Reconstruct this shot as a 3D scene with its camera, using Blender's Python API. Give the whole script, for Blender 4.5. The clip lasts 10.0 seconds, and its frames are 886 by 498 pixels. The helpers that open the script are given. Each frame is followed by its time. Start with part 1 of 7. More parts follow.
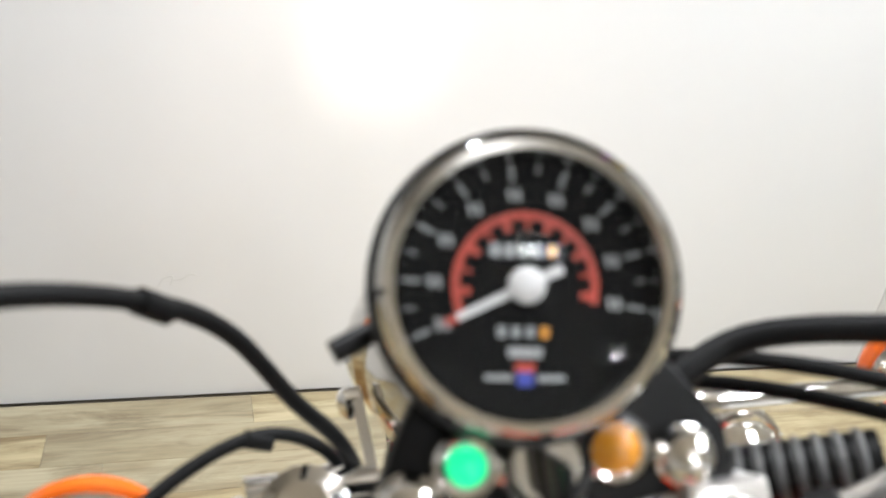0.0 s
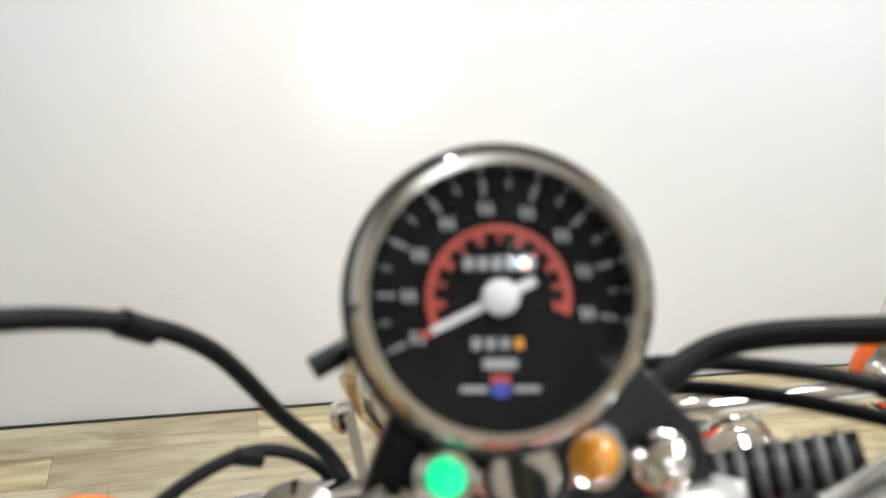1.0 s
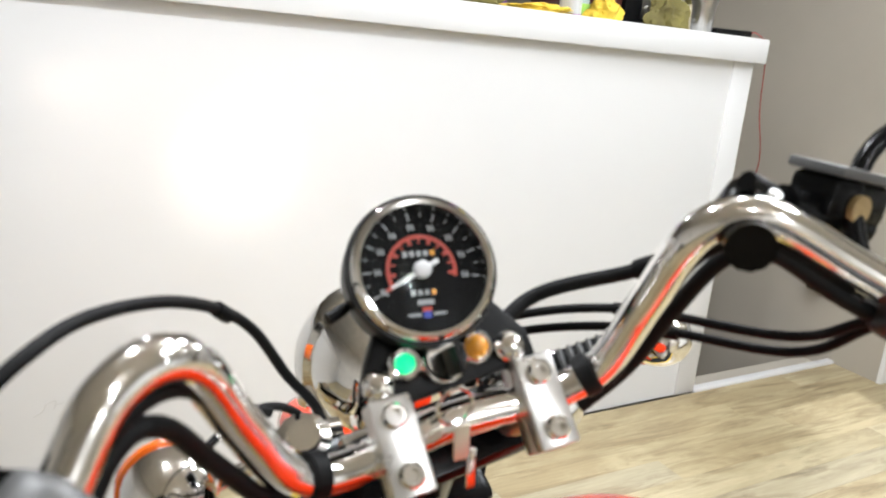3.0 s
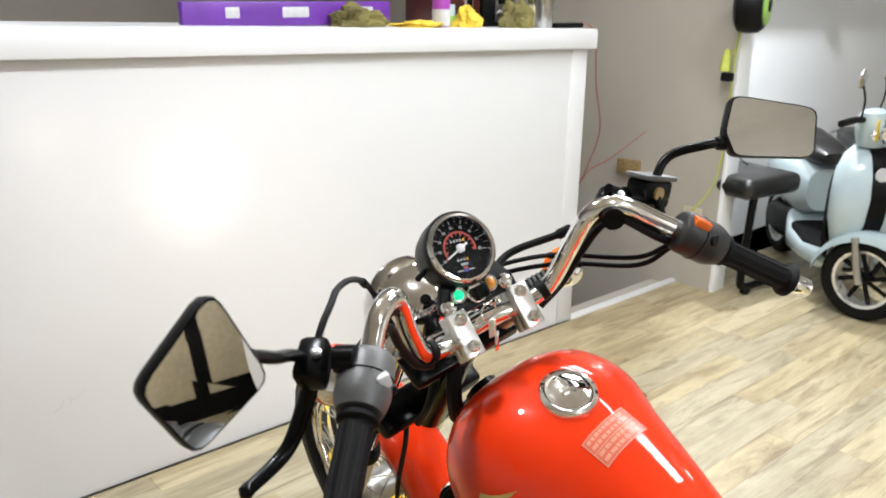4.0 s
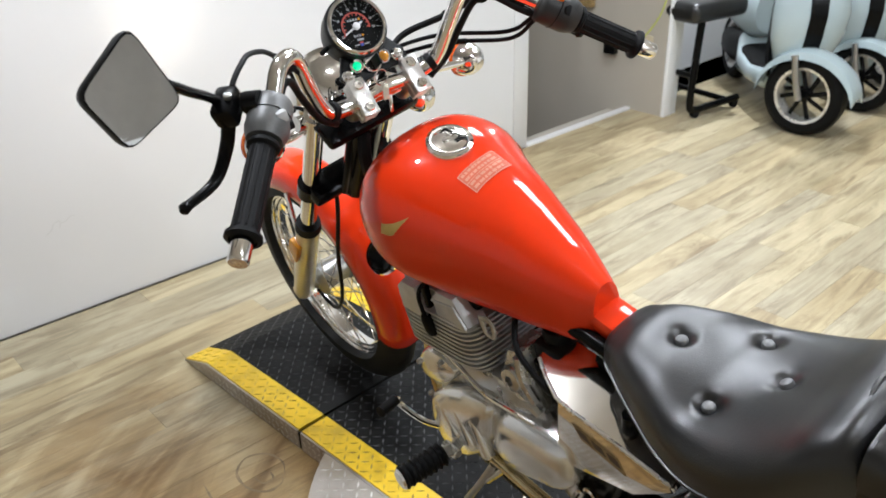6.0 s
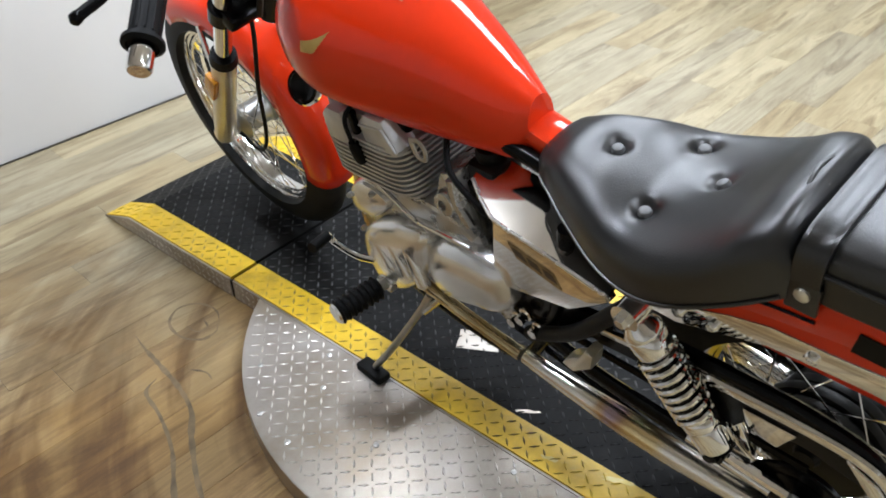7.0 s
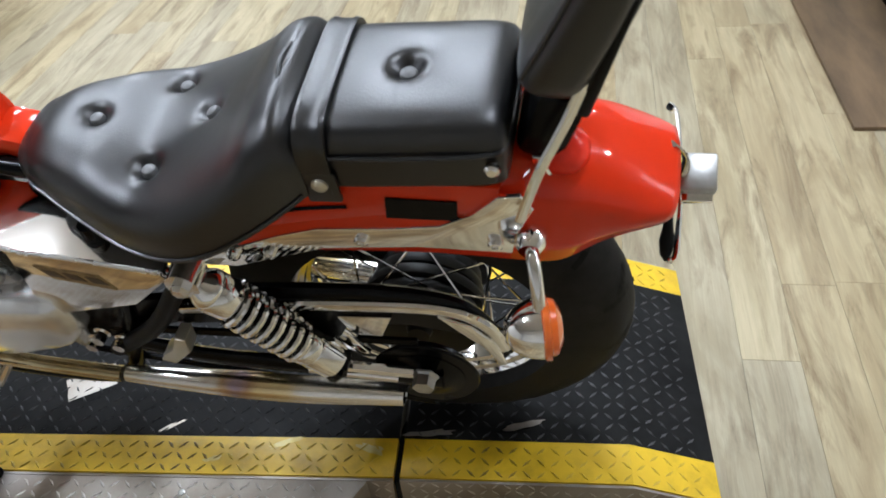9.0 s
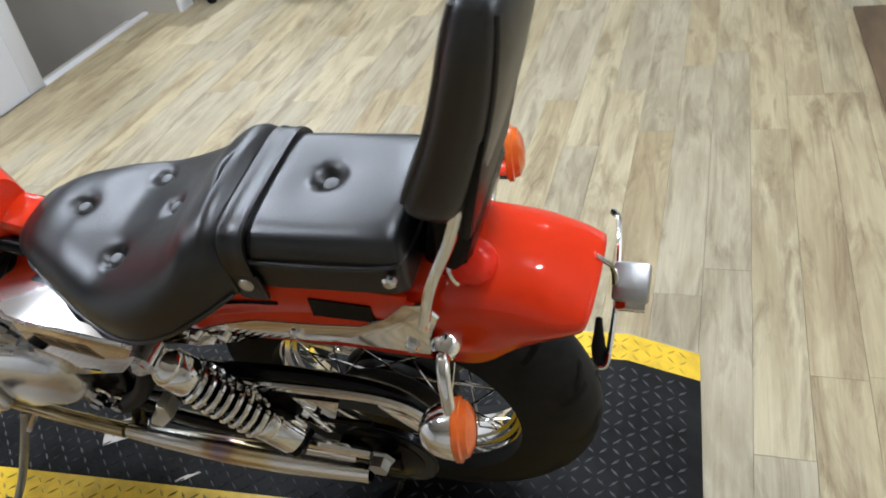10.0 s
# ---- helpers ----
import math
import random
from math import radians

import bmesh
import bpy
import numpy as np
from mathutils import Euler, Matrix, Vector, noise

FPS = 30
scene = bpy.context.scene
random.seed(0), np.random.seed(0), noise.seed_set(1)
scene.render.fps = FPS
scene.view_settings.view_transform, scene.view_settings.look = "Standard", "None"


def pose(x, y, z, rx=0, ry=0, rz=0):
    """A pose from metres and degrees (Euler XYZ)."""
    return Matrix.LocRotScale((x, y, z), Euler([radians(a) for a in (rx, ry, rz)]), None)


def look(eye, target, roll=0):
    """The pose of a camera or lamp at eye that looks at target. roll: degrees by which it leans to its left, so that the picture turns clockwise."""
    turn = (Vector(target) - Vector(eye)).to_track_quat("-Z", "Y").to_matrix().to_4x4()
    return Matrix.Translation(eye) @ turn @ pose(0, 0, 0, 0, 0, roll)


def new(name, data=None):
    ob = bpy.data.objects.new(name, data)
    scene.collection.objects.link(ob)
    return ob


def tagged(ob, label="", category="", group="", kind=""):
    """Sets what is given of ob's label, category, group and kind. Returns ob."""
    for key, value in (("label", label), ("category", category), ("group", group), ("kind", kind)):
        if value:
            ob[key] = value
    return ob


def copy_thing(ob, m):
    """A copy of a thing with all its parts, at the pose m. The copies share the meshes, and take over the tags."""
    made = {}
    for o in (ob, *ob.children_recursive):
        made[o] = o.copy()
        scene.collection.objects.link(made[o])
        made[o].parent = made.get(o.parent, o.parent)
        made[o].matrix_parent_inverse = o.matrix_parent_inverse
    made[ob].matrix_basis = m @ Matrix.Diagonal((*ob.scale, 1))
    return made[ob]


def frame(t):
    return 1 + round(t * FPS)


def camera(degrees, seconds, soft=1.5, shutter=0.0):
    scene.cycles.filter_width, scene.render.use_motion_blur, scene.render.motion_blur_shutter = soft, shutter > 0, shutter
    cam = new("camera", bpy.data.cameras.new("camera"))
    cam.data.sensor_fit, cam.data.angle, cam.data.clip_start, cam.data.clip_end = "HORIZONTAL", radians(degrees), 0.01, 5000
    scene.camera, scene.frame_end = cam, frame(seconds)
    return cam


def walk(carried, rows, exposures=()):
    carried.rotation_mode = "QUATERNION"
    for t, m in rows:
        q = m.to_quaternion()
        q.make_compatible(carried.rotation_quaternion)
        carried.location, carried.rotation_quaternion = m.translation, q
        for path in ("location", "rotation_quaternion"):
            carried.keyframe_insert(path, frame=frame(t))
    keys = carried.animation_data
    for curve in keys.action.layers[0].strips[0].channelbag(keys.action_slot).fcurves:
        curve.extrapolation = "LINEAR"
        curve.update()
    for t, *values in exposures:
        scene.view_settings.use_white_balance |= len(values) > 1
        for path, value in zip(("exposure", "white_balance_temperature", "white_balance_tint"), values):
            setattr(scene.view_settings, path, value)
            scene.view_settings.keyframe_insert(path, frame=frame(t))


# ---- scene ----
cam = camera(57.2, 10.0, soft=1.7)
cam.data.dof.use_dof = True
cam.data.dof.focus_distance = 1.35
cam.data.dof.aperture_fstop = 7.5
PATH = [
    (0, (-0.169, 0.829, 1.225), (0.535, 2.503, 0.386), 8.7),
    (0.5, (-0.16, 0.824, 1.235), (0.527, 2.504, 0.394), 7.5),
    (1, (-0.161, 0.823, 1.229), (0.533, 2.512, 0.412), 7.0),
    (1.5, (-0.165, 0.825, 1.226), (0.544, 2.506, 0.408), 6.8),
    (2, (-0.179, 0.819, 1.235), (0.594, 2.488, 0.449), 6.1),
    (2.5, (-0.214, 0.791, 1.241), (0.748, 2.395, 0.531), 5.9),
    (3, (-0.322, 0.607, 1.269), (0.745, 2.206, 0.719), 5.1),
    (3.2, (-0.379, 0.509, 1.342), (0.605, 2.078, 0.587), 0.5),
    (4.3, (-0.856, 0.221, 1.456), (0.518, 1.572, 0.921), 1.0),
    (4.5, (-0.864, 0.128, 1.478), (0.422, 1.561, 0.936), -1.0),
    (4.8, (-0.868, 0.065, 1.471), (0.407, 1.47, 0.837), -1.3),
    (5, (-0.876, 0.033, 1.459), (0.381, 1.429, 0.772), -0.4),
    (5.2, (-0.867, 0.034, 1.443), (0.386, 1.408, 0.708), -0.7),
    (6.3, (-0.865, 0.023, 1.353), (0.387, 1.225, 0.359), -2.0),
    (6.5, (-0.861, 0.026, 1.335), (0.402, 1.167, 0.285), -1.8),
    (7, (-0.855, 0.029, 1.294), (0.364, 1.068, 0.096), -1.1),
    (7.5, (-0.822, 0.013, 1.255), (0.452, 0.908, -0.001), -3.3),
    (8, (-0.799, -0.013, 1.235), (0.595, 0.769, 0.033), -4.7),
    (8.5, (-0.787, -0.03, 1.225), (0.696, 0.483, -0.015), -5.9),
    (9, (-0.786, -0.062, 1.218), (0.727, 0.185, -0.066), -6.9),
    (9.5, (-0.78, -0.155, 1.214), (0.717, 0.139, -0.079), -13.4),
    (10, (-0.74, -0.282, 1.271), (0.787, 0.258, 0.097), -10.7),
]
walk(cam, [(t, look(eye, target, roll)) for t, eye, target, roll in PATH],
     [(0.0, -0.1, 6050, 10), (5.0, -0.18, 6000, 10), (6.5, -0.26, 5720, 10), (8.0, -0.25, 5580, 10), (10.0, -0.46, 5530, 10)])

# ---- light: ceiling lamps, one added for the far wall, and the lit headlamp of the motorcycle ----
world = bpy.data.worlds.new("room_air")
world.use_nodes = True
world.node_tree.nodes["Background"].inputs[0].default_value = (0.9, 0.95, 1.0, 1)
world.node_tree.nodes["Background"].inputs[1].default_value = 0.0
scene.world = world

BIKE = pose(0.117, 0.104, 0.045, 0, -12.5, -5.8)
ROOM = pose(2.05, 2.40, 0, 0, 0, -3.18)
# The lamp at (3.4, 2.1) is added to brighten the far white wall.
LAMPS = [(0.7, 1.45, 0.45), (2.7, 0.2, 0.15), (3.4, 2.1, 1.4), (2.9, -1.6, 0.2), (-0.35, 1.5, 0.6), (0.38, -1.76, 0.55), (0.2, 4.0, 0.65), (-0.15, -0.52, 0.38), (0.4, -4.2, 1.6)]
CEIL = 2.75
DROP = 0.24
for lx, ly, power in LAMPS:
    for size, energy, rise, flip in ((0.12, 42.0, -0.135, 0), (0.17, 5.0, 0.012, 180)):
        lamp = bpy.data.lights.new("ceiling_lamp_light", "AREA")
        lamp.shape, lamp.size, lamp.energy, lamp.color = "DISK", size, energy * power, (1.0, 0.99, 0.975)
        lamp_ob = new("ceiling_lamp_light", lamp)
        lamp_ob.matrix_world = pose(lx, ly, CEIL - DROP + rise, flip)
PANELS = [(1.42, 0.45, 0.56, 0.86, 37.0), (1.76, 1.78, 0.56, 0.6, 27.0)]
for px, py, wide, long_, energy in PANELS:
    panel_light = bpy.data.lights.new("ceiling_panel_light", "AREA")
    panel_light.shape, panel_light.size, panel_light.size_y, panel_light.energy, panel_light.color = "RECTANGLE", wide, long_, energy, (0.96, 0.985, 1.0)
    panel_ob = new("ceiling_panel_light", panel_light)
    panel_ob.matrix_world = pose(px, py, CEIL - 0.045)
for energy, spread, target in ((20.0, 76, (0.32, 2.496, 0.5)), (30.0, 19, (0.32, 2.496, 0.87)), (5.0, 8, (-0.077, 2.518, 1.06))):
    head_light = bpy.data.lights.new("headlamp_light", "SPOT")
    head_light.energy, head_light.color, head_light.spot_size, head_light.spot_blend = energy, (1.0, 0.83, 0.64), radians(spread), 1.0
    head_light.shadow_soft_size = 0.03
    head_ob = new("headlamp_light", head_light)
    head_ob.matrix_world = look(BIKE @ Vector((-0.005, 1.165, 0.955)), Vector(target))


# ---- materials ----
def material(name, base, rough=0.5, metal=0.0, dark=None, scale=8.0, stretch=(1, 1, 1), bump=0.0, bump_scale=60.0, coat=0.0, contrast=(0.35, 0.7), rough_var=0.1, emission=0.0, per_object=0.0, coords="Object", spec=0.5):
    m = bpy.data.materials.new(name)
    m.use_nodes = True
    nt = m.node_tree
    n, l = nt.nodes, nt.links
    b = n["Principled BSDF"]
    b.inputs["Metallic"].default_value = metal
    b.inputs["Coat Weight"].default_value = coat
    b.inputs["Coat Roughness"].default_value = 0.025
    b.inputs["Specular IOR Level"].default_value = spec
    co = n.new("ShaderNodeTexCoord")
    mp = n.new("ShaderNodeMapping")
    mp.inputs["Scale"].default_value = stretch
    l.new(co.outputs[coords], mp.inputs["Vector"])
    vec = mp.outputs["Vector"]
    if per_object:
        info = n.new("ShaderNodeObjectInfo")
        add = n.new("ShaderNodeVectorMath")
        add.operation = "MULTIPLY_ADD"
        add.inputs[1].default_value = (37.0, 11.0, 5.0)
        l.new(info.outputs["Random"], add.inputs[0])
        l.new(vec, add.inputs[2])
        vec = add.outputs[0]
    big = n.new("ShaderNodeTexNoise")
    big.inputs["Scale"].default_value = scale
    big.inputs["Detail"].default_value = 6
    big.inputs["Roughness"].default_value = 0.6
    l.new(vec, big.inputs["Vector"])
    ramp = n.new("ShaderNodeValToRGB")
    ramp.color_ramp.elements[0].position, ramp.color_ramp.elements[1].position = contrast
    ramp.color_ramp.elements[0].color = (*(dark or [c * 0.82 for c in base]), 1)
    ramp.color_ramp.elements[1].color = (*base, 1)
    l.new(big.outputs[0], ramp.inputs[0])
    color = ramp.outputs[0]
    if per_object:
        hsv = n.new("ShaderNodeHueSaturation")
        mr = n.new("ShaderNodeMapRange")
        mr.inputs[3].default_value, mr.inputs[4].default_value = 1 - per_object, 1 + per_object
        l.new(info.outputs["Random"], mr.inputs[0])
        l.new(mr.outputs[0], hsv.inputs["Value"])
        l.new(color, hsv.inputs["Color"])
        color = hsv.outputs[0]
    l.new(color, b.inputs["Base Color"])
    fine = n.new("ShaderNodeTexNoise")
    fine.inputs["Scale"].default_value = bump_scale
    fine.inputs["Detail"].default_value = 4
    l.new(vec, fine.inputs["Vector"])
    rr = n.new("ShaderNodeMapRange")
    rr.inputs[3].default_value, rr.inputs[4].default_value = max(rough - rough_var * 0.5, 0.01), min(rough + rough_var, 1)
    l.new(big.outputs[0], rr.inputs[0])
    l.new(rr.outputs[0], b.inputs["Roughness"])
    if bump:
        bp = n.new("ShaderNodeBump")
        bp.inputs["Strength"].default_value = bump
        bp.inputs["Distance"].default_value = 0.002
        l.new(fine.outputs[0], bp.inputs["Height"])
        l.new(bp.outputs[0], b.inputs["Normal"])
    if emission:
        b.inputs["Emission Color"].default_value = (*base, 1)
        b.inputs["Emission Strength"].default_value = emission
    return m


WHITE_WALL = material("white_gloss_wall_paint", (0.63, 0.63, 0.625), 0.32, dark=(0.622, 0.622, 0.617), scale=2.0, bump=0.06, bump_scale=120, rough_var=0.015)
WHITE_FAR = material("white_flat_wall_paint", (0.84, 0.85, 0.85), 0.6, dark=(0.8, 0.81, 0.81), scale=1.6, bump=0.08, bump_scale=150)
BEIGE = material("beige_wall_paint", (0.43, 0.392, 0.325), 0.62, dark=(0.39, 0.356, 0.295), scale=1.4, bump=0.1, bump_scale=150)
DARK_WALL = material("pale_beige_wall_paint", (0.72, 0.7, 0.66), 0.7, scale=1.5)
CEILING = material("ceiling_paint", (0.7, 0.675, 0.635), 0.8, scale=2.0)
LAMP_SHELL = material("white_lamp_housing", (0.7, 0.7, 0.69), 0.5, scale=20)
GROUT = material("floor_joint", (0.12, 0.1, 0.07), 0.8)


def wood(name, pale, mid, deep, seed):
    """Printed plank: fine streaks along x, broad patches of pale and brown, fine grain relief."""
    m = bpy.data.materials.new(name)
    m.use_nodes = True
    n, l = m.node_tree.nodes, m.node_tree.links
    b = n["Principled BSDF"]
    co, info = n.new("ShaderNodeTexCoord"), n.new("ShaderNodeObjectInfo")
    add = n.new("ShaderNodeVectorMath")
    add.operation = "MULTIPLY_ADD"
    add.inputs[1].default_value = (41.0 + seed, 17.0, 3.0)
    l.new(info.outputs["Random"], add.inputs[0])
    l.new(co.outputs["Object"], add.inputs[2])

    def layer(scale, stretch, detail, rough=0.6, dist=0.0):
        mp, t = n.new("ShaderNodeMapping"), n.new("ShaderNodeTexNoise")
        mp.inputs["Scale"].default_value = stretch
        t.inputs["Scale"].default_value, t.inputs["Detail"].default_value, t.inputs["Roughness"].default_value = scale, detail, rough
        t.inputs["Distortion"].default_value = dist
        l.new(add.outputs[0], mp.inputs["Vector"])
        l.new(mp.outputs["Vector"], t.inputs["Vector"])
        return t.outputs[0]
    patch = layer(1.5, (1.0, 4.2, 1), 6, 0.62, 1.1)
    streak = layer(2.6, (1.0, 6.5, 1), 8, 0.68, 0.9)
    grain = layer(6.0, (0.7, 20.0, 1), 6, 0.7, 0.4)
    r1, r2 = n.new("ShaderNodeValToRGB"), n.new("ShaderNodeValToRGB")
    r1.color_ramp.elements[0].position, r1.color_ramp.elements[1].position = 0.4, 0.6
    r1.color_ramp.elements[0].color, r1.color_ramp.elements[1].color = (*mid, 1), (*pale, 1)
    l.new(patch, r1.inputs[0])
    r2.color_ramp.elements[0].position, r2.color_ramp.elements[1].position = 0.34, 0.52
    l.new(streak, r2.inputs[0])
    mix = n.new("ShaderNodeMix")
    mix.data_type = "RGBA"
    l.new(r2.outputs[0], mix.inputs["Factor"])
    mix.inputs[6].default_value = (*deep, 1)
    l.new(r1.outputs[0], mix.inputs[7])
    hsv, mr = n.new("ShaderNodeHueSaturation"), n.new("ShaderNodeMapRange")
    mr.inputs[3].default_value, mr.inputs[4].default_value = 0.82, 1.14
    mr.inputs[1].default_value, mr.inputs[2].default_value = 0.25, 0.75
    l.new(grain, mr.inputs[0])
    l.new(mr.outputs[0], hsv.inputs["Value"])
    l.new(mix.outputs[2], hsv.inputs["Color"])
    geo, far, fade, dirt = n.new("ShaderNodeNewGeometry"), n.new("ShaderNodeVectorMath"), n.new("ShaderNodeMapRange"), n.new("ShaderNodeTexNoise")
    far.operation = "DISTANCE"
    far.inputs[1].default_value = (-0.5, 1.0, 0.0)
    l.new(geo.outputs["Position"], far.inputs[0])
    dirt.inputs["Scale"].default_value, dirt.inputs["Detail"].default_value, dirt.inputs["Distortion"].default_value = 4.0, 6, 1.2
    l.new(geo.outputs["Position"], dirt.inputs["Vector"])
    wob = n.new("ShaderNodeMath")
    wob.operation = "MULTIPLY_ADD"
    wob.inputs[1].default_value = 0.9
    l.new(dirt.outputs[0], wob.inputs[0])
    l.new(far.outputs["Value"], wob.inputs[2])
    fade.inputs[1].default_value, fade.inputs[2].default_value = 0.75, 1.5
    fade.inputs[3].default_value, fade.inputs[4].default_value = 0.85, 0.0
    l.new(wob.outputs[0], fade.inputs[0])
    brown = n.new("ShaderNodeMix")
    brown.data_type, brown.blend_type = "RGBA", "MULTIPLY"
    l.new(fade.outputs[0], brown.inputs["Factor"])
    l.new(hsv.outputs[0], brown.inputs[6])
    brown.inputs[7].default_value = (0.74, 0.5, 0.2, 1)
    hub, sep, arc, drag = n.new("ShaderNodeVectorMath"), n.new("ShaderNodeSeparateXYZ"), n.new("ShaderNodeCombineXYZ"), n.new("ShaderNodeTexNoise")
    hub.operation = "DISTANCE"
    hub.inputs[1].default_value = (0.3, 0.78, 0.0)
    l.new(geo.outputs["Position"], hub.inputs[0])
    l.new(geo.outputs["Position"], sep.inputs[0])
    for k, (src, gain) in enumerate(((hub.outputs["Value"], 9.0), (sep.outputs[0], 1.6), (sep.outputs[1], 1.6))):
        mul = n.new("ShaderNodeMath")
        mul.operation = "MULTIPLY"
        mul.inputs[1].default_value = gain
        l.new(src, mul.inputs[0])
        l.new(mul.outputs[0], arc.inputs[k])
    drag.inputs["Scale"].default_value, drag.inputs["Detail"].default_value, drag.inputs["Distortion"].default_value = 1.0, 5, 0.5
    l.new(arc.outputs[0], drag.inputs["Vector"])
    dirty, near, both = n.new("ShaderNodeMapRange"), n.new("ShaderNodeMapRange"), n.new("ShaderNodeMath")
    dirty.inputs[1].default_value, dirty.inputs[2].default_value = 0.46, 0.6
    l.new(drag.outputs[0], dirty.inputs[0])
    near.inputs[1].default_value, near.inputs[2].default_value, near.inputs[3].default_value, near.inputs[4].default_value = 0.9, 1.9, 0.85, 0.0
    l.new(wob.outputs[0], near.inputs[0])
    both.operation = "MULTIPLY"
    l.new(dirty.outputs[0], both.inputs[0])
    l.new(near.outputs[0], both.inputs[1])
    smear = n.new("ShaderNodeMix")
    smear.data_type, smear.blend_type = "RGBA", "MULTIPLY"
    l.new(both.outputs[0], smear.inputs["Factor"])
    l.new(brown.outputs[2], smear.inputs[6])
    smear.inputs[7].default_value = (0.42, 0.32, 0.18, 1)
    l.new(smear.outputs[2], b.inputs["Base Color"])
    rr = n.new("ShaderNodeMapRange")
    rr.inputs[3].default_value, rr.inputs[4].default_value = 0.32, 0.55
    l.new(patch, rr.inputs[0])
    l.new(rr.outputs[0], b.inputs["Roughness"])
    bp = n.new("ShaderNodeBump")
    bp.inputs["Strength"].default_value, bp.inputs["Distance"].default_value = 0.2, 0.001
    l.new(streak, bp.inputs["Height"])
    l.new(bp.outputs[0], b.inputs["Normal"])
    return m


WOODS = [wood("pale_driftwood_vinyl", (0.47, 0.405, 0.255), (0.355, 0.293, 0.17), (0.23, 0.177, 0.098), 0),
         wood("grey_driftwood_vinyl", (0.425, 0.375, 0.255), (0.33, 0.282, 0.18), (0.22, 0.178, 0.11), 5),
         wood("tan_driftwood_vinyl", (0.45, 0.378, 0.225), (0.34, 0.27, 0.15), (0.22, 0.163, 0.085), 9)]
CLAMP = material("bright_satin_alloy", (0.82, 0.81, 0.79), 0.26, 0.85, dark=(0.74, 0.73, 0.71), scale=30, rough_var=0.1)
STICKER = material("pale_orange_sticker", (0.62, 0.13, 0.06), 0.3, dark=(0.58, 0.11, 0.05), scale=60, coat=0.2)
STICKER_TEXT = material("faded_cream_sticker_print", (0.72, 0.3, 0.2), 0.4, scale=60)
PLYWOOD = material("worn_plywood", (0.17, 0.11, 0.055), 0.6, dark=(0.07, 0.045, 0.022), scale=3.0, stretch=(0.8, 3.5, 1), bump=0.2, contrast=(0.3, 0.65))
STEEL_PLATE = material("worn_aluminium_tread_plate", (0.56, 0.53, 0.49), 0.4, 0.85, dark=(0.33, 0.28, 0.215), scale=5.5, bump=0.15, bump_scale=90, rough_var=0.2)
LUG_STEEL = material("polished_aluminium_lugs", (0.72, 0.7, 0.67), 0.36, 0.88, dark=(0.46, 0.43, 0.38), scale=9, rough_var=0.15)
BLACK_PLATE = material("black_painted_tread_plate", (0.022, 0.0217, 0.021), 0.42, 0.0, dark=(0.012, 0.0118, 0.0115), scale=14, bump=0.12, bump_scale=120, rough_var=0.2, spec=0.05)
YELLOW_PLATE = material("yellow_painted_tread_plate", (0.78, 0.52, 0.01), 0.36, 0.0, dark=(0.46, 0.29, 0.012), scale=16, bump=0.12, bump_scale=120, contrast=(0.2, 0.55), rough_var=0.2)
WORN_YELLOW = material("pale_worn_yellow_paint", (0.75, 0.66, 0.3), 0.4, 0.1, dark=(0.7, 0.55, 0.12), scale=40)
RED = material("orange_red_gloss_paint", (0.74, 0.036, 0.003), 0.36, 0.0, dark=(0.7, 0.032, 0.0025), scale=4, coat=0.85, rough_var=0.04, spec=0.03)
CHROME = material("polished_chrome", (0.94, 0.93, 0.91), 0.06, 1.0, dark=(0.88, 0.87, 0.85), scale=20, rough_var=0.06)
ALLOY = material("cast_aluminium", (0.56, 0.56, 0.55), 0.34, 1.0, dark=(0.42, 0.42, 0.4), scale=26, bump=0.12, bump_scale=220, rough_var=0.16)
FORK_ALLOY = material("yellowed_lacquered_alloy", (0.76, 0.73, 0.64), 0.3, 0.72, dark=(0.64, 0.59, 0.46), scale=16, rough_var=0.16)
CASE = material("polished_engine_alloy", (0.9, 0.9, 0.895), 0.16, 0.74, dark=(0.76, 0.755, 0.745), scale=12, rough_var=0.12)
CASE_GREY = material("grey_cast_crankcase", (0.66, 0.66, 0.66), 0.24, 0.85, dark=(0.5, 0.5, 0.495), scale=18, bump=0.1, bump_scale=240, rough_var=0.16)
FIN = material("silver_painted_fins", (0.6, 0.6, 0.595), 0.36, 0.45, dark=(0.45, 0.45, 0.445), scale=22, rough_var=0.15)
LEATHER = material("black_vinyl_leather", (0.006, 0.0058, 0.0056), 0.3, 0.0, dark=(0.003, 0.003, 0.003), scale=11, bump=0.16, bump_scale=420, rough_var=0.22, spec=0.8)
BUTTON = material("shiny_vinyl_button", (0.16, 0.16, 0.16), 0.4, 0.0, scale=30, spec=0.5)
RUBBER = material("black_rubber", (0.004, 0.004, 0.004), 0.55, 0.0, dark=(0.0025, 0.0025, 0.0025), scale=30, bump=0.15, bump_scale=200, spec=0.16)
TYRE = material("tyre_rubber", (0.028, 0.0275, 0.0265), 0.5, 0.0, dark=(0.016, 0.0158, 0.015), scale=22, bump=0.1, bump_scale=150, rough_var=0.2, spec=0.07)
BLACK = material("black_enamel", (0.003, 0.003, 0.003), 0.2, 0.0, dark=(0.003, 0.003, 0.003), scale=20, rough_var=0.14, spec=0.14)
PLASTIC = material("black_moulded_plastic", (0.004, 0.004, 0.0042), 0.4, 0.0, dark=(0.0025, 0.0025, 0.0025), scale=30, bump=0.1, bump_scale=300, spec=0.18)
DARK_GREY = material("dark_grey_worn_plastic", (0.035, 0.034, 0.033), 0.42, 0.0, dark=(0.022, 0.022, 0.021), scale=30, bump=0.08, bump_scale=300, spec=0.3)
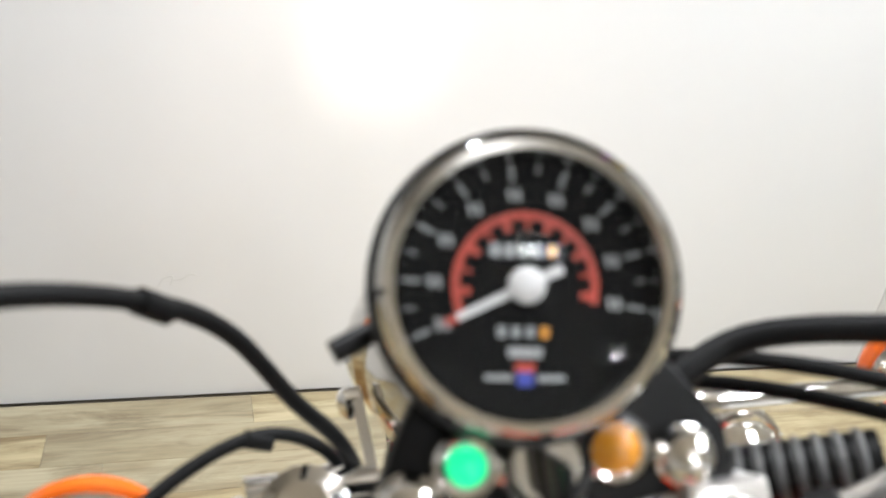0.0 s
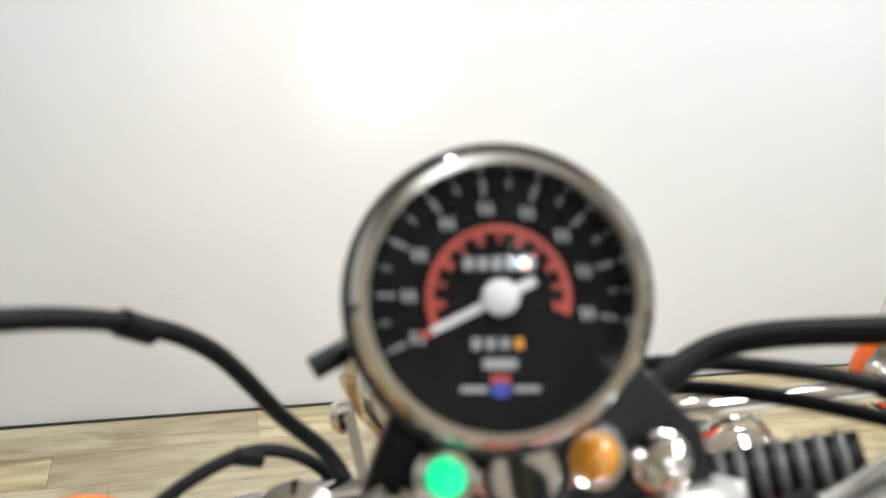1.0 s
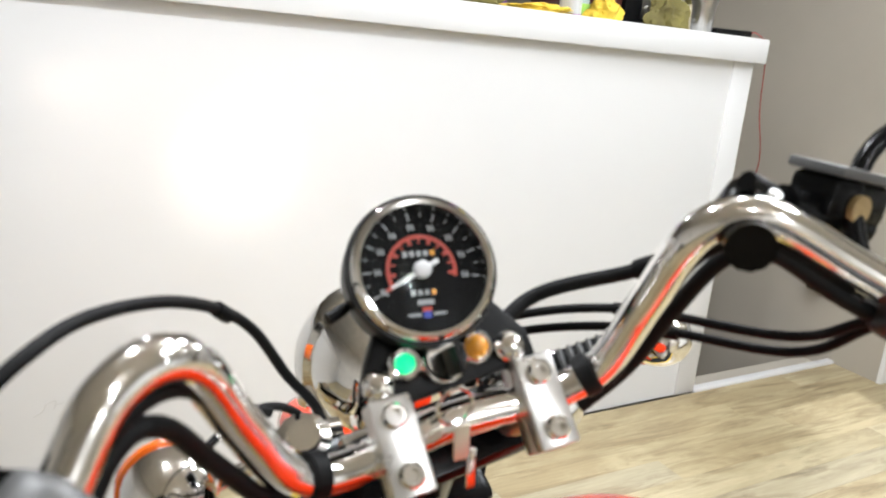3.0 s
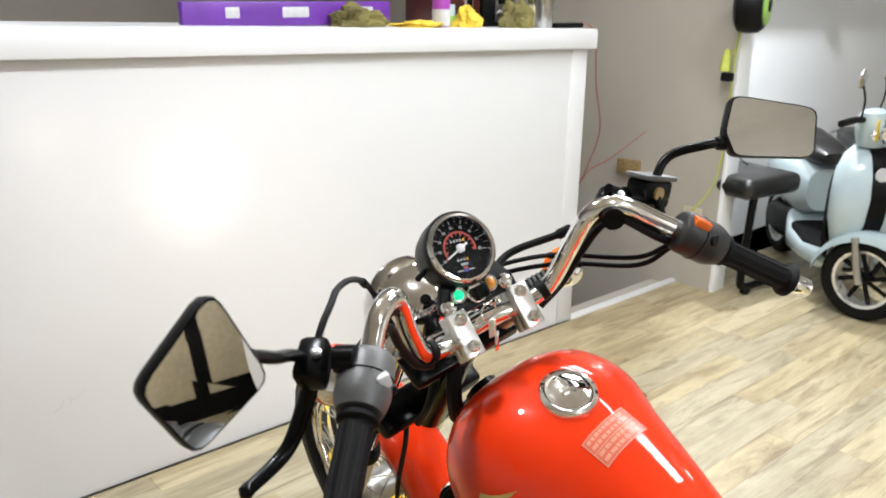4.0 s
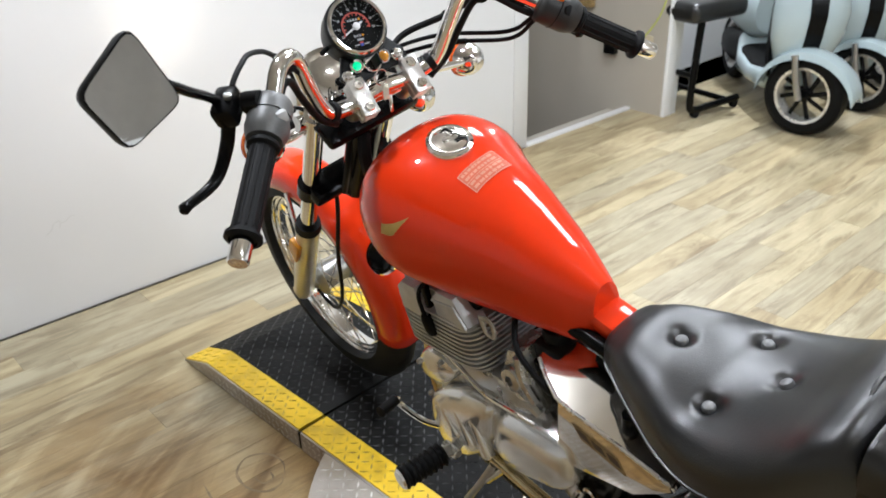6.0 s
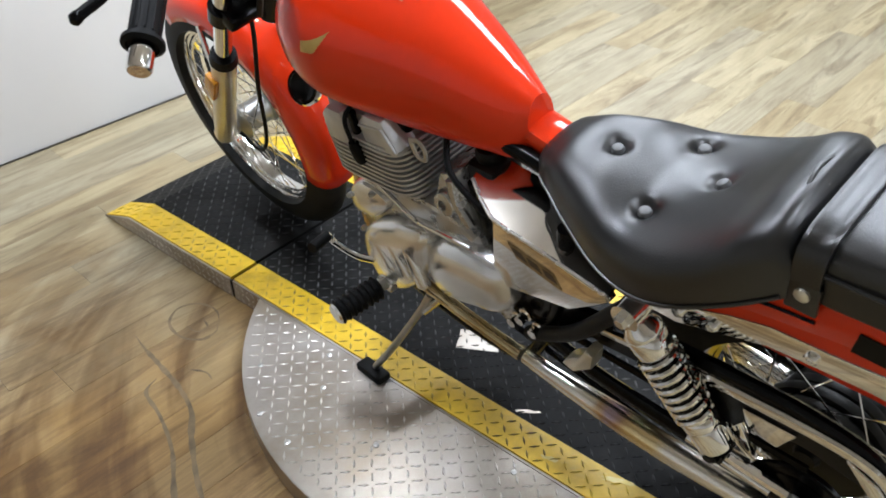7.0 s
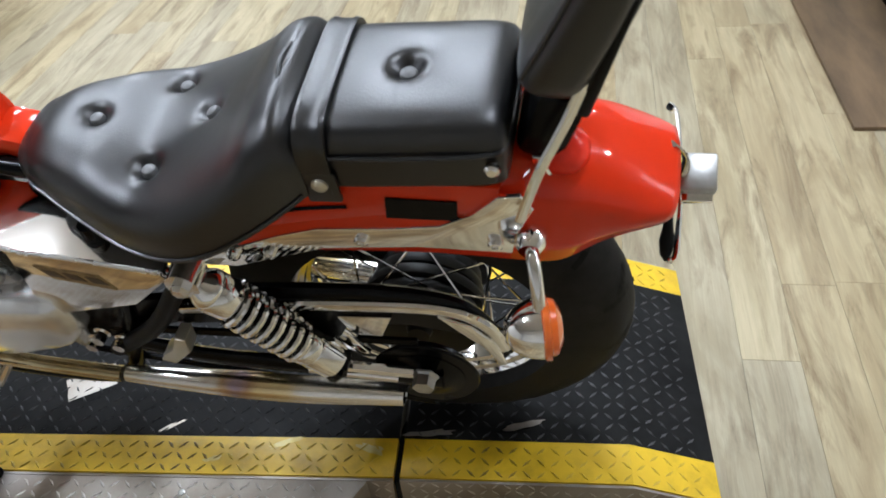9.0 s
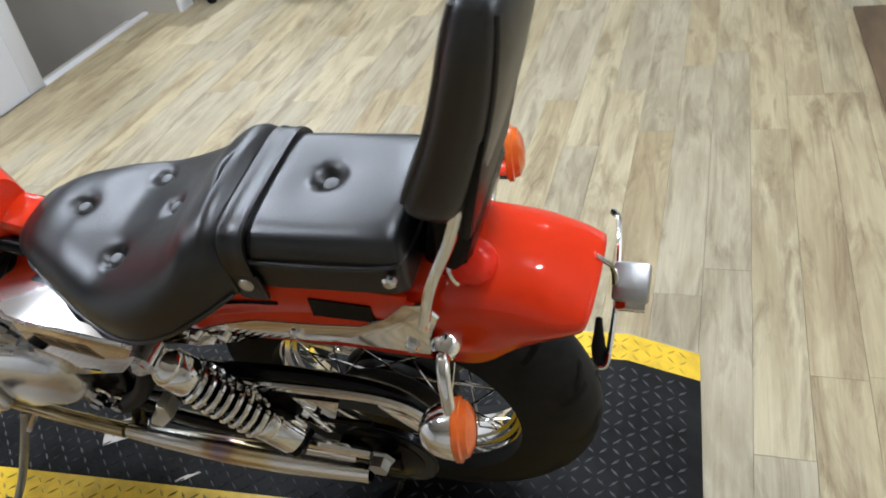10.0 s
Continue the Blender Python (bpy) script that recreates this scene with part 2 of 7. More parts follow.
GREY_PLASTIC = material("grey_worn_plastic", (0.12, 0.12, 0.117), 0.4, 0.1, dark=(0.075, 0.075, 0.073), scale=30, bump=0.08, bump_scale=300)
ORANGE = material("orange_lens", (0.8, 0.16, 0.012), 0.16, 0.0, dark=(0.66, 0.11, 0.01), scale=40, coat=0.6)
AMBER = material("amber_lens", (0.72, 0.3, 0.02), 0.15, 0.0, scale=40, coat=0.6)
DRUM = material("dark_cast_drum", (0.02, 0.019, 0.017), 0.38, 0.3, dark=(0.01, 0.0095, 0.009), scale=20, spec=0.2)
RED_LENS = material("red_tail_lens", (1.0, 0.035, 0.01), 0.2, 0.0, scale=40, coat=0.4, spec=0.15)
GREEN_LIT = material("lit_green_lens", (0.02, 0.7, 0.27), 0.2, 0.0, scale=40, emission=1.1)
WHITE_MARK = material("white_print", (0.26, 0.27, 0.27), 0.5, scale=60)
RED_MARK = material("red_print", (0.36, 0.03, 0.008), 0.5, scale=60)
BLUE_MARK = material("blue_print", (0.015, 0.035, 0.3), 0.5, scale=60)
GOLD = material("gold_wing_decal", (0.62, 0.44, 0.13), 0.35, 0.2, dark=(0.5, 0.33, 0.09), scale=40)
DIRTY_YELLOW = material("dirty_yellow_lugs", (0.62, 0.42, 0.012), 0.4, 0.0, dark=(0.16, 0.11, 0.015), scale=3.5, contrast=(0.4, 0.56))
# Deck lugs are black like the plate; their lighter colour stands for caught light.
LIT_BLACK = material("lit_black_lugs", (0.08, 0.08, 0.081), 0.34, 0.2, dark=(0.03, 0.03, 0.03), scale=6, spec=0.3)
NEEDLE = material("white_needle_paint", (0.6, 0.6, 0.59), 0.5, scale=60)
DIAL = material("dial_face_black", (0.004, 0.004, 0.0036), 0.6, scale=40, spec=0.08)
BRASS_LABEL = material("brown_worn_label", (0.42, 0.3, 0.13), 0.4, 0.2, dark=(0.2, 0.13, 0.05), scale=60)
DARK_PRINT = material("dark_brown_print", (0.09, 0.055, 0.025), 0.4, scale=60)
WHITE_GREY = material("pale_grey_plastic", (0.5, 0.5, 0.49), 0.4, scale=40)
GLASS = bpy.data.materials.new("clear_glass")
GLASS.use_nodes = True
GLASS.node_tree.nodes["Principled BSDF"].inputs["Transmission Weight"].default_value = 1.0
GLASS.node_tree.nodes["Principled BSDF"].inputs["Roughness"].default_value = 0.02
GLASS.node_tree.nodes["Principled BSDF"].inputs["IOR"].default_value = 1.1
MIRROR = material("mirror_glass", (0.86, 0.86, 0.85), 0.015, 1.0, dark=(0.85, 0.85, 0.84), scale=4, rough_var=0.01)
PALE_BLUE = material("pale_blue_gloss_paint", (0.42, 0.505, 0.525), 0.25, 0.0, dark=(0.39, 0.475, 0.495), scale=4, coat=0.8, rough_var=0.04)
BULB = material("lit_lamp_diffuser", (1.0, 0.93, 0.83), 0.5, scale=10, emission=9.0)


# ---- mesh helpers ----
def mesh_of(name, bm, mat, smooth=True):
    bmesh.ops.recalc_face_normals(bm, faces=bm.faces)
    me = bpy.data.meshes.new(name)
    bm.to_mesh(me)
    bm.free()
    me.materials.append(mat)
    if smooth:
        me.shade_smooth()
        me.set_sharp_from_angle(angle=radians(38))
    return me


def part(name, bm, mat, parent=None, label="", smooth=True):
    ob = new(name, mesh_of(name, bm, mat, smooth))
    if parent:
        ob.parent = parent
    return tagged(ob, label)


def thing(name, m, label, category, group="", kind=""):
    ob = new(name)
    ob.matrix_world = m
    ob.empty_display_size = 0.1
    return tagged(ob, label, category, group, kind)


def box(size, at=(0, 0, 0), bevel=0.0, m=None, bm=None, seg=2):
    bm = bm or bmesh.new()
    r = bmesh.ops.create_cube(bm, size=1.0)
    vs = r["verts"]
    bmesh.ops.scale(bm, vec=size, verts=vs)
    if bevel:
        es = list({e for v in vs for e in v.link_edges})
        br = bmesh.ops.bevel(bm, geom=es, offset=bevel, segments=seg, profile=0.5, affect="EDGES")
        vs = list({v for f in br["faces"] for v in f.verts} | {v for v in vs if v.is_valid})
    if m is not None:
        bmesh.ops.transform(bm, matrix=m, verts=vs)
    bmesh.ops.translate(bm, vec=at, verts=vs)
    return bm


def smooth_path(pts, per=6):
    P = [Vector(p) for p in pts]
    if len(P) < 3:
        return P
    Q = [P[0] * 2 - P[1]] + P + [P[-1] * 2 - P[-2]]
    out = []
    for i in range(1, len(Q) - 2):
        a, b, c, d = Q[i - 1:i + 3]
        for k in range(per):
            t = k / per
            out.append(0.5 * ((2 * b) + (c - a) * t + (2 * a - 5 * b + 4 * c - d) * t * t + (3 * b - a - 3 * c + d) * t ** 3))
    return out + [P[-1]]


def sweep(pts, radius, seg=10, per=6, bm=None, flat=1.0, cap=True):
    """A tube along a smoothed line; radius is one number or one per given point."""
    bm = bm or bmesh.new()
    line = smooth_path(pts, per)
    if isinstance(radius, (int, float)):
        radii = [radius] * len(line)
    else:
        radii = [float(np.interp(i / max(len(line) - 1, 1), np.linspace(0, 1, len(radius)), radius)) for i in range(len(line))]
    rings, up = [], None
    for i, p in enumerate(line):
        d = (line[min(i + 1, len(line) - 1)] - line[max(i - 1, 0)]).normalized()
        if up is None:
            up = d.orthogonal().normalized() if abs(d.z) > 0.95 else Vector((0, 0, 1)).cross(d).cross(d).normalized() * -1
        up = (up - d * up.dot(d)).normalized()
        side = d.cross(up)
        rings.append([bm.verts.new(p + radii[i] * (math.cos(a) * side * flat + math.sin(a) * up)) for a in [2 * math.pi * k / seg for k in range(seg)]])
    for a, b in zip(rings, rings[1:]):
        for k in range(seg):
            bm.faces.new((a[k], a[(k + 1) % seg], b[(k + 1) % seg], b[k]))
    if cap:
        bm.faces.new(rings[0][::-1])
        bm.faces.new(rings[-1])
    return bm


def frame_to(axis):
    """A turn whose z looks along axis."""
    return Vector(axis).to_track_quat("Z", "Y").to_matrix().to_4x4()


def lathe(profile, at=(0, 0, 0), axis=(0, 0, 1), seg=32, bm=None, close=False):
    """profile: (radius, height) pairs round axis."""
    bm = bm or bmesh.new()
    m = Matrix.Translation(at) @ frame_to(axis)
    rings = []
    for r, h in profile:
        if r < 1e-6:
            rings.append([bm.verts.new(m @ Vector((0, 0, h)))])
        else:
            rings.append([bm.verts.new(m @ Vector((r * math.cos(2 * math.pi * k / seg), r * math.sin(2 * math.pi * k / seg), h))) for k in range(seg)])
    pairs = list(zip(rings, rings[1:])) + ([(rings[-1], rings[0])] if close else [])
    for a, b in pairs:
        for k in range(seg):
            j = (k + 1) % seg
            if len(a) == 1 and len(b) > 1:
                bm.faces.new((a[0], b[j], b[k]))
            elif len(b) == 1 and len(a) > 1:
                bm.faces.new((a[k], a[j], b[0]))
            elif len(a) > 1:
                bm.faces.new((a[k], a[j], b[j], b[k]))
    return bm


def loft(sections, bm=None, cap=True):
    bm = bm or bmesh.new()
    rings = [[bm.verts.new(p) for p in s] for s in sections]
    n = len(rings[0])
    for a, b in zip(rings, rings[1:]):
        for k in range(n):
            bm.faces.new((a[k], a[(k + 1) % n], b[(k + 1) % n], b[k]))
    if cap:
        bm.faces.new(rings[0][::-1])
        bm.faces.new(rings[-1])
    return bm


def prism(outline, thick, plane="yz", at=0.0, bevel=0.0, bm=None):
    """A flat plate of the given outline, at on the axis across the plane, thick both ways."""
    bm = bm or bmesh.new()
    axis = {"yz": 0, "xz": 1, "xy": 2}[plane]
    def put(p, h):
        q = list(p)
        q.insert(axis, h)
        return bm.verts.new(q)
    a = [put(p, at - thick / 2) for p in outline]
    b = [put(p, at + thick / 2) for p in outline]
    n = len(a)
    fs = [bm.faces.new(a), bm.faces.new(b[::-1])] + [bm.faces.new((a[k], a[(k + 1) % n], b[(k + 1) % n], b[k])) for k in range(n)]
    if bevel:
        bmesh.ops.recalc_face_normals(bm, faces=fs)
        es = list({e for f in fs[:2] for e in f.edges})
        bmesh.ops.bevel(bm, geom=es, offset=bevel, segments=2, profile=0.5, affect="EDGES")
    return bm


def spline(x, pts):
    """Smooth value through (x, y) pairs."""
    xs = [p[0] for p in pts]
    ys = [p[1] for p in pts]
    d = np.gradient(ys, xs)
    i = int(np.clip(np.searchsorted(xs, x) - 1, 0, len(xs) - 2))
    h = xs[i + 1] - xs[i]
    t = min(max((x - xs[i]) / h, 0), 1)
    return float((2 * t ** 3 - 3 * t * t + 1) * ys[i] + (t ** 3 - 2 * t * t + t) * h * d[i] + (-2 * t ** 3 + 3 * t * t) * ys[i + 1] + (t ** 3 - t * t) * h * d[i + 1])


# ---- the room ----
def room_box(name, u0, u1, v0, v1, z0, z1, mat, bevel=0.0, parent=None, label=""):
    """A box in the frame of the half wall: u along it, v behind it."""
    ob = part(name, box((u1 - u0, v1 - v0, z1 - z0), ((u0 + u1) / 2, (v0 + v1) / 2, (z0 + z1) / 2), bevel), mat, None, label)
    ob.matrix_world = ROOM
    return tagged(ob, kind="structure")


tagged(room_box("half_wall", -5.2, -0.095, 0.0, 0.14, 0.0, 1.205, WHITE_WALL), "white glossy painted half wall beside a stairwell", "half wall")
tagged(room_box("half_wall_end_board", -0.095, 0.0, -0.006, 0.146, 0.0, 1.205, WHITE_WALL, 0.004), "white painted end board of the half wall", "trim")
tagged(room_box("half_wall_cap", -5.2, 0.03, -0.03, 0.34, 1.205, 1.285, WHITE_WALL, 0.006), "white painted wide ledge on the half wall", "ledge")
tagged(room_box("wall_stairwell", 0.82, 0.92, -0.205, 3.6, -1.6, 2.9, BEIGE), "beige painted wall of the stairwell", "wall")
tagged(room_box("wall_end_post", 0.815, 0.925, -0.225, -0.205, 0.0, 2.9, WHITE_FAR, 0.003), "white painted end of the stairwell wall", "trim")
tagged(room_box("wall_stair_back", -5.2, 0.82, 3.6, 3.7, -1.6, 2.9, BEIGE), "beige back wall of the stairwell", "wall")
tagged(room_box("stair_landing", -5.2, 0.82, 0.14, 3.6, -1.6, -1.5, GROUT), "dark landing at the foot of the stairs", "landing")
tagged(room_box("stair_face", -5.2, 0.82, 0.02, 0.14, -1.5, -0.03, BEIGE), "beige face below the stair opening", "wall")
tagged(room_box("threshold", 0.0, 0.82, -0.012, 0.02, -0.03, 0.012, WHITE_WALL, 0.003), "white threshold strip at the stair opening", "threshold")
tagged(room_box("wall_far", 0.92, 5.0, 0.24, 0.34, 0.0, 2.9, WHITE_FAR), "white painted wall behind the scooters", "wall")
tagged(room_box("wall_right", 4.9, 5.0, -7.0, 0.24, 0.0, 2.9, WHITE_FAR), "white painted side wall", "wall")
tagged(room_box("wall_left", -5.3, -5.2, -7.0, 3.7, -1.6, 2.9, DARK_WALL), "pale beige painted side wall", "wall")
tagged(room_box("wall_back", -5.2, 4.9, -7.0, -6.9, 0.0, 2.9, DARK_WALL), "pale beige painted wall at the end of the showroom", "wall")
tagged(room_box("ceiling", -5.2, 5.0, -7.0, 3.7, 2.75, 2.85, CEILING), "plain beige-grey ceiling", "ceiling")
SLOPE = -0.0225
for ob in bpy.data.objects:
    if ob.name.startswith("half_wall"):
        for v in ob.data.vertices:
            if v.co.z > 0.5:
                v.co.z += SLOPE * v.co.x
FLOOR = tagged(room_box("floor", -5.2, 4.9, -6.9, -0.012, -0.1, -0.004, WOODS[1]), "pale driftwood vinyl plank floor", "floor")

# ---- the motorcycle ----
bike = thing("motorcycle", BIKE, "orange-red cruiser motorcycle with chrome trim on its side stand", "motorcycle")


def bpart(name, bm, mat, label="", parent=None, smooth=True):
    return part(name, bm, mat, parent or bike, label, smooth)


def ring_tyre(radius, width, depth):
    prof = []
    for k in range(15):
        a = -math.pi * 0.5 + math.pi * k / 14
        prof.append((radius - depth + depth * math.cos(a) ** 0.75 if abs(a) < 1.56 else radius - depth, width / 2 * math.sin(a)))
    prof += [(radius - depth - 0.004, width * 0.36), (radius - depth - 0.004, -width * 0.36)]
    return prof


def wheel(name, at, radius, width, depth, rim_r, hub_r, hub_w, spokes, label, hub_mat):
    at = Vector(at)
    hub = bpart(name, lathe([(0, -hub_w / 2 - 0.01), (0.016, -hub_w / 2 - 0.01), (0.02, -hub_w / 2), (hub_r, -hub_w / 2 + 0.006), (hub_r + 0.006, -hub_w / 2 + 0.012), (hub_r * 0.93, -hub_w / 2 + 0.022), (hub_r * 0.9, hub_w / 2 - 0.022), (hub_r + 0.006, hub_w / 2 - 0.012), (hub_r, hub_w / 2 - 0.006), (0.02, hub_w / 2), (0, hub_w / 2 + 0.01)], at, (1, 0, 0), 40), hub_mat, label)
    part("tyre", lathe(ring_tyre(radius, width, depth), at, (1, 0, 0), 72, close=True), TYRE, hub, "black road tyre with worn tread")
    w = width * 0.36
    part("rim", lathe([(rim_r + 0.014, -w - 0.004), (rim_r + 0.012, -w + 0.003), (rim_r, -w + 0.006), (rim_r - 0.001, -w * 0.62), (rim_r - 0.008, -w * 0.56), (rim_r - 0.009, -w * 0.34), (rim_r - 0.0145, -w * 0.28), (rim_r - 0.0145, w * 0.28), (rim_r - 0.009, w * 0.34), (rim_r - 0.008, w * 0.56), (rim_r - 0.001, w * 0.62), (rim_r, w - 0.006), (rim_r + 0.012, w - 0.003), (rim_r + 0.014, w + 0.004), (rim_r + 0.006, w * 0.5), (rim_r + 0.004, 0), (rim_r + 0.006, -w * 0.5)], at, (1, 0, 0), 72, close=True), CHROME, hub, "chrome rim")
    meshes = []
    for side in (-1, 1):
        for lean in (-1, 1):
            a = Vector((side * (hub_w / 2 - 0.014), hub_r * math.sin(lean * 1.15), hub_r * math.cos(lean * 1.15)))
            b = Vector((side * 0.004, 0, rim_r - 0.012))
            meshes.append(mesh_of("spoke", sweep([a, b], 0.0018, 5, 1), CHROME))
    for k in range(spokes):
        ob = new("spoke", meshes[k % 4])
        ob.parent = hub
        ob.matrix_local = Matrix.Translation(at) @ Matrix.Rotation(2 * math.pi * k / spokes, 4, "X")
    groove = bmesh.new()
    for k in range(16):
        for s in (-1, 1):
            a0 = 2 * math.pi * (k + (0.5 if s > 0 else 0)) / 16
            for q0, q1, sp in ((0.06, 0.3, 0.11), (0.16, 0.42, 0.05)):
                rows = []
                for i in range(5):
                    f = q0 + (q1 - q0) * i / 4
                    th = math.asin(min(2 * f, 0.98))
                    rr = radius - depth + depth * math.cos(th) ** 0.75 + 0.0012
                    ang = a0 + sp * (i / 4) + (0.12 if sp < 0.1 else 0)
                    rows.append([at + Matrix.Rotation(ang + d, 3, "X") @ Vector((s * f * width, 0, rr)) for d in (0, 0.036)])
                for r0, r1 in zip(rows, rows[1:]):
                    groove.faces.new([groove.verts.new(p) for p in (r0[0], r0[1], r1[1], r1[0])])
    tagged(part("tyre_tread", groove, RUBBER, hub), kind="stuff")
    return hub


FW, RW = (0.025, 1.435, 0.337), (0.058, 0.01, 0.326)
wheel("front_wheel", FW, 0.315, 0.085, 0.075, 0.232, 0.04, 0.105, 36, "spoked front wheel with alloy hub", ALLOY)
wheel("rear_wheel", RW, 0.308, 0.118, 0.108, 0.193, 0.086, 0.13, 36, "spoked rear wheel with a large dark drum hub", DRUM)
for k, (dx, r) in enumerate(((-0.04, 0.088), (-0.018, 0.094), (0.008, 0.086), (0.03, 0.08))):
    bpart("drum_ridge", lathe([(r - 0.012, -0.009), (r - 0.002, -0.008), (r, 0), (r - 0.002, 0.008), (r - 0.012, 0.009)], (RW[0] + dx, RW[1], RW[2]), (1, 0, 0), 40), DRUM)

# fuel tank: a teardrop
T_Y = [0.4615, 0.484, 0.528, 0.606, 0.703, 0.781, 0.849, 0.898, 0.927, 0.9415]
T_W = list(zip(T_Y, (0.028, 0.042, 0.062, 0.088, 0.121, 0.15, 0.14, 0.114, 0.074, 0.024)))
T_TOP = list(zip(T_Y, (0.772, 0.786, 0.814, 0.86, 0.902, 0.927, 0.923, 0.886, 0.852, 0.817)))
T_BOT = list(zip(T_Y, (0.69, 0.667, 0.667, 0.671, 0.682, 0.704, 0.715, 0.73, 0.757, 0.797)))
secs = []
for i in range(45):
    s = i / 44
    y = 0.4615 + 0.48 * (0.5 - 0.5 * math.cos(math.pi * s)) ** 0.9
    w, top, bot = spline(y, T_W), spline(y, T_TOP), spline(y, T_BOT)
    mid = bot + (top - bot) * 0.4
    ring = []
    for k in range(40):
        a = 2 * math.pi * k / 40
        c, sn = math.cos(a), math.sin(a)
        e = 0.86 if sn > 0 else 0.62
        x = w * math.copysign(abs(c) ** (0.86 if sn > 0 else 0.7), c)
        z = mid + ((top - mid) * sn ** e if sn > 0 else -(mid - bot) * abs(sn) ** e)
        ring.append((x, y, z))
    secs.append(ring)
tank = bpart("fuel_tank", loft(secs), RED, "orange-red teardrop fuel tank")
part("rear_tab", box((0.062, 0.075, 0.034), (0, 0.448, 0.712), 0.012, Matrix.Rotation(0.25, 4, "X")), RED, tank)
CAPN = (-0.02, -0.3, 1)
CAPC = Vector((-0.004, 0.757, 0.918))
filler = part("filler_cap", lathe([(0.038, -0.012), (0.0395, -0.004), (0.0395, 0.004), (0.0375, 0.0085), (0.033, 0.0105), (0.029, 0.0095), (0.026, 0.0105), (0.014, 0.0125), (0, 0.013)], CAPC, CAPN, 48), CHROME, tank, "chrome filler cap")
part("key_slot_cover", box((0.026, 0.009, 0.005), CAPC + Vector(CAPN).normalized() * 0.0145, 0.002, frame_to(CAPN)), CHROME, filler)
part("cap_seal", lathe([(0.0385, -0.014), (0.0425, -0.011), (0.041, -0.006)], CAPC, CAPN, 40), RUBBER, filler)


def on_tank(x, y, lift=0.0):
    w, top, bot = spline(y, T_W), spline(y, T_TOP), spline(y, T_BOT)
    mid = bot + (top - bot) * 0.4
    c = min(abs(x) / w, 1) ** (1 / 0.86)
    return Vector((x, y, mid + (top - mid) * max(1 - c * c, 0) ** 0.43 + lift))


# warning sticker on the tank top: outline and rows of plain bars
def sticker_at(u, v, lift):
    a = radians(5)
    x, y = -0.003 + u * math.cos(a) - v * math.sin(a), 0.683 + u * math.sin(a) + v * math.cos(a)
    return on_tank(x, y, lift)


def strip(u0, u1, v0, v1, lift, n=6):
    bm = bmesh.new()
    rows = [[bm.verts.new(sticker_at(u0 + (u1 - u0) * i / n, v, lift)) for i in range(n + 1)] for v in (v0, v1)]
    for i in range(n):
        bm.faces.new((rows[0][i], rows[0][i + 1], rows[1][i + 1], rows[1][i]))
    return bm


label_bars = bmesh.new()
sticker = part("warning_sticker", strip(-0.0405, 0.0405, -0.019, 0.019, 0.0012, 12), STICKER, tank, "pale orange tank sticker with rows of illegible writing")
for u0, u1, v0, v1 in ((-0.0405, 0.0405, 0.0178, 0.019), (-0.0405, 0.0405, -0.019, -0.0178), (-0.0405, -0.0393, -0.019, 0.019), (0.0393, 0.0405, -0.019, 0.019), (-0.0393, 0.0393, -0.0006, 0.0006), (0.008, 0.0092, -0.0178, -0.0006)):
    part("border", strip(u0, u1, v0, v1, 0.002, 10), STICKER_TEXT, sticker)
rnd = random.Random(4)
for r in range(4):
    u = -0.036
    while u < 0.032:
        wd = rnd.uniform(0.004, 0.011)
        v = (0.0135, 0.0055, -0.0045, -0.0125)[r]
        part("text_bar", strip(u, min(u + wd, 0.037), v - 0.0022, v + 0.0022, 0.002, 3), STICKER_TEXT, sticker)
        u += wd + 0.002


# wing decal: six feathers
def tank_side(y, z, lift, side=-1):
    w, top, bot = spline(y, T_W), spline(y, T_TOP), spline(y, T_BOT)
    mid = bot + (top - bot) * 0.4
    s = min(max((z - mid) / (top - mid), 0), 1) ** (1 / 0.86)
    return Vector((side * (w * max(1 - s * s, 0.0) ** 0.43 + lift), y, z))


for side in (-1, 1):
    wing = bmesh.new()
    for k in range(6):
        f = k / 5
        y0, z0 = 0.782 + 0.002 * f, 0.8395 - 0.014 * f
        y1, z1 = 0.737 + 0.02 * f, 0.854 - 0.0265 * f
        prev = None
        for i in range(9):
            s = i / 8
            y, z = y0 + (y1 - y0) * s, z0 + (z1 - z0) * s - 0.003 * math.sin(math.pi * s) * (1 - f)
            h = (0.0032 + 0.0024 * s) * (1 - 0.8 * max(0, (s - 0.7) / 0.3) ** 2)
            now = (wing.verts.new(tank_side(y, z, 0.0016, side)), wing.verts.new(tank_side(y + 0.2 * h, z - h, 0.0016, side)))
            if prev:
                wing.faces.new((prev[0], now[0], now[1], prev[1]))
            prev = now
    part("wing_decal", wing, GOLD, tank, "gold wing decal")


# seats
def dimple(x, y, spots, r, d):
    """A deep narrow pit at each button in a wide shallow hollow."""
    return -sum(d * math.exp(-(q / (r * r)) ** 1.3) + 0.3 * d * math.exp(-q / (5.5 * r * r)) for q in ((x - a) ** 2 + (y - b) ** 2 for a, b in spots))


SEAT_B = [(0.002, 0.333), (0.07, 0.248), (-0.067, 0.243), (0.004, 0.183)]
S_W = [(0.045, 0.102), (0.08, 0.12), (0.14, 0.139), (0.20, 0.145), (0.27, 0.13), (0.34, 0.1), (0.40, 0.068), (0.43, 0.045), (0.442, 0.018)]
S_TOP = [(0.045, 0.806), (0.065, 0.826), (0.09, 0.82), (0.13, 0.788), (0.18, 0.758), (0.25, 0.738), (0.33, 0.745), (0.40, 0.738), (0.43, 0.722), (0.442, 0.705)]
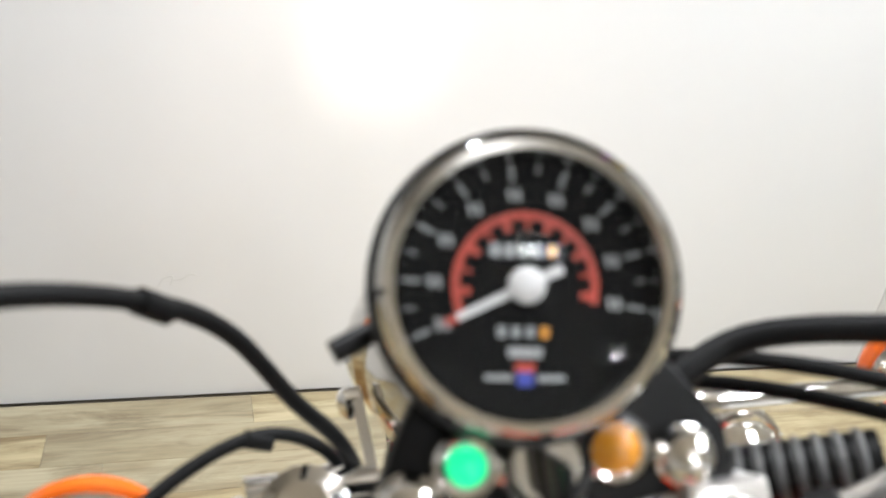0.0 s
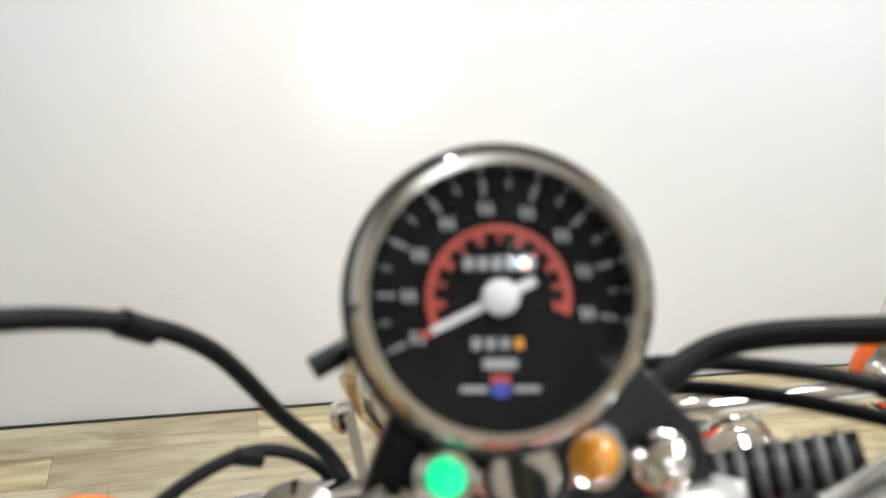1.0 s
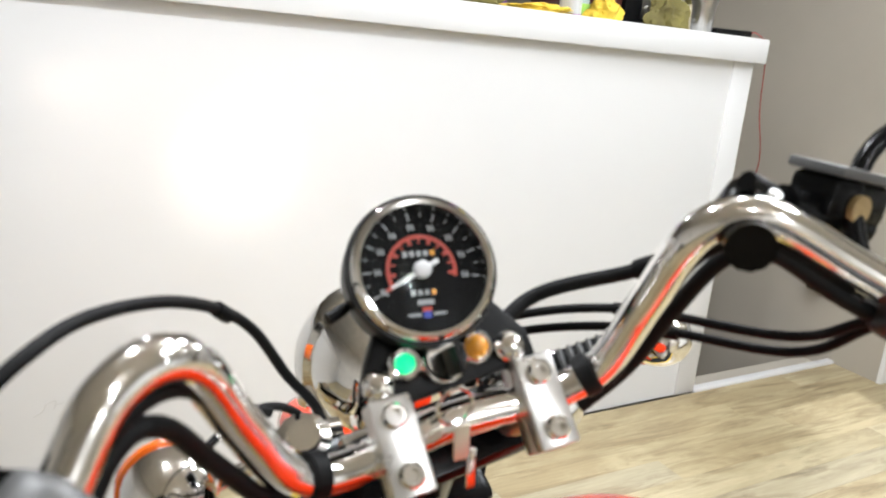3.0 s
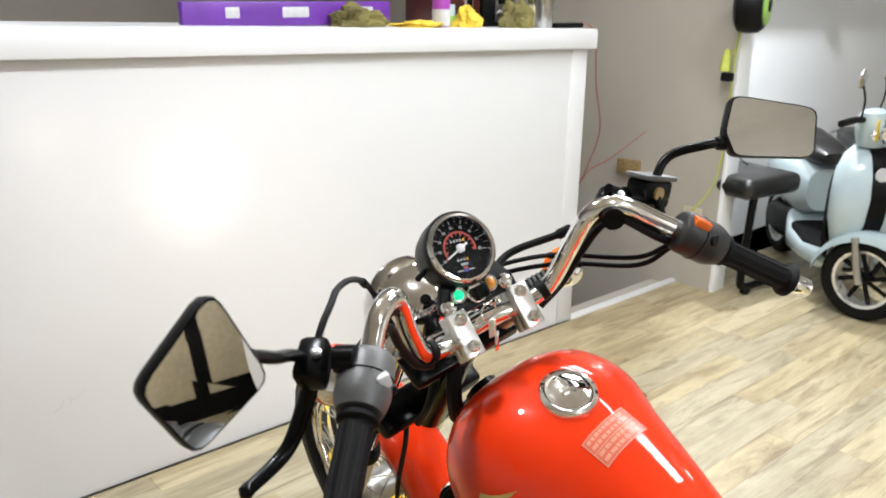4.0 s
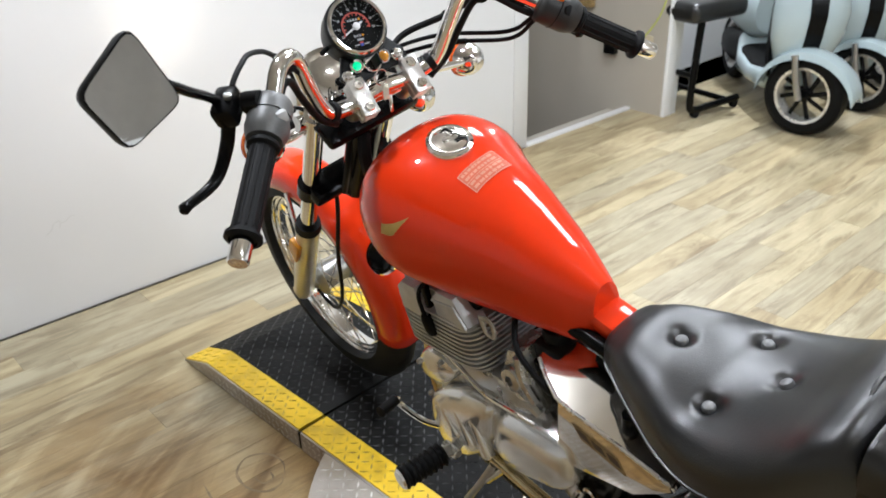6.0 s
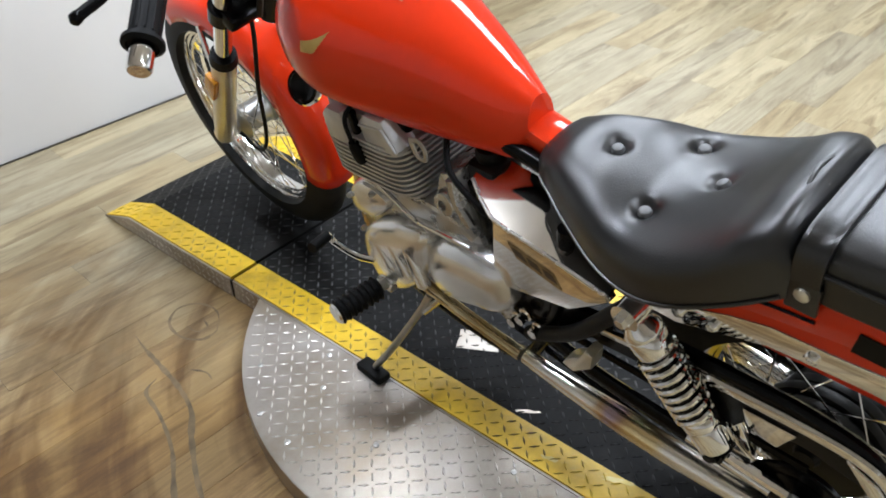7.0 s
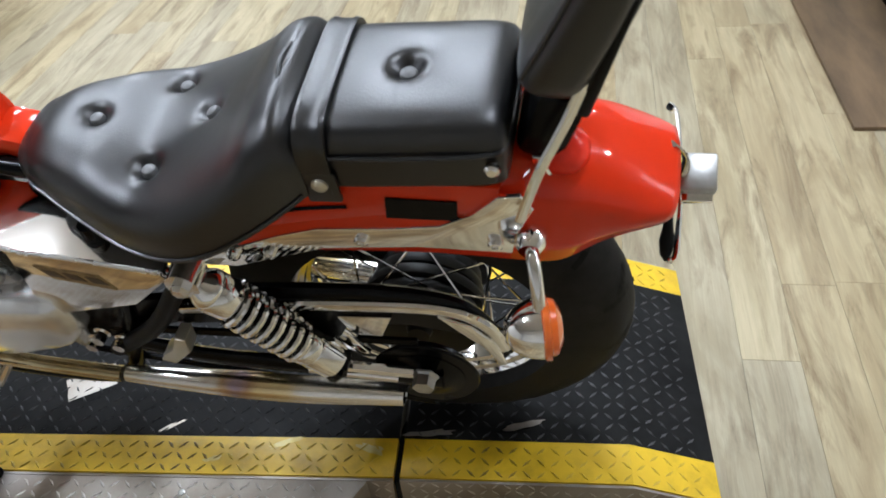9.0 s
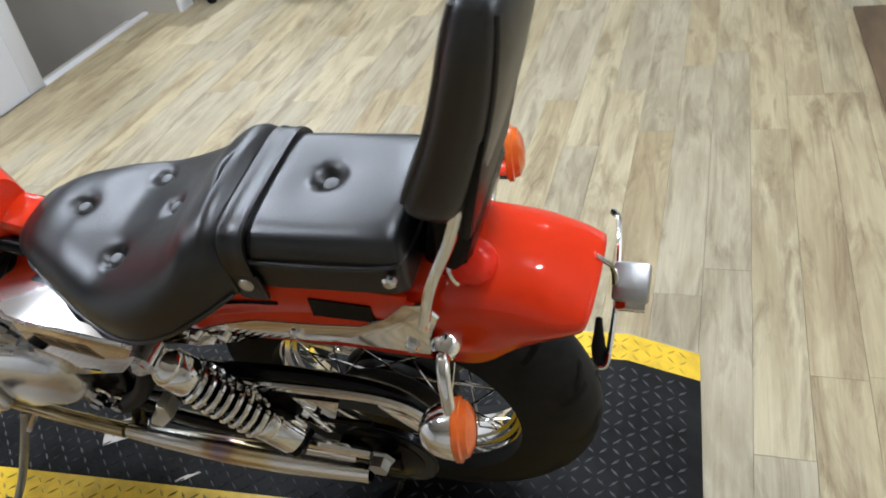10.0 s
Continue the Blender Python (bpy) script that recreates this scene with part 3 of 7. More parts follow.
S_LOW = [(0.045, 0.735), (0.10, 0.705), (0.18, 0.668), (0.26, 0.655), (0.34, 0.667), (0.40, 0.68), (0.442, 0.69)]


def seat_mesh():
    bm = bmesh.new()
    rings = []
    ny, nx = 112, 88
    for i in range(ny + 1):
        y = 0.045 + 0.397 * i / ny
        w, top, low = spline(y, S_W), spline(y, S_TOP), spline(y, S_LOW)
        ring = []
        for k in range(nx + 1):
            a = math.pi * k / nx
            u = -math.cos(a)
            x = w * math.copysign(abs(u) ** 0.8, u)
            z = low + (top - low) * max(math.sin(a), 0) ** 0.46
            if math.sin(a) > 0.35:
                z += dimple(x, y, SEAT_B, 0.0145, 0.014) * min((math.sin(a) - 0.35) * 4, 1)
            ring.append(bm.verts.new((x, y, z)))
        ring.append(bm.verts.new((w * 0.55, y, low - 0.018)))
        ring.append(bm.verts.new((-w * 0.55, y, low - 0.018)))
        rings.append(ring)
    n = len(rings[0])
    for a, b in zip(rings, rings[1:]):
        for k in range(n):
            bm.faces.new((a[k], a[(k + 1) % n], b[(k + 1) % n], b[k]))
    bm.faces.new(rings[0][::-1])
    bm.faces.new(rings[-1])
    return bm


seat = bpart("rider_seat", seat_mesh(), LEATHER, "black buttoned vinyl saddle with a raised rear lip")
for side in (-1, 1):
    part("piping", sweep([(side * (spline(y, S_W) + 0.001), y, spline(y, S_LOW) + 0.006) for y in np.linspace(0.05, 0.44, 18)], 0.0022, 6, 3), LEATHER, seat)
part("piping", sweep([(x, 0.077 - abs(x) * 0.12, 0.827 - x * x * 5.0) for x in np.linspace(-0.105, 0.105, 11)], 0.0035, 6, 4), LEATHER, seat)
for bx, by in SEAT_B:
    slope = -0.55 if by < 0.2 else 0.0
    z = spline(by, S_TOP) - 0.0098 - (0.004 if abs(bx) > 0.05 else 0)
    part("button", lathe([(0.0088, -0.004), (0.009, 0.0), (0.0075, 0.0035), (0.004, 0.0052), (0, 0.0056)], (bx, by, z), (0, 0.5 if by < 0.2 else 0, 1), 16), BUTTON, seat, "shiny vinyl-covered button")

PIL_B = [(0.003, -0.052)]


def pillion_mesh():
    bm = bmesh.new()
    rings = []
    for i in range(97):
        s = i / 96
        y = 0.04 - 0.2 * s
        e = max(1 - abs(2 * s - 1) ** 9, 0.0) ** (1 / 3)
        w = 0.095 - 0.004 * s
        ring = []
        hi, lo = 0.766 + 0.008 * s + 0.05 * (0.35 + 0.65 * e), 0.766 + 0.008 * s - 0.02 * (0.35 + 0.65 * e)
        ww = w * (0.84 + 0.16 * e)
        for k in range(81):
            u = -1 + 2 * k / 80
            x = ww * u
            z = lo + (hi - lo) * max(1 - abs(u) ** 9, 0.0) ** (1 / 3) - 0.005 * u * u
            ring.append((x, y, z + dimple(x, y, PIL_B, 0.0155, 0.014)))
        ring.append((ww * 0.96, y, lo - 0.01))
        ring.append((-ww * 0.96, y, lo - 0.01))
        rings.append(ring)
    return loft(rings, bm)


pillion = bpart("pillion_seat", pillion_mesh(), LEATHER, "black buttoned vinyl passenger pad")
part("button", lathe([(0.0098, -0.004), (0.01, 0.0), (0.0085, 0.0035), (0.0045, 0.0055), (0, 0.006)], (0.003, -0.052, 0.8045), (0, 0, 1), 16), BUTTON, pillion, "shiny vinyl-covered button")
zz = 0.782
part("welt", sweep([(-0.094, 0.025, zz), (-0.095, -0.06, zz + 0.003), (-0.091, -0.135, zz + 0.006), (-0.076, -0.157, zz + 0.007), (0, -0.161, zz + 0.007), (0.076, -0.157, zz + 0.007), (0.091, -0.135, zz + 0.006), (0.095, -0.06, zz + 0.003), (0.094, 0.025, zz)], 0.0025, 6, 6), LEATHER, pillion)
belt = bmesh.new()
brow = []
for k in range(25):
    a = math.pi * k / 24
    c, sn = -math.cos(a), math.sin(a)
    x = 0.1 * math.copysign(abs(c) ** 0.36, c)
    z = 0.735 + 0.086 * sn ** 0.42
    brow.append([(x, 0.047, z), (x * 1.006, 0.0425, z + 0.0015), (x, 0.038, z), (x, 0.024, z), (x * 1.006, 0.0195, z + 0.0015), (x, 0.015, z), (x * 0.965, 0.015, z - 0.006), (x * 0.965, 0.047, z - 0.006)])
strap = part("strap", loft(brow, belt), LEATHER, pillion, "black vinyl grab strap with rivets")
for side in (-1, 1):
    part("rivet", lathe([(0.009, 0), (0.0085, 0.003), (0.005, 0.005), (0, 0.0055)], (side * 0.1, 0.03, 0.75), (side, 0, 0), 16), FORK_ALLOY, strap)
    part("strap_end", box((0.006, 0.036, 0.042), (side * 0.0975, 0.03, 0.744), 0.002), LEATHER, strap)

# backrest
def pad_mesh():
    rings = []
    for i in range(29):
        s = i / 28
        z = 0.842 + 0.232 * s
        y = -0.194 - 0.09 * s - 0.01 * math.sin(s * math.pi)
        e = max(1 - abs(2 * s - 1) ** (12 if s < 0.5 else 4), 0.0) ** (1 / 2.6)
        w, d = (0.084 - 0.006 * s) * (0.62 + 0.38 * e), 0.035 * (1 - 0.3 * s) * (0.4 + 0.6 * e)
        rings.append([(w * math.copysign(abs(math.cos(a)) ** 0.5, math.cos(a)), y + d * math.copysign(abs(math.sin(a)) ** 0.6, math.sin(a)), z + d * 0.3 * math.sin(a)) for a in [2 * math.pi * k / 36 for k in range(36)]])
    return loft(rings)


backrest = bpart("backrest_pad", pad_mesh(), LEATHER, "black vinyl passenger backrest")
for side in (-1, 1):
    for q in (-1, 1):
        line = []
        for k in range(12):
            s = 0.06 + 0.88 * k / 11
            e = (1 - abs(2 * s - 1) ** (12 if s < 0.5 else 4)) ** (1 / 2.6)
            w, d = (0.084 - 0.006 * s) * (0.62 + 0.38 * e), 0.035 * (1 - 0.3 * s) * (0.4 + 0.6 * e)
            line.append((side * w * 0.86, -0.194 - 0.09 * s - 0.01 * math.sin(s * math.pi) + q * d * 0.8, 0.842 + 0.232 * s + q * d * 0.24))
        part("piping", sweep(line, 0.003, 6, 2), LEATHER, backrest)
bpart("backrest_plate", box((0.15, 0.012, 0.13), (0, -0.247, 0.885), 0.004, Matrix.Rotation(0.3, 4, "X")), PLASTIC, "black backing plate")
for side in (-1, 1):
    bpart("backrest_upright", sweep([(side * 0.107, -0.17, 0.715), (side * 0.098, -0.19, 0.775), (side * 0.08, -0.215, 0.825), (side * 0.07, -0.232, 0.87)], 0.0062, 8, 5, flat=0.5), CHROME, "flat chrome upright")
    bpart("bolt", lathe([(0.008, 0), (0.008, 0.005), (0.005, 0.008), (0, 0.008)], (side * 0.094, -0.146, 0.776), (side, 0, 0), 8), CHROME)

# rear fender
def arch(stations, label, name, mat, thick=0.002):
    bm = bmesh.new()
    rings = []
    for (y, z, ny, nz, w, d) in stations:
        row = []
        for k in range(25):
            a = radians(-96 + 192 * k / 24)
            s, c = math.sin(a), math.cos(a)
            off = d * (1 - math.copysign(abs(c) ** 0.75, c))
            row.append(bm.verts.new((w * math.copysign(abs(s) ** 0.8, s), y - ny * off, z - nz * off)))
        rings.append(row)
    for a, b in zip(rings, rings[1:]):
        for k in range(24):
            bm.faces.new((a[k], a[k + 1], b[k + 1], b[k]))
    ob = bpart(name, bm, mat, label)
    so = ob.modifiers.new("thickness", "SOLIDIFY")
    so.thickness = thick
    return ob


RF = [(0.19, 0.66, 0.5), (0.13, 0.705, 0.3), (0.06, 0.735, 0.15), (-0.02, 0.75, 0.05), (-0.10, 0.757, -0.03), (-0.17, 0.748, -0.08), (-0.22, 0.736, -0.2), (-0.258, 0.72, -0.36), (-0.285, 0.703, -0.48), (-0.308, 0.686, -0.52), (-0.328, 0.672, -0.45)]
st = []
for i in range(41):
    q = i / 40 * (len(RF) - 1)
    y, z, ny = (spline(q, [(k, p[j]) for k, p in enumerate(RF)]) for j in (0, 1, 2))
    nz = math.sqrt(max(1 - ny * ny, 0.02)) if abs(ny) < 1 else 0.14
    wf = 0.092 if q < 6.4 else 0.092 * math.sqrt(max(1 - ((q - 6.4) / 5.4) ** 2, 0.0))
    df = spline(q, [(0, 0.05), (2, 0.09), (4, 0.105), (5, 0.112), (6, 0.11), (7, 0.096), (8, 0.072), (9, 0.045), (10, 0.025)])
    L = math.hypot(ny, nz)
    st.append((y, z, ny / L, nz / L, wf, df))
rear_guard = arch(st, "orange-red rear mudguard", "rear_mudguard", RED)
for v in rear_guard.data.vertices:
    v.co.x += 0.025 * min(max((0.77 - v.co.z) / 0.13, 0.0), 1.0) * min(max((-0.1 - v.co.y) / 0.15, 0.0), 1.0)
for side in (-1, 1):
    sp = bpart("side_panel", prism([(0.17, 0.675), (0.10, 0.715), (0.02, 0.738), (-0.08, 0.745), (-0.15, 0.74), (-0.14, 0.70), (-0.02, 0.69), (0.06, 0.675), (0.13, 0.65)], 0.01, "yz", side * 0.084, 0.003), RED, "red painted tail panel")
    part("dark_patch", prism([(-0.03, 0.722), (-0.105, 0.719), (-0.102, 0.69), (-0.026, 0.69)], 0.003, "yz", side * 0.0895), BLACK, sp)
    part("stripe", sweep([(side * 0.09, 0.14, 0.682), (side * 0.09, 0.07, 0.698), (side * 0.09, 0.015, 0.705)], 0.0028, 5, 4), BLACK, sp)
    outline = [(0.235, 0.652), (0.15, 0.67), (0.10, 0.692), (0.05, 0.708), (-0.04, 0.715), (-0.09, 0.722), (-0.125, 0.742), (-0.155, 0.772), (-0.178, 0.775), (-0.19, 0.755), (-0.172, 0.715), (-0.165, 0.683), (-0.06, 0.684), (0.05, 0.673), (0.11, 0.65), (0.17, 0.628), (0.235, 0.628)]
    rail = bpart("mudguard_rail", prism([(y + 0.008, z - 0.04) for y, z in outline], 0.007, "yz", side * 0.0905, 0.002), CHROME, "polished chrome mudguard rail")
    for hy, hz in ((0.008, 0.655), (-0.14, 0.66), (0.126, 0.622), (0.173, 0.615)):
        part("bolt", lathe([(0.0085, 0), (0.0085, 0.004), (0.006, 0.007), (0.004, 0.007), (0.0035, 0.004), (0, 0.004)], (side * 0.094, hy, hz), (side, 0, 0), 12), CHROME, rail)

# tail light and plate holder
tail = bpart("tail_light", lathe([(0.0, 0.0), (0.025, 0.0), (0.026, 0.014), (0.0235, 0.024), (0.016, 0.033), (0, 0.037)], (-0.03, -0.198, 0.737), (-0.3, -0.9, 0.3), 28), RED_LENS, "red domed tail light")
part("bezel", lathe([(0.025, -0.012), (0.029, -0.009), (0.029, 0.002), (0.026, 0.004)], (-0.03, -0.198, 0.737), (-0.3, -0.9, 0.3), 28), CHROME, tail)
bpart("tail_light_base", box((0.13, 0.05, 0.085), (0.01, -0.197, 0.785), 0.012, Matrix.Rotation(0.35, 4, "X")), BLACK, "black electrics box under the backrest")
plate = bpart("plate_holder", sweep([(0.145, -0.318, 0.636), (0.13, -0.328, 0.63), (0.06, -0.334, 0.598), (0.0, -0.334, 0.567), (-0.022, -0.332, 0.554), (-0.026, -0.324, 0.552)], 0.006, 8, 6, flat=0.6), CHROME, "bent chrome plate holder")
part("plate_bracket", sweep([(0.05, -0.333, 0.595), (0.045, -0.335, 0.65), (0.04, -0.318, 0.678)], 0.008, 8, 4, flat=0.4), CHROME, plate)
part("plate_lamp", box((0.046, 0.042, 0.02), (0.055, -0.353, 0.614), 0.004, Matrix.Rotation(-0.45, 4, "Y")), ALLOY, plate, "flat silver plate lamp housing")
part("plate_lamp_lens", box((0.042, 0.036, 0.012), (0.049, -0.353, 0.6005), 0.003, Matrix.Rotation(-0.45, 4, "Y")), CHROME, plate, "silver lip under the plate lamp")
part("rubber_end", lathe([(0.004, -0.03), (0.006, -0.01), (0.009, 0.008), (0.007, 0.026), (0.002, 0.034)], (-0.005, -0.322, 0.575), (-0.45, 0, -0.9), 10), RUBBER, plate)


def indicator(at, out, back, stem, label):
    at = Vector(at)
    body = bpart("turn_signal", lathe([(0, -0.032), (0.011, -0.031), (0.02, -0.026), (0.028, -0.015), (0.0325, -0.003), (0.034, 0.008), (0.031, 0.01)], at, back, 28), CHROME, label)
    part("lens", lathe([(0.033, 0.0), (0.0365, 0.002), (0.0365, 0.008), (0.0325, 0.0095), (0.03, 0.016), (0.018, 0.022), (0, 0.024)], at + Vector(back).normalized() * 0.008, back, 28), ORANGE, body, "orange lens")
    part("stem", sweep(stem, 0.0076, 10, 5), CHROME, body)
    return body


indicator((-0.152, -0.182, 0.588), (-1, 0, 0), (0.22, -1, -0.02), [(-0.088, -0.176, 0.66), (-0.11, -0.18, 0.662), (-0.13, -0.185, 0.648), (-0.151, -0.19, 0.61)], "chrome rear turn signal with orange lens")
indicator((0.17, -0.18, 0.7), (1, 0, 0), (0.25, -1, -0.05), [(0.088, -0.176, 0.662), (0.13, -0.176, 0.68), (0.165, -0.178, 0.698)], "chrome rear turn signal with orange lens")
for side in (-1, 1):
    bpart("signal_bracket", lathe([(0.016, -0.012), (0.018, 0), (0.016, 0.012), (0.011, 0.02)], (side * 0.084, -0.176, 0.66), (side, 0, 0), 18), CHROME)

# shock absorbers
def shock(side):
    top, bot = Vector((side * 0.138, 0.212, 0.628)), Vector((side * 0.12, 0.088, 0.417))
    d = (bot - top).normalized()
    L = (bot - top).length
    body = bpart("shock_absorber", lathe([(0.0, 0.012), (0.016, 0.014), (0.0235, 0.024), (0.0265, 0.03), (0.0265, 0.034), (0.025, 0.036), (0.0265, 0.038), (0.0265, 0.062), (0.024, 0.066), (0.013, 0.068), (0.013, L * 0.72), (0.024, L * 0.74), (0.0265, L * 0.755), (0.0265, L * 0.8), (0.025, L * 0.81), (0.026, L * 0.82), (0.0255, L * 0.97), (0.02, L * 0.985), (0.0, L * 0.985)], top, d, 24), CHROME, "chrome rear shock absorber")
    pts = []
    q = frame_to(d)
    for k in range(8 * 14 + 1):
        a = 2 * math.pi * k / 14
        pts.append(top + q.to_3x3() @ Vector((0.0265 * math.cos(a), 0.0265 * math.sin(a), 0.066 + (L * 0.74 - 0.066) * k / (8 * 14))))
    part("damper", lathe([(0.017, 0.066), (0.017, L * 0.74)], top, d, 18), BLACK, body, "black damper tube")
    part("spring", sweep(pts, 0.0045, 8, 1), CHROME, body, "chrome coil spring")
    for c, r in ((top, 0.02), (bot, 0.017)):
        part("eye", lathe([(r * 0.45, -0.016), (r, -0.016), (r, 0.016), (r * 0.45, 0.016)], c, (1, 0, 0), 20, close=True), CHROME if c is top else BLACK, body)
        part("nut", lathe([(0.0, side * 0.012), (0.012, side * 0.012), (0.012, side * 0.022), (0.007, side * 0.027), (0, side * 0.027)], c, (1, 0, 0), 6), CHROME if c is top else BLACK, body)


shock(-1)
shock(1)

# swing arm, frame
for side in (-1, 1):
    bpart("swing_arm", sweep([(side * 0.085, 0.44, 0.375), (side * 0.1, 0.3, 0.37), (side * 0.1, 0.1, 0.362), (side * 0.1, -0.045, 0.352)], 0.017, 10, 4, flat=0.6), BLACK, "black swing arm")
    bpart("axle_nut", lathe([(0.0, 0.02), (0.015, 0.02), (0.015, 0.005), (0.019, 0.002), (0.019, 0)], (side * 0.108, -0.024, 0.376), (side, 0, 0), 6), ALLOY)
    bpart("frame_tube", sweep([(side * 0.06, 0.82, 0.285), (side * 0.085, 0.76, 0.27), (side * 0.095, 0.5, 0.27), (side * 0.09, 0.42, 0.36), (side * 0.085, 0.37, 0.52), (side * 0.08, 0.36, 0.64)], 0.013, 10, 5), BLACK, "black frame tube")
    bpart("frame_tube", sweep([(side * 0.035, 0.53, 0.70), (side * 0.04, 0.4, 0.685), (side * 0.045, 0.3, 0.665), (side * 0.06, 0.2, 0.64), (side * 0.06, 0.08, 0.645), (side * 0.05, -0.08, 0.66)], 0.0125, 10, 5), BLACK, "black frame tube")
    bpart("frame_tube", sweep([(side * 0.1, 0.44, 0.37), (side * 0.115, 0.33, 0.47), (side * 0.12, 0.235, 0.6)], 0.013, 10, 5), RUBBER, "black frame tube")
bpart("down_tube", sweep([(0, 0.98, 0.8), (0.005, 0.92, 0.6), (0.01, 0.87, 0.4), (0.01, 0.83, 0.3)], 0.018, 12, 5), BLACK, "black single down tube")
bpart("backbone", sweep([(0, 0.95, 0.84), (0, 0.7, 0.71), (0, 0.45, 0.69), (0, 0.2, 0.66)], 0.028, 10, 4), BLACK)

# chain guard, sprocket, chain
arc_top = [(-0.1, 0.29, 0.492), (-0.1, 0.15, 0.515), (-0.1, 0.0, 0.53), (-0.1, -0.08, 0.526), (-0.1, -0.12, 0.495), (-0.1, -0.135, 0.45)]
bpart("chain_guard", sweep(arc_top, 0.009, 8, 6, flat=0.6), CHROME, "thin chrome chain guard edge")
bpart("chain_guard_plate", prism([(0.3, 0.485), (0.15, 0.506), (0.0, 0.52), (-0.08, 0.516), (-0.125, 0.48), (-0.145, 0.44), (-0.125, 0.43), (-0.09, 0.478), (-0.02, 0.492), (0.06, 0.485), (0.08, 0.45), (0.14, 0.45), (0.15, 0.478), (0.3, 0.455)], 0.004, "yz", -0.098), BLACK, "black chain guard plate")
bpart("guard_tail", prism([(-0.06, 0.523), (-0.1, 0.505), (-0.128, 0.468), (-0.137, 0.42), (-0.126, 0.42), (-0.112, 0.458), (-0.085, 0.49)], 0.006, "yz", -0.104, 0.002), CHROME, "widening chrome end of the chain guard")
bpart("folded_peg", prism([(0.112, 0.487), (0.104, 0.455), (0.062, 0.4), (0.05, 0.403), (0.07, 0.45), (0.096, 0.49)], 0.016, "yz", -0.09, 0.004), CHROME, "chrome folded passenger footpeg")
bpart("axle_adjuster", sweep([(-0.116, 0.135, 0.386), (-0.116, 0.01, 0.38)], 0.0075, 10, 1), CHROME, "chrome axle adjuster bar")
bpart("guard_body", sweep([(-0.088, 0.27, 0.515), (-0.088, 0.1, 0.536), (-0.088, 0.0, 0.541), (-0.088, -0.08, 0.525), (-0.088, -0.118, 0.47), (-0.088, -0.128, 0.42)], 0.012, 10, 6, flat=0.9), BLACK, "black chain case")
bpart("guard_bracket", prism([(0.07, 0.505), (0.0, 0.51), (0.02, 0.465), (0.06, 0.47)], 0.004, "yz", -0.1025, 0.001), CHROME, "polished guard bracket")
bpart("sprocket", lathe([(0.03, -0.003), (0.073, -0.003), (0.075, 0), (0.073, 0.003), (0.03, 0.003)], (-0.088, -0.018, 0.345), (-1, 0, 0), 44, close=True), BLACK, "dark rear sprocket")
bpart("sprocket_carrier", lathe([(0.0, 0.01), (0.03, 0.01), (0.04, 0.004), (0.055, 0.002), (0.057, -0.02), (0.0, -0.02)], (-0.09, -0.018, 0.345), (-1, 0, 0), 32), BLACK)
for z in (0.43, 0.262):
    bpart("chain_run", sweep([(-0.088, 0.5, 0.37 + (0.035 if z > 0.4 else -0.03)), (-0.088, -0.018, z)], 0.008, 6, 1, flat=0.6), BLACK, "dark drive chain")

# exhausts
def exhaust(side):
    x = side * 0.118
    P = [(x * 0.97, 0.6, 0.326), (x, 0.44, 0.324), (x, 0.36, 0.322), (x * 0.98, 0.25, 0.316), (x * 0.93, 0.15, 0.307), (x * 0.85, 0.022, 0.298)]
    body = bpart("silencer", sweep(P[1:], [0.0125, 0.0165, 0.0205, 0.0205, 0.0165], 24, 8, cap=False), SILENCER, "chrome silencer with heat-stained bands")
    part("end_ring", lathe([(0.0165, -0.004), (0.0172, 0.0), (0.016, 0.003), (0.0145, 0.001)], (x * 0.85, 0.022, 0.298), (0, -1, -0.07), 24), CHROME, body)
    part("bore", lathe([(0.0146, 0.001), (0.0135, -0.05), (0, -0.05)], (x * 0.85, 0.022, 0.298), (0, -1, -0.07), 24), BLACK, body, "dark tail pipe opening")
    part("header", sweep([(side * 0.045, 0.78, 0.6), (side * 0.055, 0.825, 0.57), (side * 0.066, 0.862, 0.5), (side * 0.074, 0.868, 0.41), (side * 0.085, 0.835, 0.335), (side * 0.1, 0.74, 0.318), (x * 0.96, 0.6, 0.324), (x, 0.45, 0.32)], [0.0155, 0.0155, 0.0155, 0.0155, 0.014, 0.0128, 0.0122, 0.0122], 14, 7), HEADER, body, "yellowed chrome exhaust header")


SILENCER = material("silencer_chrome", (0.93, 0.91, 0.87), 0.2, 0.95, dark=(0.86, 0.82, 0.74), scale=9.0, contrast=(0.25, 0.5))
n_, l_ = SILENCER.node_tree.nodes, SILENCER.node_tree.links
heat_co, heat_sep, heat_wob, heat_add, heat_ramp = n_.new("ShaderNodeTexCoord"), n_.new("ShaderNodeSeparateXYZ"), n_.new("ShaderNodeTexNoise"), n_.new("ShaderNodeMath"), n_.new("ShaderNodeValToRGB")
heat_wob.inputs["Scale"].default_value, heat_wob.inputs["Detail"].default_value = 26.0, 4
heat_add.operation = "MULTIPLY_ADD"
heat_add.inputs[1].default_value = 0.05
l_.new(heat_co.outputs["Object"], heat_sep.inputs[0])
l_.new(heat_co.outputs["Object"], heat_wob.inputs["Vector"])
l_.new(heat_wob.outputs[0], heat_add.inputs[0])
l_.new(heat_sep.outputs["Y"], heat_add.inputs[2])
l_.new(heat_add.outputs[0], heat_ramp.inputs[0])
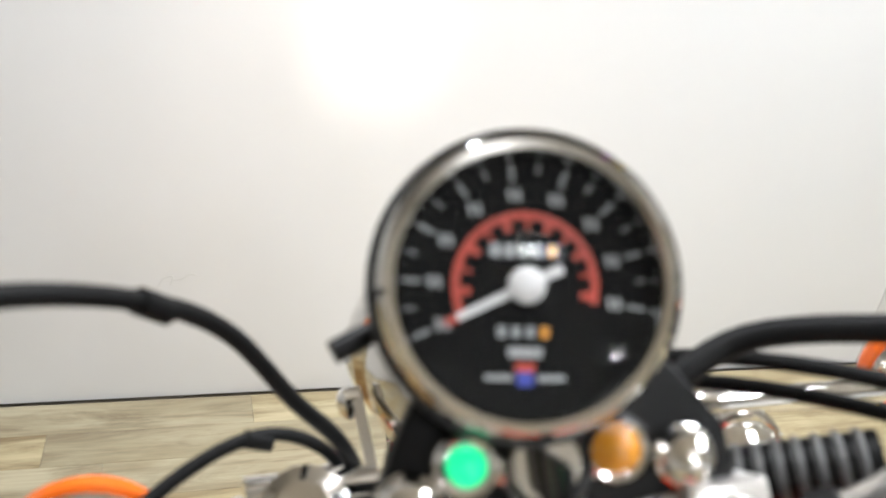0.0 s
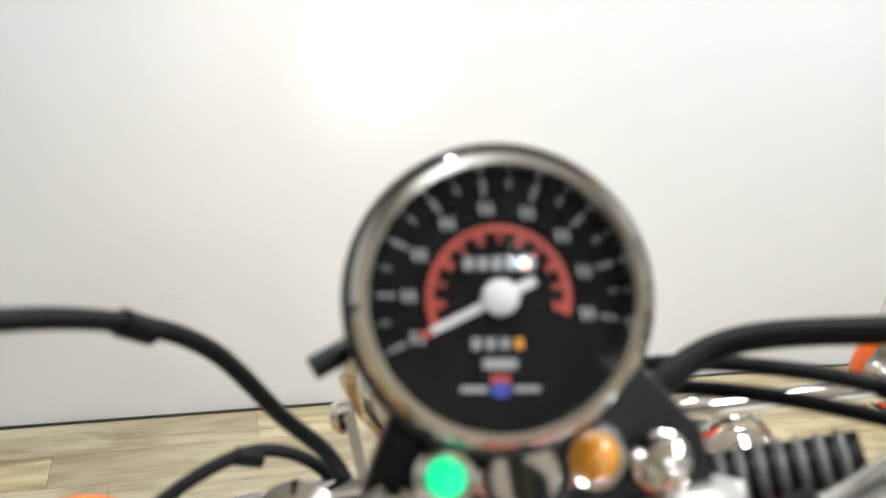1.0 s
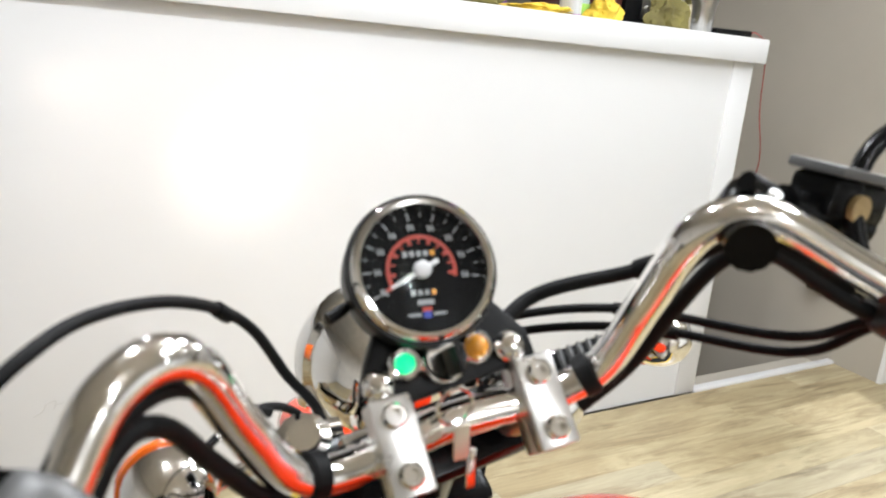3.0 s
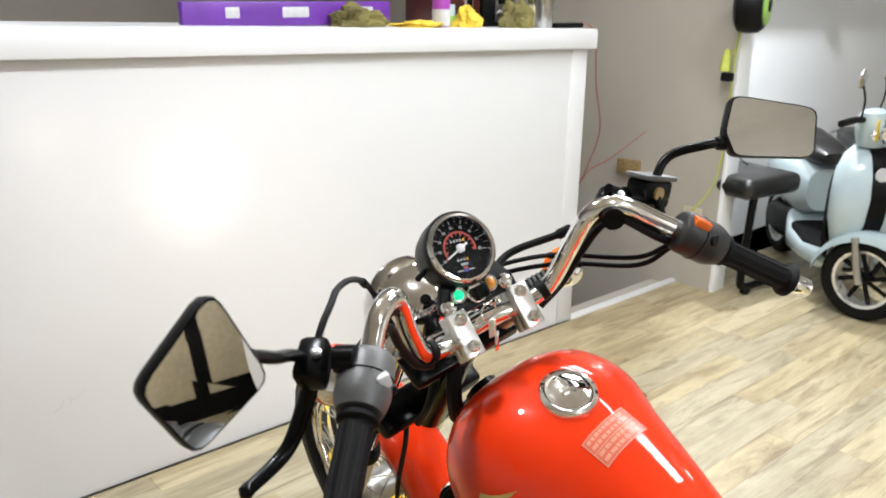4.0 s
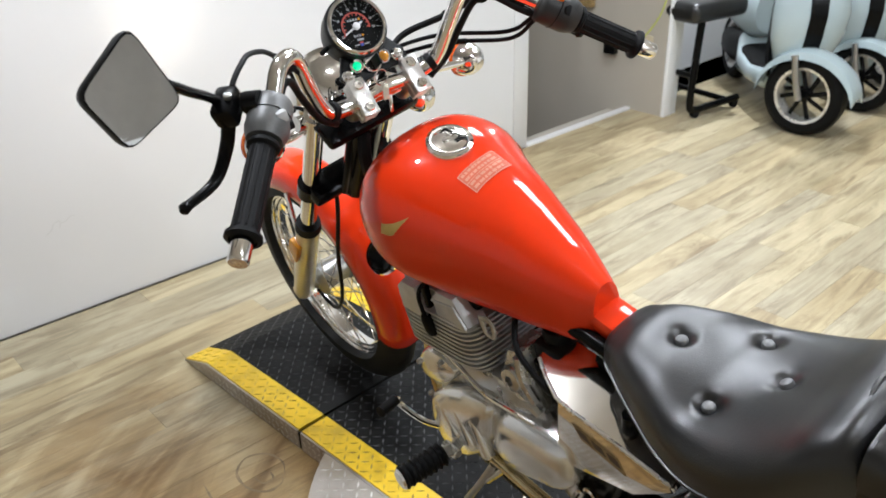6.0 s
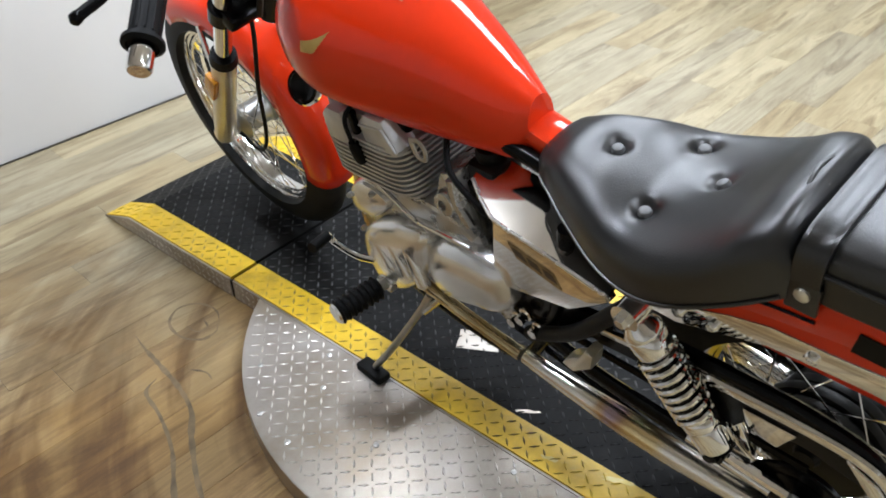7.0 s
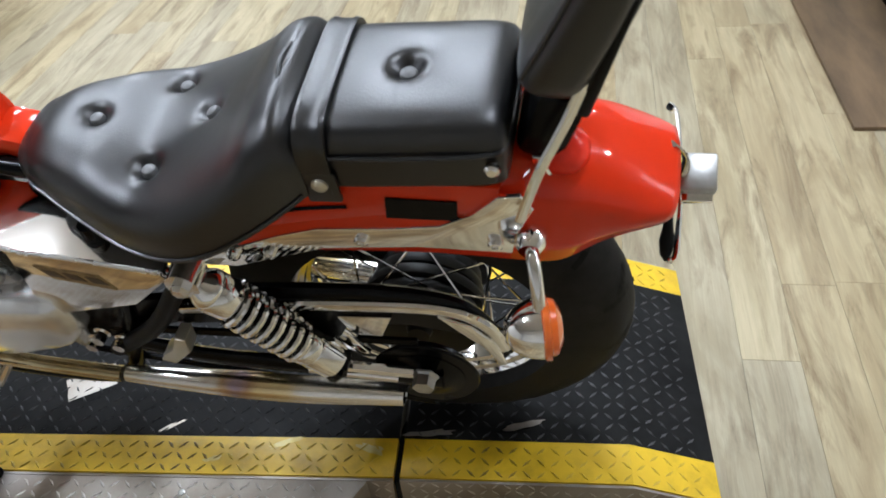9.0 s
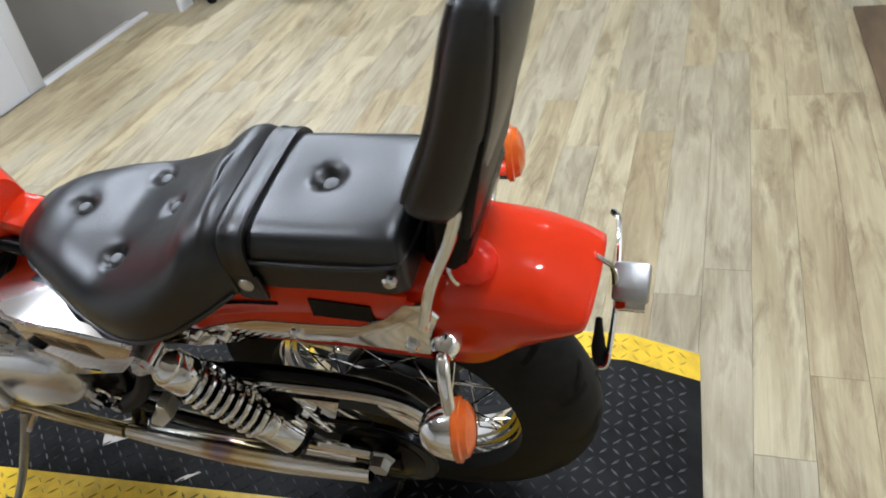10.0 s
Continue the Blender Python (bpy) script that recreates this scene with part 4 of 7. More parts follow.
HEAT = [(0.0, (0.93, 0.91, 0.87)), (0.185, (0.92, 0.9, 0.85)), (0.205, (0.86, 0.72, 0.42)), (0.255, (0.8, 0.63, 0.33)), (0.272, (0.5, 0.33, 0.2)), (0.287, (0.42, 0.33, 0.42)), (0.305, (0.6, 0.42, 0.24)), (0.325, (0.92, 0.88, 0.8)), (0.42, (0.92, 0.9, 0.85)), (0.46, (0.84, 0.76, 0.58)), (0.56, (0.78, 0.68, 0.46))]
for e_, (p_, c_) in enumerate(HEAT):
    el = heat_ramp.color_ramp.elements[e_] if e_ < 2 else heat_ramp.color_ramp.elements.new(p_)
    el.position, el.color = p_, (*c_, 1)
l_.new(heat_ramp.outputs[0], n_["Principled BSDF"].inputs["Base Color"])
HEADER = material("yellowed_chrome", (0.72, 0.62, 0.4), 0.16, 1.0, dark=(0.5, 0.38, 0.18), scale=9.0)
exhaust(-1)
exhaust(1)
bpart("rear_brake_rod", sweep([(-0.115, 0.12, 0.4), (-0.112, 0.04, 0.39), (-0.11, -0.01, 0.385)], 0.008, 8, 3), CHROME)

# engine
CASE_SIDE = [(0.875, 0.40), (0.87, 0.47), (0.83, 0.525), (0.78, 0.54), (0.64, 0.54), (0.605, 0.63), (0.57, 0.64), (0.55, 0.585), (0.535, 0.52), (0.5, 0.42), (0.56, 0.33), (0.78, 0.31), (0.85, 0.34)]
eng = bpart("crankcase", prism(CASE_SIDE, 0.18, "yz", 0.0, 0.012), CASE_GREY, "grey cast alloy crankcase")


def cover(outline, steps, name, label, mat=None):
    """A cast cover: a rounded outline on the side of the engine, drawn in step by step towards its crown."""
    n = len(outline)
    pts = []
    for i in range(n):
        p0, p1, p2 = (Vector(outline[k % n]) for k in (i - 1, i, i + 1))
        for t in (0.0, 0.25, 0.5, 0.75, 1.0):
            a, b = p1.lerp(p0, 0.36), p1.lerp(p2, 0.36)
            pts.append((1 - t) ** 2 * a + 2 * t * (1 - t) * p1 + t * t * b)
    c = sum(pts, Vector((0, 0))) / len(pts)
    secs = [[(x, c.x + (p.x - c.x) * k, c.y + (p.y - c.y) * k + lift) for p in pts] for x, k, lift in steps]
    return part(name, loft(secs), mat or CASE, eng, label)


cover([(0.85, 0.335), (0.835, 0.40), (0.785, 0.445), (0.715, 0.485), (0.635, 0.5), (0.645, 0.415), (0.7, 0.325), (0.77, 0.27), (0.83, 0.268)],
      ((-0.07, 1.0, 0), (-0.108, 1.0, 0), (-0.119, 0.965, 0), (-0.127, 0.88, -0.004), (-0.132, 0.72, -0.008), (-0.134, 0.4, -0.01), (-0.1345, 0.1, -0.01)), "alternator_cover", "polished alternator cover with cast ridges")
cover([(0.665, 0.4), (0.63, 0.482), (0.57, 0.505), (0.515, 0.512), (0.462, 0.508), (0.455, 0.425), (0.505, 0.41), (0.57, 0.385), (0.635, 0.368)],
      ((-0.07, 1.0, 0), (-0.104, 1.0, 0), (-0.116, 0.955, -0.004), (-0.126, 0.84, -0.009), (-0.132, 0.66, -0.014), (-0.134, 0.3, -0.016), (-0.1342, 0.08, -0.016)), "sprocket_cover", "polished long sprocket cover")
part("cover_tip", prism([(0.512, 0.412), (0.472, 0.428), (0.458, 0.44), (0.478, 0.38), (0.49, 0.382)], 0.012, "yz", -0.104, 0.003), CASE, eng)
cover([(0.87, 0.42), (0.865, 0.475), (0.825, 0.52), (0.77, 0.522), (0.735, 0.5), (0.8, 0.43)], ((-0.07, 1.0, 0), (-0.096, 1.0, 0), (-0.106, 0.9, 0), (-0.111, 0.65, 0), (-0.112, 0.2, 0)), "front_case_cover", "")
for ry, rz, ln, lean in ((0.772, 0.385, 0.085, 0.6), (0.728, 0.402, 0.105, 0.57), (0.684, 0.412, 0.115, 0.5)):
    part("cover_ridge", box((0.024, 0.027, ln), (-0.125, ry, rz), 0.0095, Matrix.Rotation(-lean, 4, "X") @ Matrix.Rotation(0.16, 4, "Y"), None, 3), CASE, eng)
part("seam_rib", sweep([(-0.094, 0.83, 0.535), (-0.1, 0.76, 0.53), (-0.107, 0.69, 0.512), (-0.11, 0.655, 0.505)], 0.0045, 8, 4), CASE, eng)
part("case_boss", lathe([(0.024, -0.012), (0.024, 0.008), (0.02, 0.014), (0.009, 0.016), (0.008, 0.006), (0, 0.006)], (-0.092, 0.588, 0.58), (-1, 0, 0.15), 24), CASE_GREY, eng)
part("case_web", sweep([(-0.09, 0.63, 0.545), (-0.094, 0.585, 0.55), (-0.094, 0.54, 0.525)], 0.009, 8, 4), CASE_GREY, eng)
part("case_web", sweep([(-0.09, 0.575, 0.63), (-0.094, 0.568, 0.59), (-0.094, 0.545, 0.55)], 0.009, 8, 4), CASE_GREY, eng)
part("clutch_cover", lathe([(0.1, -0.03), (0.1, 0.014), (0.094, 0.028), (0.075, 0.034), (0, 0.036)], (0.08, 0.62, 0.4), (1, 0, 0), 40), CASE, eng)
for by, bz in ((0.845, 0.39), (0.84, 0.3), (0.77, 0.28), (0.72, 0.325), (0.645, 0.475), (0.475, 0.49), (0.47, 0.435), (0.57, 0.492), (0.63, 0.385), (0.55, 0.4), (0.855, 0.47), (0.78, 0.51)):
    part("case_bolt", lathe([(0.0055, 0), (0.0055, 0.008), (0.004, 0.01), (0, 0.01)], (-0.106, by, bz), (-1, 0, 0), 6), ALLOY, eng)
part("maker_badge", box((0.003, 0.02, 0.016), (-0.1185, 0.58, 0.473), 0.001, Matrix.Rotation(0.5, 4, "Y")), BLACK, eng)
part("clutch_arm", sweep([(-0.112, 0.66, 0.515), (-0.122, 0.63, 0.528), (-0.124, 0.575, 0.536), (-0.12, 0.525, 0.535)], 0.0042, 8, 5), CHROME, eng)
# Added plate that makes the recess behind the crankcase read black.
bpart("engine_mount_plate", prism([(0.545, 0.52), (0.555, 0.625), (0.46, 0.615), (0.44, 0.5), (0.47, 0.4), (0.53, 0.41)], 0.01, "yz", -0.072, 0.002), BLACK, "black plate filling the recess between crankcase and side cover")
tilt = Matrix.Rotation(radians(-5), 4, "X")


def fin_plate(half_x, half_y, z, th, y0=None):
    o = []
    for a in [2 * math.pi * (k + 0.5) / 40 for k in range(40)]:
        c, s = math.cos(a), math.sin(a)
        o.append((half_x * math.copysign(abs(c) ** 0.3, c), half_y * math.copysign(abs(s) ** 0.3, s)))
    bm = bmesh.new()
    prism(o, th, "xy", 0.0, 0.0, bm)
    y0 = 0.755 + (z - 0.6) * 0.09 if y0 is None else y0
    bmesh.ops.transform(bm, matrix=Matrix.Translation((0, y0, z)) @ tilt, verts=bm.verts)
    return bm


cyl = bpart("cylinder_block", fin_plate(0.098, 0.09, 0.592, 0.115), FIN, "finned cylinder block")
for k in range(11):
    part("fin", fin_plate(0.121 - (0.006 if k == 0 else 0), 0.106, 0.553 + k * 0.0098, 0.0042), FIN, cyl)
headp = bpart("cylinder_head", fin_plate(0.104, 0.096, 0.672, 0.035), ALLOY, "alloy cylinder head")
for side in (-1, 1):
    part("head_cover", box((0.085, 0.17, 0.05), (side * 0.05, 0.745, 0.692), 0.012, tilt), BLACK, headp)
    part("rocker_cap", prism([(0.838, 0.622), (0.838, 0.672), (0.82, 0.69), (0.782, 0.692), (0.776, 0.625)], 0.046, "yz", side * 0.1, 0.008), FIN, headp)
    part("rocker_cap", prism([(0.738, 0.64), (0.744, 0.688), (0.725, 0.708), (0.682, 0.712), (0.654, 0.664), (0.66, 0.65)], 0.045, "yz", side * 0.096, 0.008), FIN, headp)
    part("cap_rib", sweep([(side * 0.1185, 0.738, 0.686), (side * 0.1185, 0.682, 0.697), (side * 0.1185, 0.659, 0.662)], 0.0026, 6, 1), FIN, headp)
    part("plug_well", box((0.014, 0.014, 0.08), (side * 0.108, 0.766, 0.655), 0.004, tilt), BLACK, headp)
part("plug_lead", sweep([(-0.122, 0.758, 0.625), (-0.129, 0.76, 0.66), (-0.122, 0.762, 0.7), (-0.07, 0.75, 0.725)], 0.0038, 8, 5), RUBBER, headp, "black spark plug lead")
part("plug_cap", lathe([(0.009, 0), (0.0115, 0.01), (0.0105, 0.036), (0.007, 0.046)], (-0.12, 0.758, 0.603), (-0.15, 0.03, 1), 12), RUBBER, headp)
loop = sweep([(-0.098, 0.642, 0.684), (-0.098, 0.622, 0.688), (-0.098, 0.612, 0.674), (-0.098, 0.616, 0.655), (-0.098, 0.634, 0.656), (-0.098, 0.642, 0.684)], 0.0048, 8, 4, flat=0.7)
part("cable_bracket", loop, ALLOY, headp, "bare alloy cable bracket")
# Dark drum metal and black plastic stand for the shade around the carburettor.
carb = bpart("carburettor", box((0.07, 0.06, 0.09), (-0.03, 0.54, 0.605), 0.012), DRUM, "carburettor, darkened in colour for the shade it sits in")
part("bowl", box((0.05, 0.05, 0.04), (-0.03, 0.54, 0.545), 0.01), DRUM, carb)
part("slide_cap", lathe([(0.024, 0), (0.026, 0.012), (0.022, 0.02), (0, 0.022)], (-0.03, 0.54, 0.65), (0, 0, 1), 20), PLASTIC, carb)
part("intake", sweep([(-0.02, 0.6, 0.61), (-0.03, 0.56, 0.606)], 0.024, 14, 2), RUBBER, carb)
bpart("fuel_hose", sweep([(-0.06, 0.6, 0.69), (-0.1, 0.56, 0.66), (-0.105, 0.5, 0.62), (-0.08, 0.52, 0.58)], 0.005, 8, 6), RUBBER)
bpart("throttle_hose", sweep([(-0.03, 0.54, 0.67), (-0.07, 0.6, 0.7), (-0.09, 0.7, 0.715), (-0.06, 0.85, 0.76)], 0.0045, 8, 6), RUBBER)
bpart("air_box", box((0.15, 0.13, 0.1), (0, 0.4, 0.535), 0.02), PLASTIC, "black air box")
for side in (-1, 1):
    low = [(0.47, 0.623), (0.275, 0.587), (0.268, 0.578), (0.338, 0.515), (0.462, 0.48), (0.492, 0.478)]
    side_cover = bpart("side_cover", prism(low, 0.02, "yz", side * 0.103, 0.002), CHROME, "polished side cover with a worn label" if side < 0 else "polished side cover")
    ledge = [((0.113, 0.472, 0.6245), (0.076, 0.542, 0.638), (0.02, 0.55, 0.65)), ((0.1125, 0.41, 0.614), (0.07, 0.42, 0.6275), (0.02, 0.42, 0.638)), ((0.112, 0.34, 0.601), (0.066, 0.345, 0.6125), (0.02, 0.35, 0.62)), ((0.111, 0.27, 0.588), (0.064, 0.278, 0.592), (0.02, 0.28, 0.595))]
    top = loft([[(side * x, y, z) for x, y, z in row] + [(side * x, y, z - 0.008) for x, y, z in row[::-1]] for row in ledge])
    part("upper_face", top, CHROME, side_cover, "mirror-polished upper face")
    part("edge_bead", sweep([(side * 0.076, 0.54, 0.639), (side * 0.1125, 0.473, 0.626), (side * 0.1125, 0.4, 0.613), (side * 0.1115, 0.271, 0.589)], 0.0032, 8, 2), CLAMP, side_cover)
    if side < 0:
        lab = part("label_plate", prism([(0.445, 0.594), (0.362, 0.579), (0.348, 0.55), (0.43, 0.567)], 0.0016, "yz", -0.1138), BRASS_LABEL, side_cover, "brown worn information plate")
        for k in range(3):
            part("print_block", prism([(0.437 - 0.028 * k, 0.587 - 0.005 * k), (0.418 - 0.028 * k, 0.5836 - 0.005 * k), (0.41 - 0.028 * k, 0.57 - 0.005 * k), (0.43 - 0.028 * k, 0.574 - 0.005 * k)], 0.0008, "yz", -0.1149), DARK_PRINT, lab)
bpart("footrest_plate", prism([(0.47, 0.47), (0.43, 0.475), (0.3, 0.5), (0.27, 0.46), (0.42, 0.4), (0.5, 0.36), (0.52, 0.42)], 0.012, "yz", -0.085), BLACK, "black frame plate")
for by, bz in ((0.44, 0.42), (0.415, 0.405), (0.46, 0.4)):
    bpart("frame_bolt", lathe([(0.0, 0.02), (0.009, 0.02), (0.009, 0.006), (0.013, 0.004), (0.013, 0)], (-0.102, by, bz), (-1, 0, 0), 8), CHROME)
bpart("pillion_peg", prism([(0.345, 0.402), (0.335, 0.418), (0.315, 0.435), (0.3, 0.465), (0.285, 0.462), (0.29, 0.43), (0.325, 0.395)], 0.03, "yz", -0.118, 0.004), FORK_ALLOY, "folded passenger footpeg bracket")

# pegs, levers, side stand
for side in (-1, 1):
    p0, p1 = Vector((side * 0.172, 0.752, 0.338)), Vector((side * 0.265, 0.762, 0.344))
    pg = bpart("footpeg", sweep([p0, p1], [0.02, 0.0215], 16, 4), RUBBER, "black ribbed rubber footpeg")
    for k in range(8):
        part("rib", lathe([(0.0215, -0.003), (0.0245, 0), (0.0215, 0.003)], p0.lerp(p1, 0.05 + 0.9 * k / 7), p1 - p0, 16), RUBBER, pg)
    part("peg_end", lathe([(0.0215, 0), (0.018, 0.004), (0, 0.005)], p1, p1 - p0, 16), CHROME, pg)
    part("peg_bracket", sweep([(side * 0.1, 0.77, 0.3), (side * 0.13, 0.765, 0.315), (side * 0.175, 0.752, 0.338)], 0.011, 8, 4), ALLOY, pg)
    part("peg_pin", lathe([(0.008, -0.02), (0.011, -0.018), (0.011, 0.018), (0.008, 0.02)], (side * 0.15, 0.757, 0.325), (0, 1, 0), 12), CHROME, pg)
shift = bpart("gear_lever", sweep([(-0.13, 0.814, 0.334), (-0.15, 0.84, 0.35), (-0.168, 0.87, 0.385), (-0.175, 0.868, 0.41), (-0.19, 0.862, 0.418)], 0.006, 8, 5), CHROME, "chrome gear lever with a rubber tip")
part("rubber_tip", sweep([(-0.18, 0.864, 0.414), (-0.222, 0.852, 0.424)], 0.011, 12, 2), RUBBER, shift)
stand = bpart("side_stand", sweep([(-0.115, 0.68, 0.31), (-0.135, 0.70, 0.265), (-0.175, 0.765, 0.15), (-0.208, 0.81, 0.078)], 0.0075, 10, 5), ALLOY, "worn alloy side stand, folded out")
part("stand_foot", box((0.035, 0.075, 0.02), (-0.215, 0.815, 0.066), 0.006, Matrix.Rotation(0.25, 4, "Y")), RUBBER, stand)
part("stand_spring", sweep([(-0.105, 0.64, 0.33), (-0.13, 0.69, 0.27)], 0.007, 8, 2), CHROME, stand)

# front fork
F_BOT = {-1: Vector((-0.062, 1.432, 0.34)), 1: Vector((0.112, 1.432, 0.34))}
F_TOP = {-1: Vector((-0.112, 0.965, 0.965)), 1: Vector((0.052, 0.965, 0.965))}
for side in (-1, 1):
    a, b = F_BOT[side], F_TOP[side]
    leg = bpart("fork_slider", sweep([a.lerp(b, -0.03), a.lerp(b, 0.02), a.lerp(b, 0.36), a.lerp(b, 0.46)], [0.021, 0.0255, 0.0255, 0.027], 20, 3), FORK_ALLOY, "pale lacquered alloy fork slider")
    part("dust_seal", sweep([a.lerp(b, 0.457), a.lerp(b, 0.49)], [0.0285, 0.0255], 20, 2), RUBBER, leg)
    part("stanchion", sweep([a.lerp(b, 0.44), b], 0.0175, 18, 2), CHROME, leg, "chrome fork tube")
    part("axle_boss", lathe([(0.02, -0.02), (0.022, 0), (0.018, 0.02), (0.0, 0.022)], a + Vector((0, 0.005, -0.005)), (side, 0, 0), 18), FORK_ALLOY, leg)
    rfl = part("reflector", box((0.014, 0.032, 0.07), a.lerp(b, 0.345) + Vector((side * 0.03, 0.004, 0)), 0.003, Matrix.Rotation(0.64, 4, "X")), AMBER, leg, "amber side reflector")
    part("clamp_ring", sweep([a.lerp(b, 0.66), a.lerp(b, 0.71)], 0.026, 18, 2), BLACK, leg)
    part("top_cap", lathe([(0.02, 0), (0.02, 0.006), (0.013, 0.01), (0.012, 0.014), (0, 0.014)], b, b - a, 18), CHROME, leg)
bpart("lower_yoke", box((0.2, 0.06, 0.035), F_BOT[-1].lerp(F_TOP[-1], 0.685) / 2 + F_BOT[1].lerp(F_TOP[1], 0.685) / 2 + Vector((0, -0.02, 0)), 0.01, Matrix.Rotation(0.64, 4, "X")), BLACK, "black lower fork yoke")
bpart("steering_head", sweep([(-0.012, 1.09, 0.735), (-0.03, 0.94, 0.94)], 0.03, 16, 2), BLACK)
yoke = bpart("upper_yoke", box((0.19, 0.06, 0.026), (-0.03, 0.94, 0.94), 0.01, Matrix.Rotation(0.64, 4, "X")), BLACK, "black upper fork yoke")
bpart("axle", sweep([F_BOT[-1] + Vector((-0.02, 0, 0)), F_BOT[1] + Vector((0.02, 0, 0))], 0.01, 12, 1), ALLOY)
ft = []
for i in range(25):
    a = radians(62 + 128 * i / 24)
    r = 0.338 + 0.012 * math.sin((i / 24) * math.pi)
    ft.append((FW[1] + r * math.cos(a), FW[2] + r * math.sin(a), math.cos(a), math.sin(a), 0.056, 0.06))
fm = arch(ft, "orange-red front mudguard", "front_mudguard", RED)
fm.location.x = FW[0]
for side in (-1, 1):
    bpart("mudguard_stay", sweep([(FW[0] + side * 0.058, 1.40, 0.62), (FW[0] + side * 0.075, 1.37, 0.55), (FW[0] + side * 0.08, 1.36, 0.48)], 0.006, 8, 4), CHROME)
horn = bpart("horn", lathe([(0.0, -0.02), (0.018, -0.02), (0.026, -0.008), (0.031, 0.0), (0.031, 0.008), (0.027, 0.01), (0.022, 0.006), (0.01, 0.003), (0, 0.003)], (-0.06, 0.975, 0.637), (-0.8, -0.25, 0.45), 28), BLACK, "round black horn with a chrome rim")
part("chrome_rim", lathe([(0.0315, -0.006), (0.0365, -0.003), (0.037, 0.005), (0.033, 0.0105), (0.0305, 0.004)], (-0.06, 0.975, 0.637), (-0.8, -0.25, 0.45), 32, close=True), CHROME, horn, "chrome rim")
bpart("speedometer_cable", sweep([(-0.06, 1.08, 0.77), (-0.062, 1.1, 0.7), (-0.06, 1.17, 0.56), (-0.055, 1.22, 0.44), (-0.05, 1.27, 0.36), (-0.045, 1.33, 0.32), (-0.04, 1.4, 0.335)], 0.0045, 8, 6), RUBBER, "thin black cable looping to the front hub")

# headlamp
HLP, HLD = Vector((-0.006, 1.078, 0.94)), (0, 1, 0.02)
hl = bpart("headlamp", lathe([(0, -0.074), (0.022, -0.072), (0.041, -0.063), (0.055, -0.045), (0.0635, -0.018), (0.0655, 0.012), (0.0705, 0.016), (0.0735, 0.03), (0.07, 0.04), (0.065, 0.036), (0.043, 0.0), (0, -0.035)], HLP, HLD, 56), CHROME, "chrome headlamp bucket, lit")
glass = part("headlamp_glass", lathe([(0.066, 0.034), (0.056, 0.046), (0.033, 0.055), (0, 0.058)], HLP, HLD, 40), GLASS, hl)
glass.visible_shadow = False
for side in (-1, 1):
    part("headlamp_ear", prism([(0.99, 0.93), (1.075, 0.945), (1.085, 0.93), (0.985, 0.9)], 0.006, "yz", -0.008 + side * 0.07), CHROME, hl)
    part("ear_bolt", lathe([(0.009, -0.004), (0.01, 0.004), (0.006, 0.008), (0, 0.009)], (-0.008 + side * 0.073, 1.072, 0.937), (side, 0, 0), 12), CHROME, hl)
sigs = {-1: (-0.208, 0.972, 0.956), 1: (0.285, 1.045, 0.885)}
for side in (-1, 1):
    x, y, z = sigs[side]
    indicator((x, y, z), (side, 0, 0), (0, 1, 0), [(-0.01 + side * 0.078, 1.03, 0.925), (-0.01 + side * 0.13, 1.02, 0.925), (x, y - 0.01, z)], "chrome front turn signal with orange lens")

bpart("signal_stalk_cover", sweep([(-0.08, 0.99, 0.945), (-0.14, 0.985, 0.958)], 0.013, 14, 2), CHROME)
bpart("chrome_cap_nut", lathe([(0.034, -0.01), (0.036, 0.0), (0.03, 0.016), (0.016, 0.026), (0, 0.028)], (0.132, 1.02, 0.882), (0.2, -0.6, 0.78), 28), CHROME, "chrome domed cap beside the headlamp")

# instruments
GN = Vector((-0.06, -0.84, 0.54)).normalized()
GX = (Vector((1, 0, 0)) - GN * GN.x).normalized()
GY = GN.cross(GX)
HUB = Vector((-0.027, 0.905, 1.097))
G = Matrix.Translation(HUB) @ Matrix((GX, GY, GN)).transposed().to_4x4()
ROLL = radians(-12)


def gpart(name, bm, mat, parent=None, label="", smooth=True):
    bmesh.ops.transform(bm, matrix=G, verts=bm.verts)
    return part(name, bm, mat, parent or bike, label, smooth)


gauge = gpart("speedometer", lathe([(0, -0.062), (0.034, -0.06), (0.044, -0.05), (0.0485, -0.03), (0.0505, -0.006), (0.0508, 0.0), (0.0498, 0.004), (0.048, 0.004)], seg=56), PLASTIC, None, "round black speedometer with a chrome bezel")
gpart("bezel", lathe([(0.0478, -0.002), (0.0482, 0.004), (0.0472, 0.008), (0.0448, 0.0105), (0.0422, 0.0095), (0.041, 0.006), (0.0406, 0.0)], seg=64), CHROME, gauge, "chrome bezel")
dial = gpart("dial_face", lathe([(0.0415, -0.0005), (0.03, -0.0005), (0, -0.0005)], seg=48), DIAL, gauge, "black dial face")
gl = gpart("dial_glass", lathe([(0.0415, 0.006), (0.03, 0.0068), (0.015, 0.0073), (0, 0.0075)], seg=40), GLASS, gauge)
gl.visible_shadow = False


def dial_bar(r0, r1, deg, w, mat, z=0.0008, name="tick"):
    a = radians(deg)
    m = Matrix.Rotation(a, 4, "Z")
    bm = bmesh.new()
    vs = [bm.verts.new(m @ Vector((x, y, z))) for x, y in ((r0, -w / 2), (r1, -w / 2), (r1, w / 2), (r0, w / 2))]
    bm.faces.new(vs)
    return gpart(name, bm, mat, dial, smooth=False)


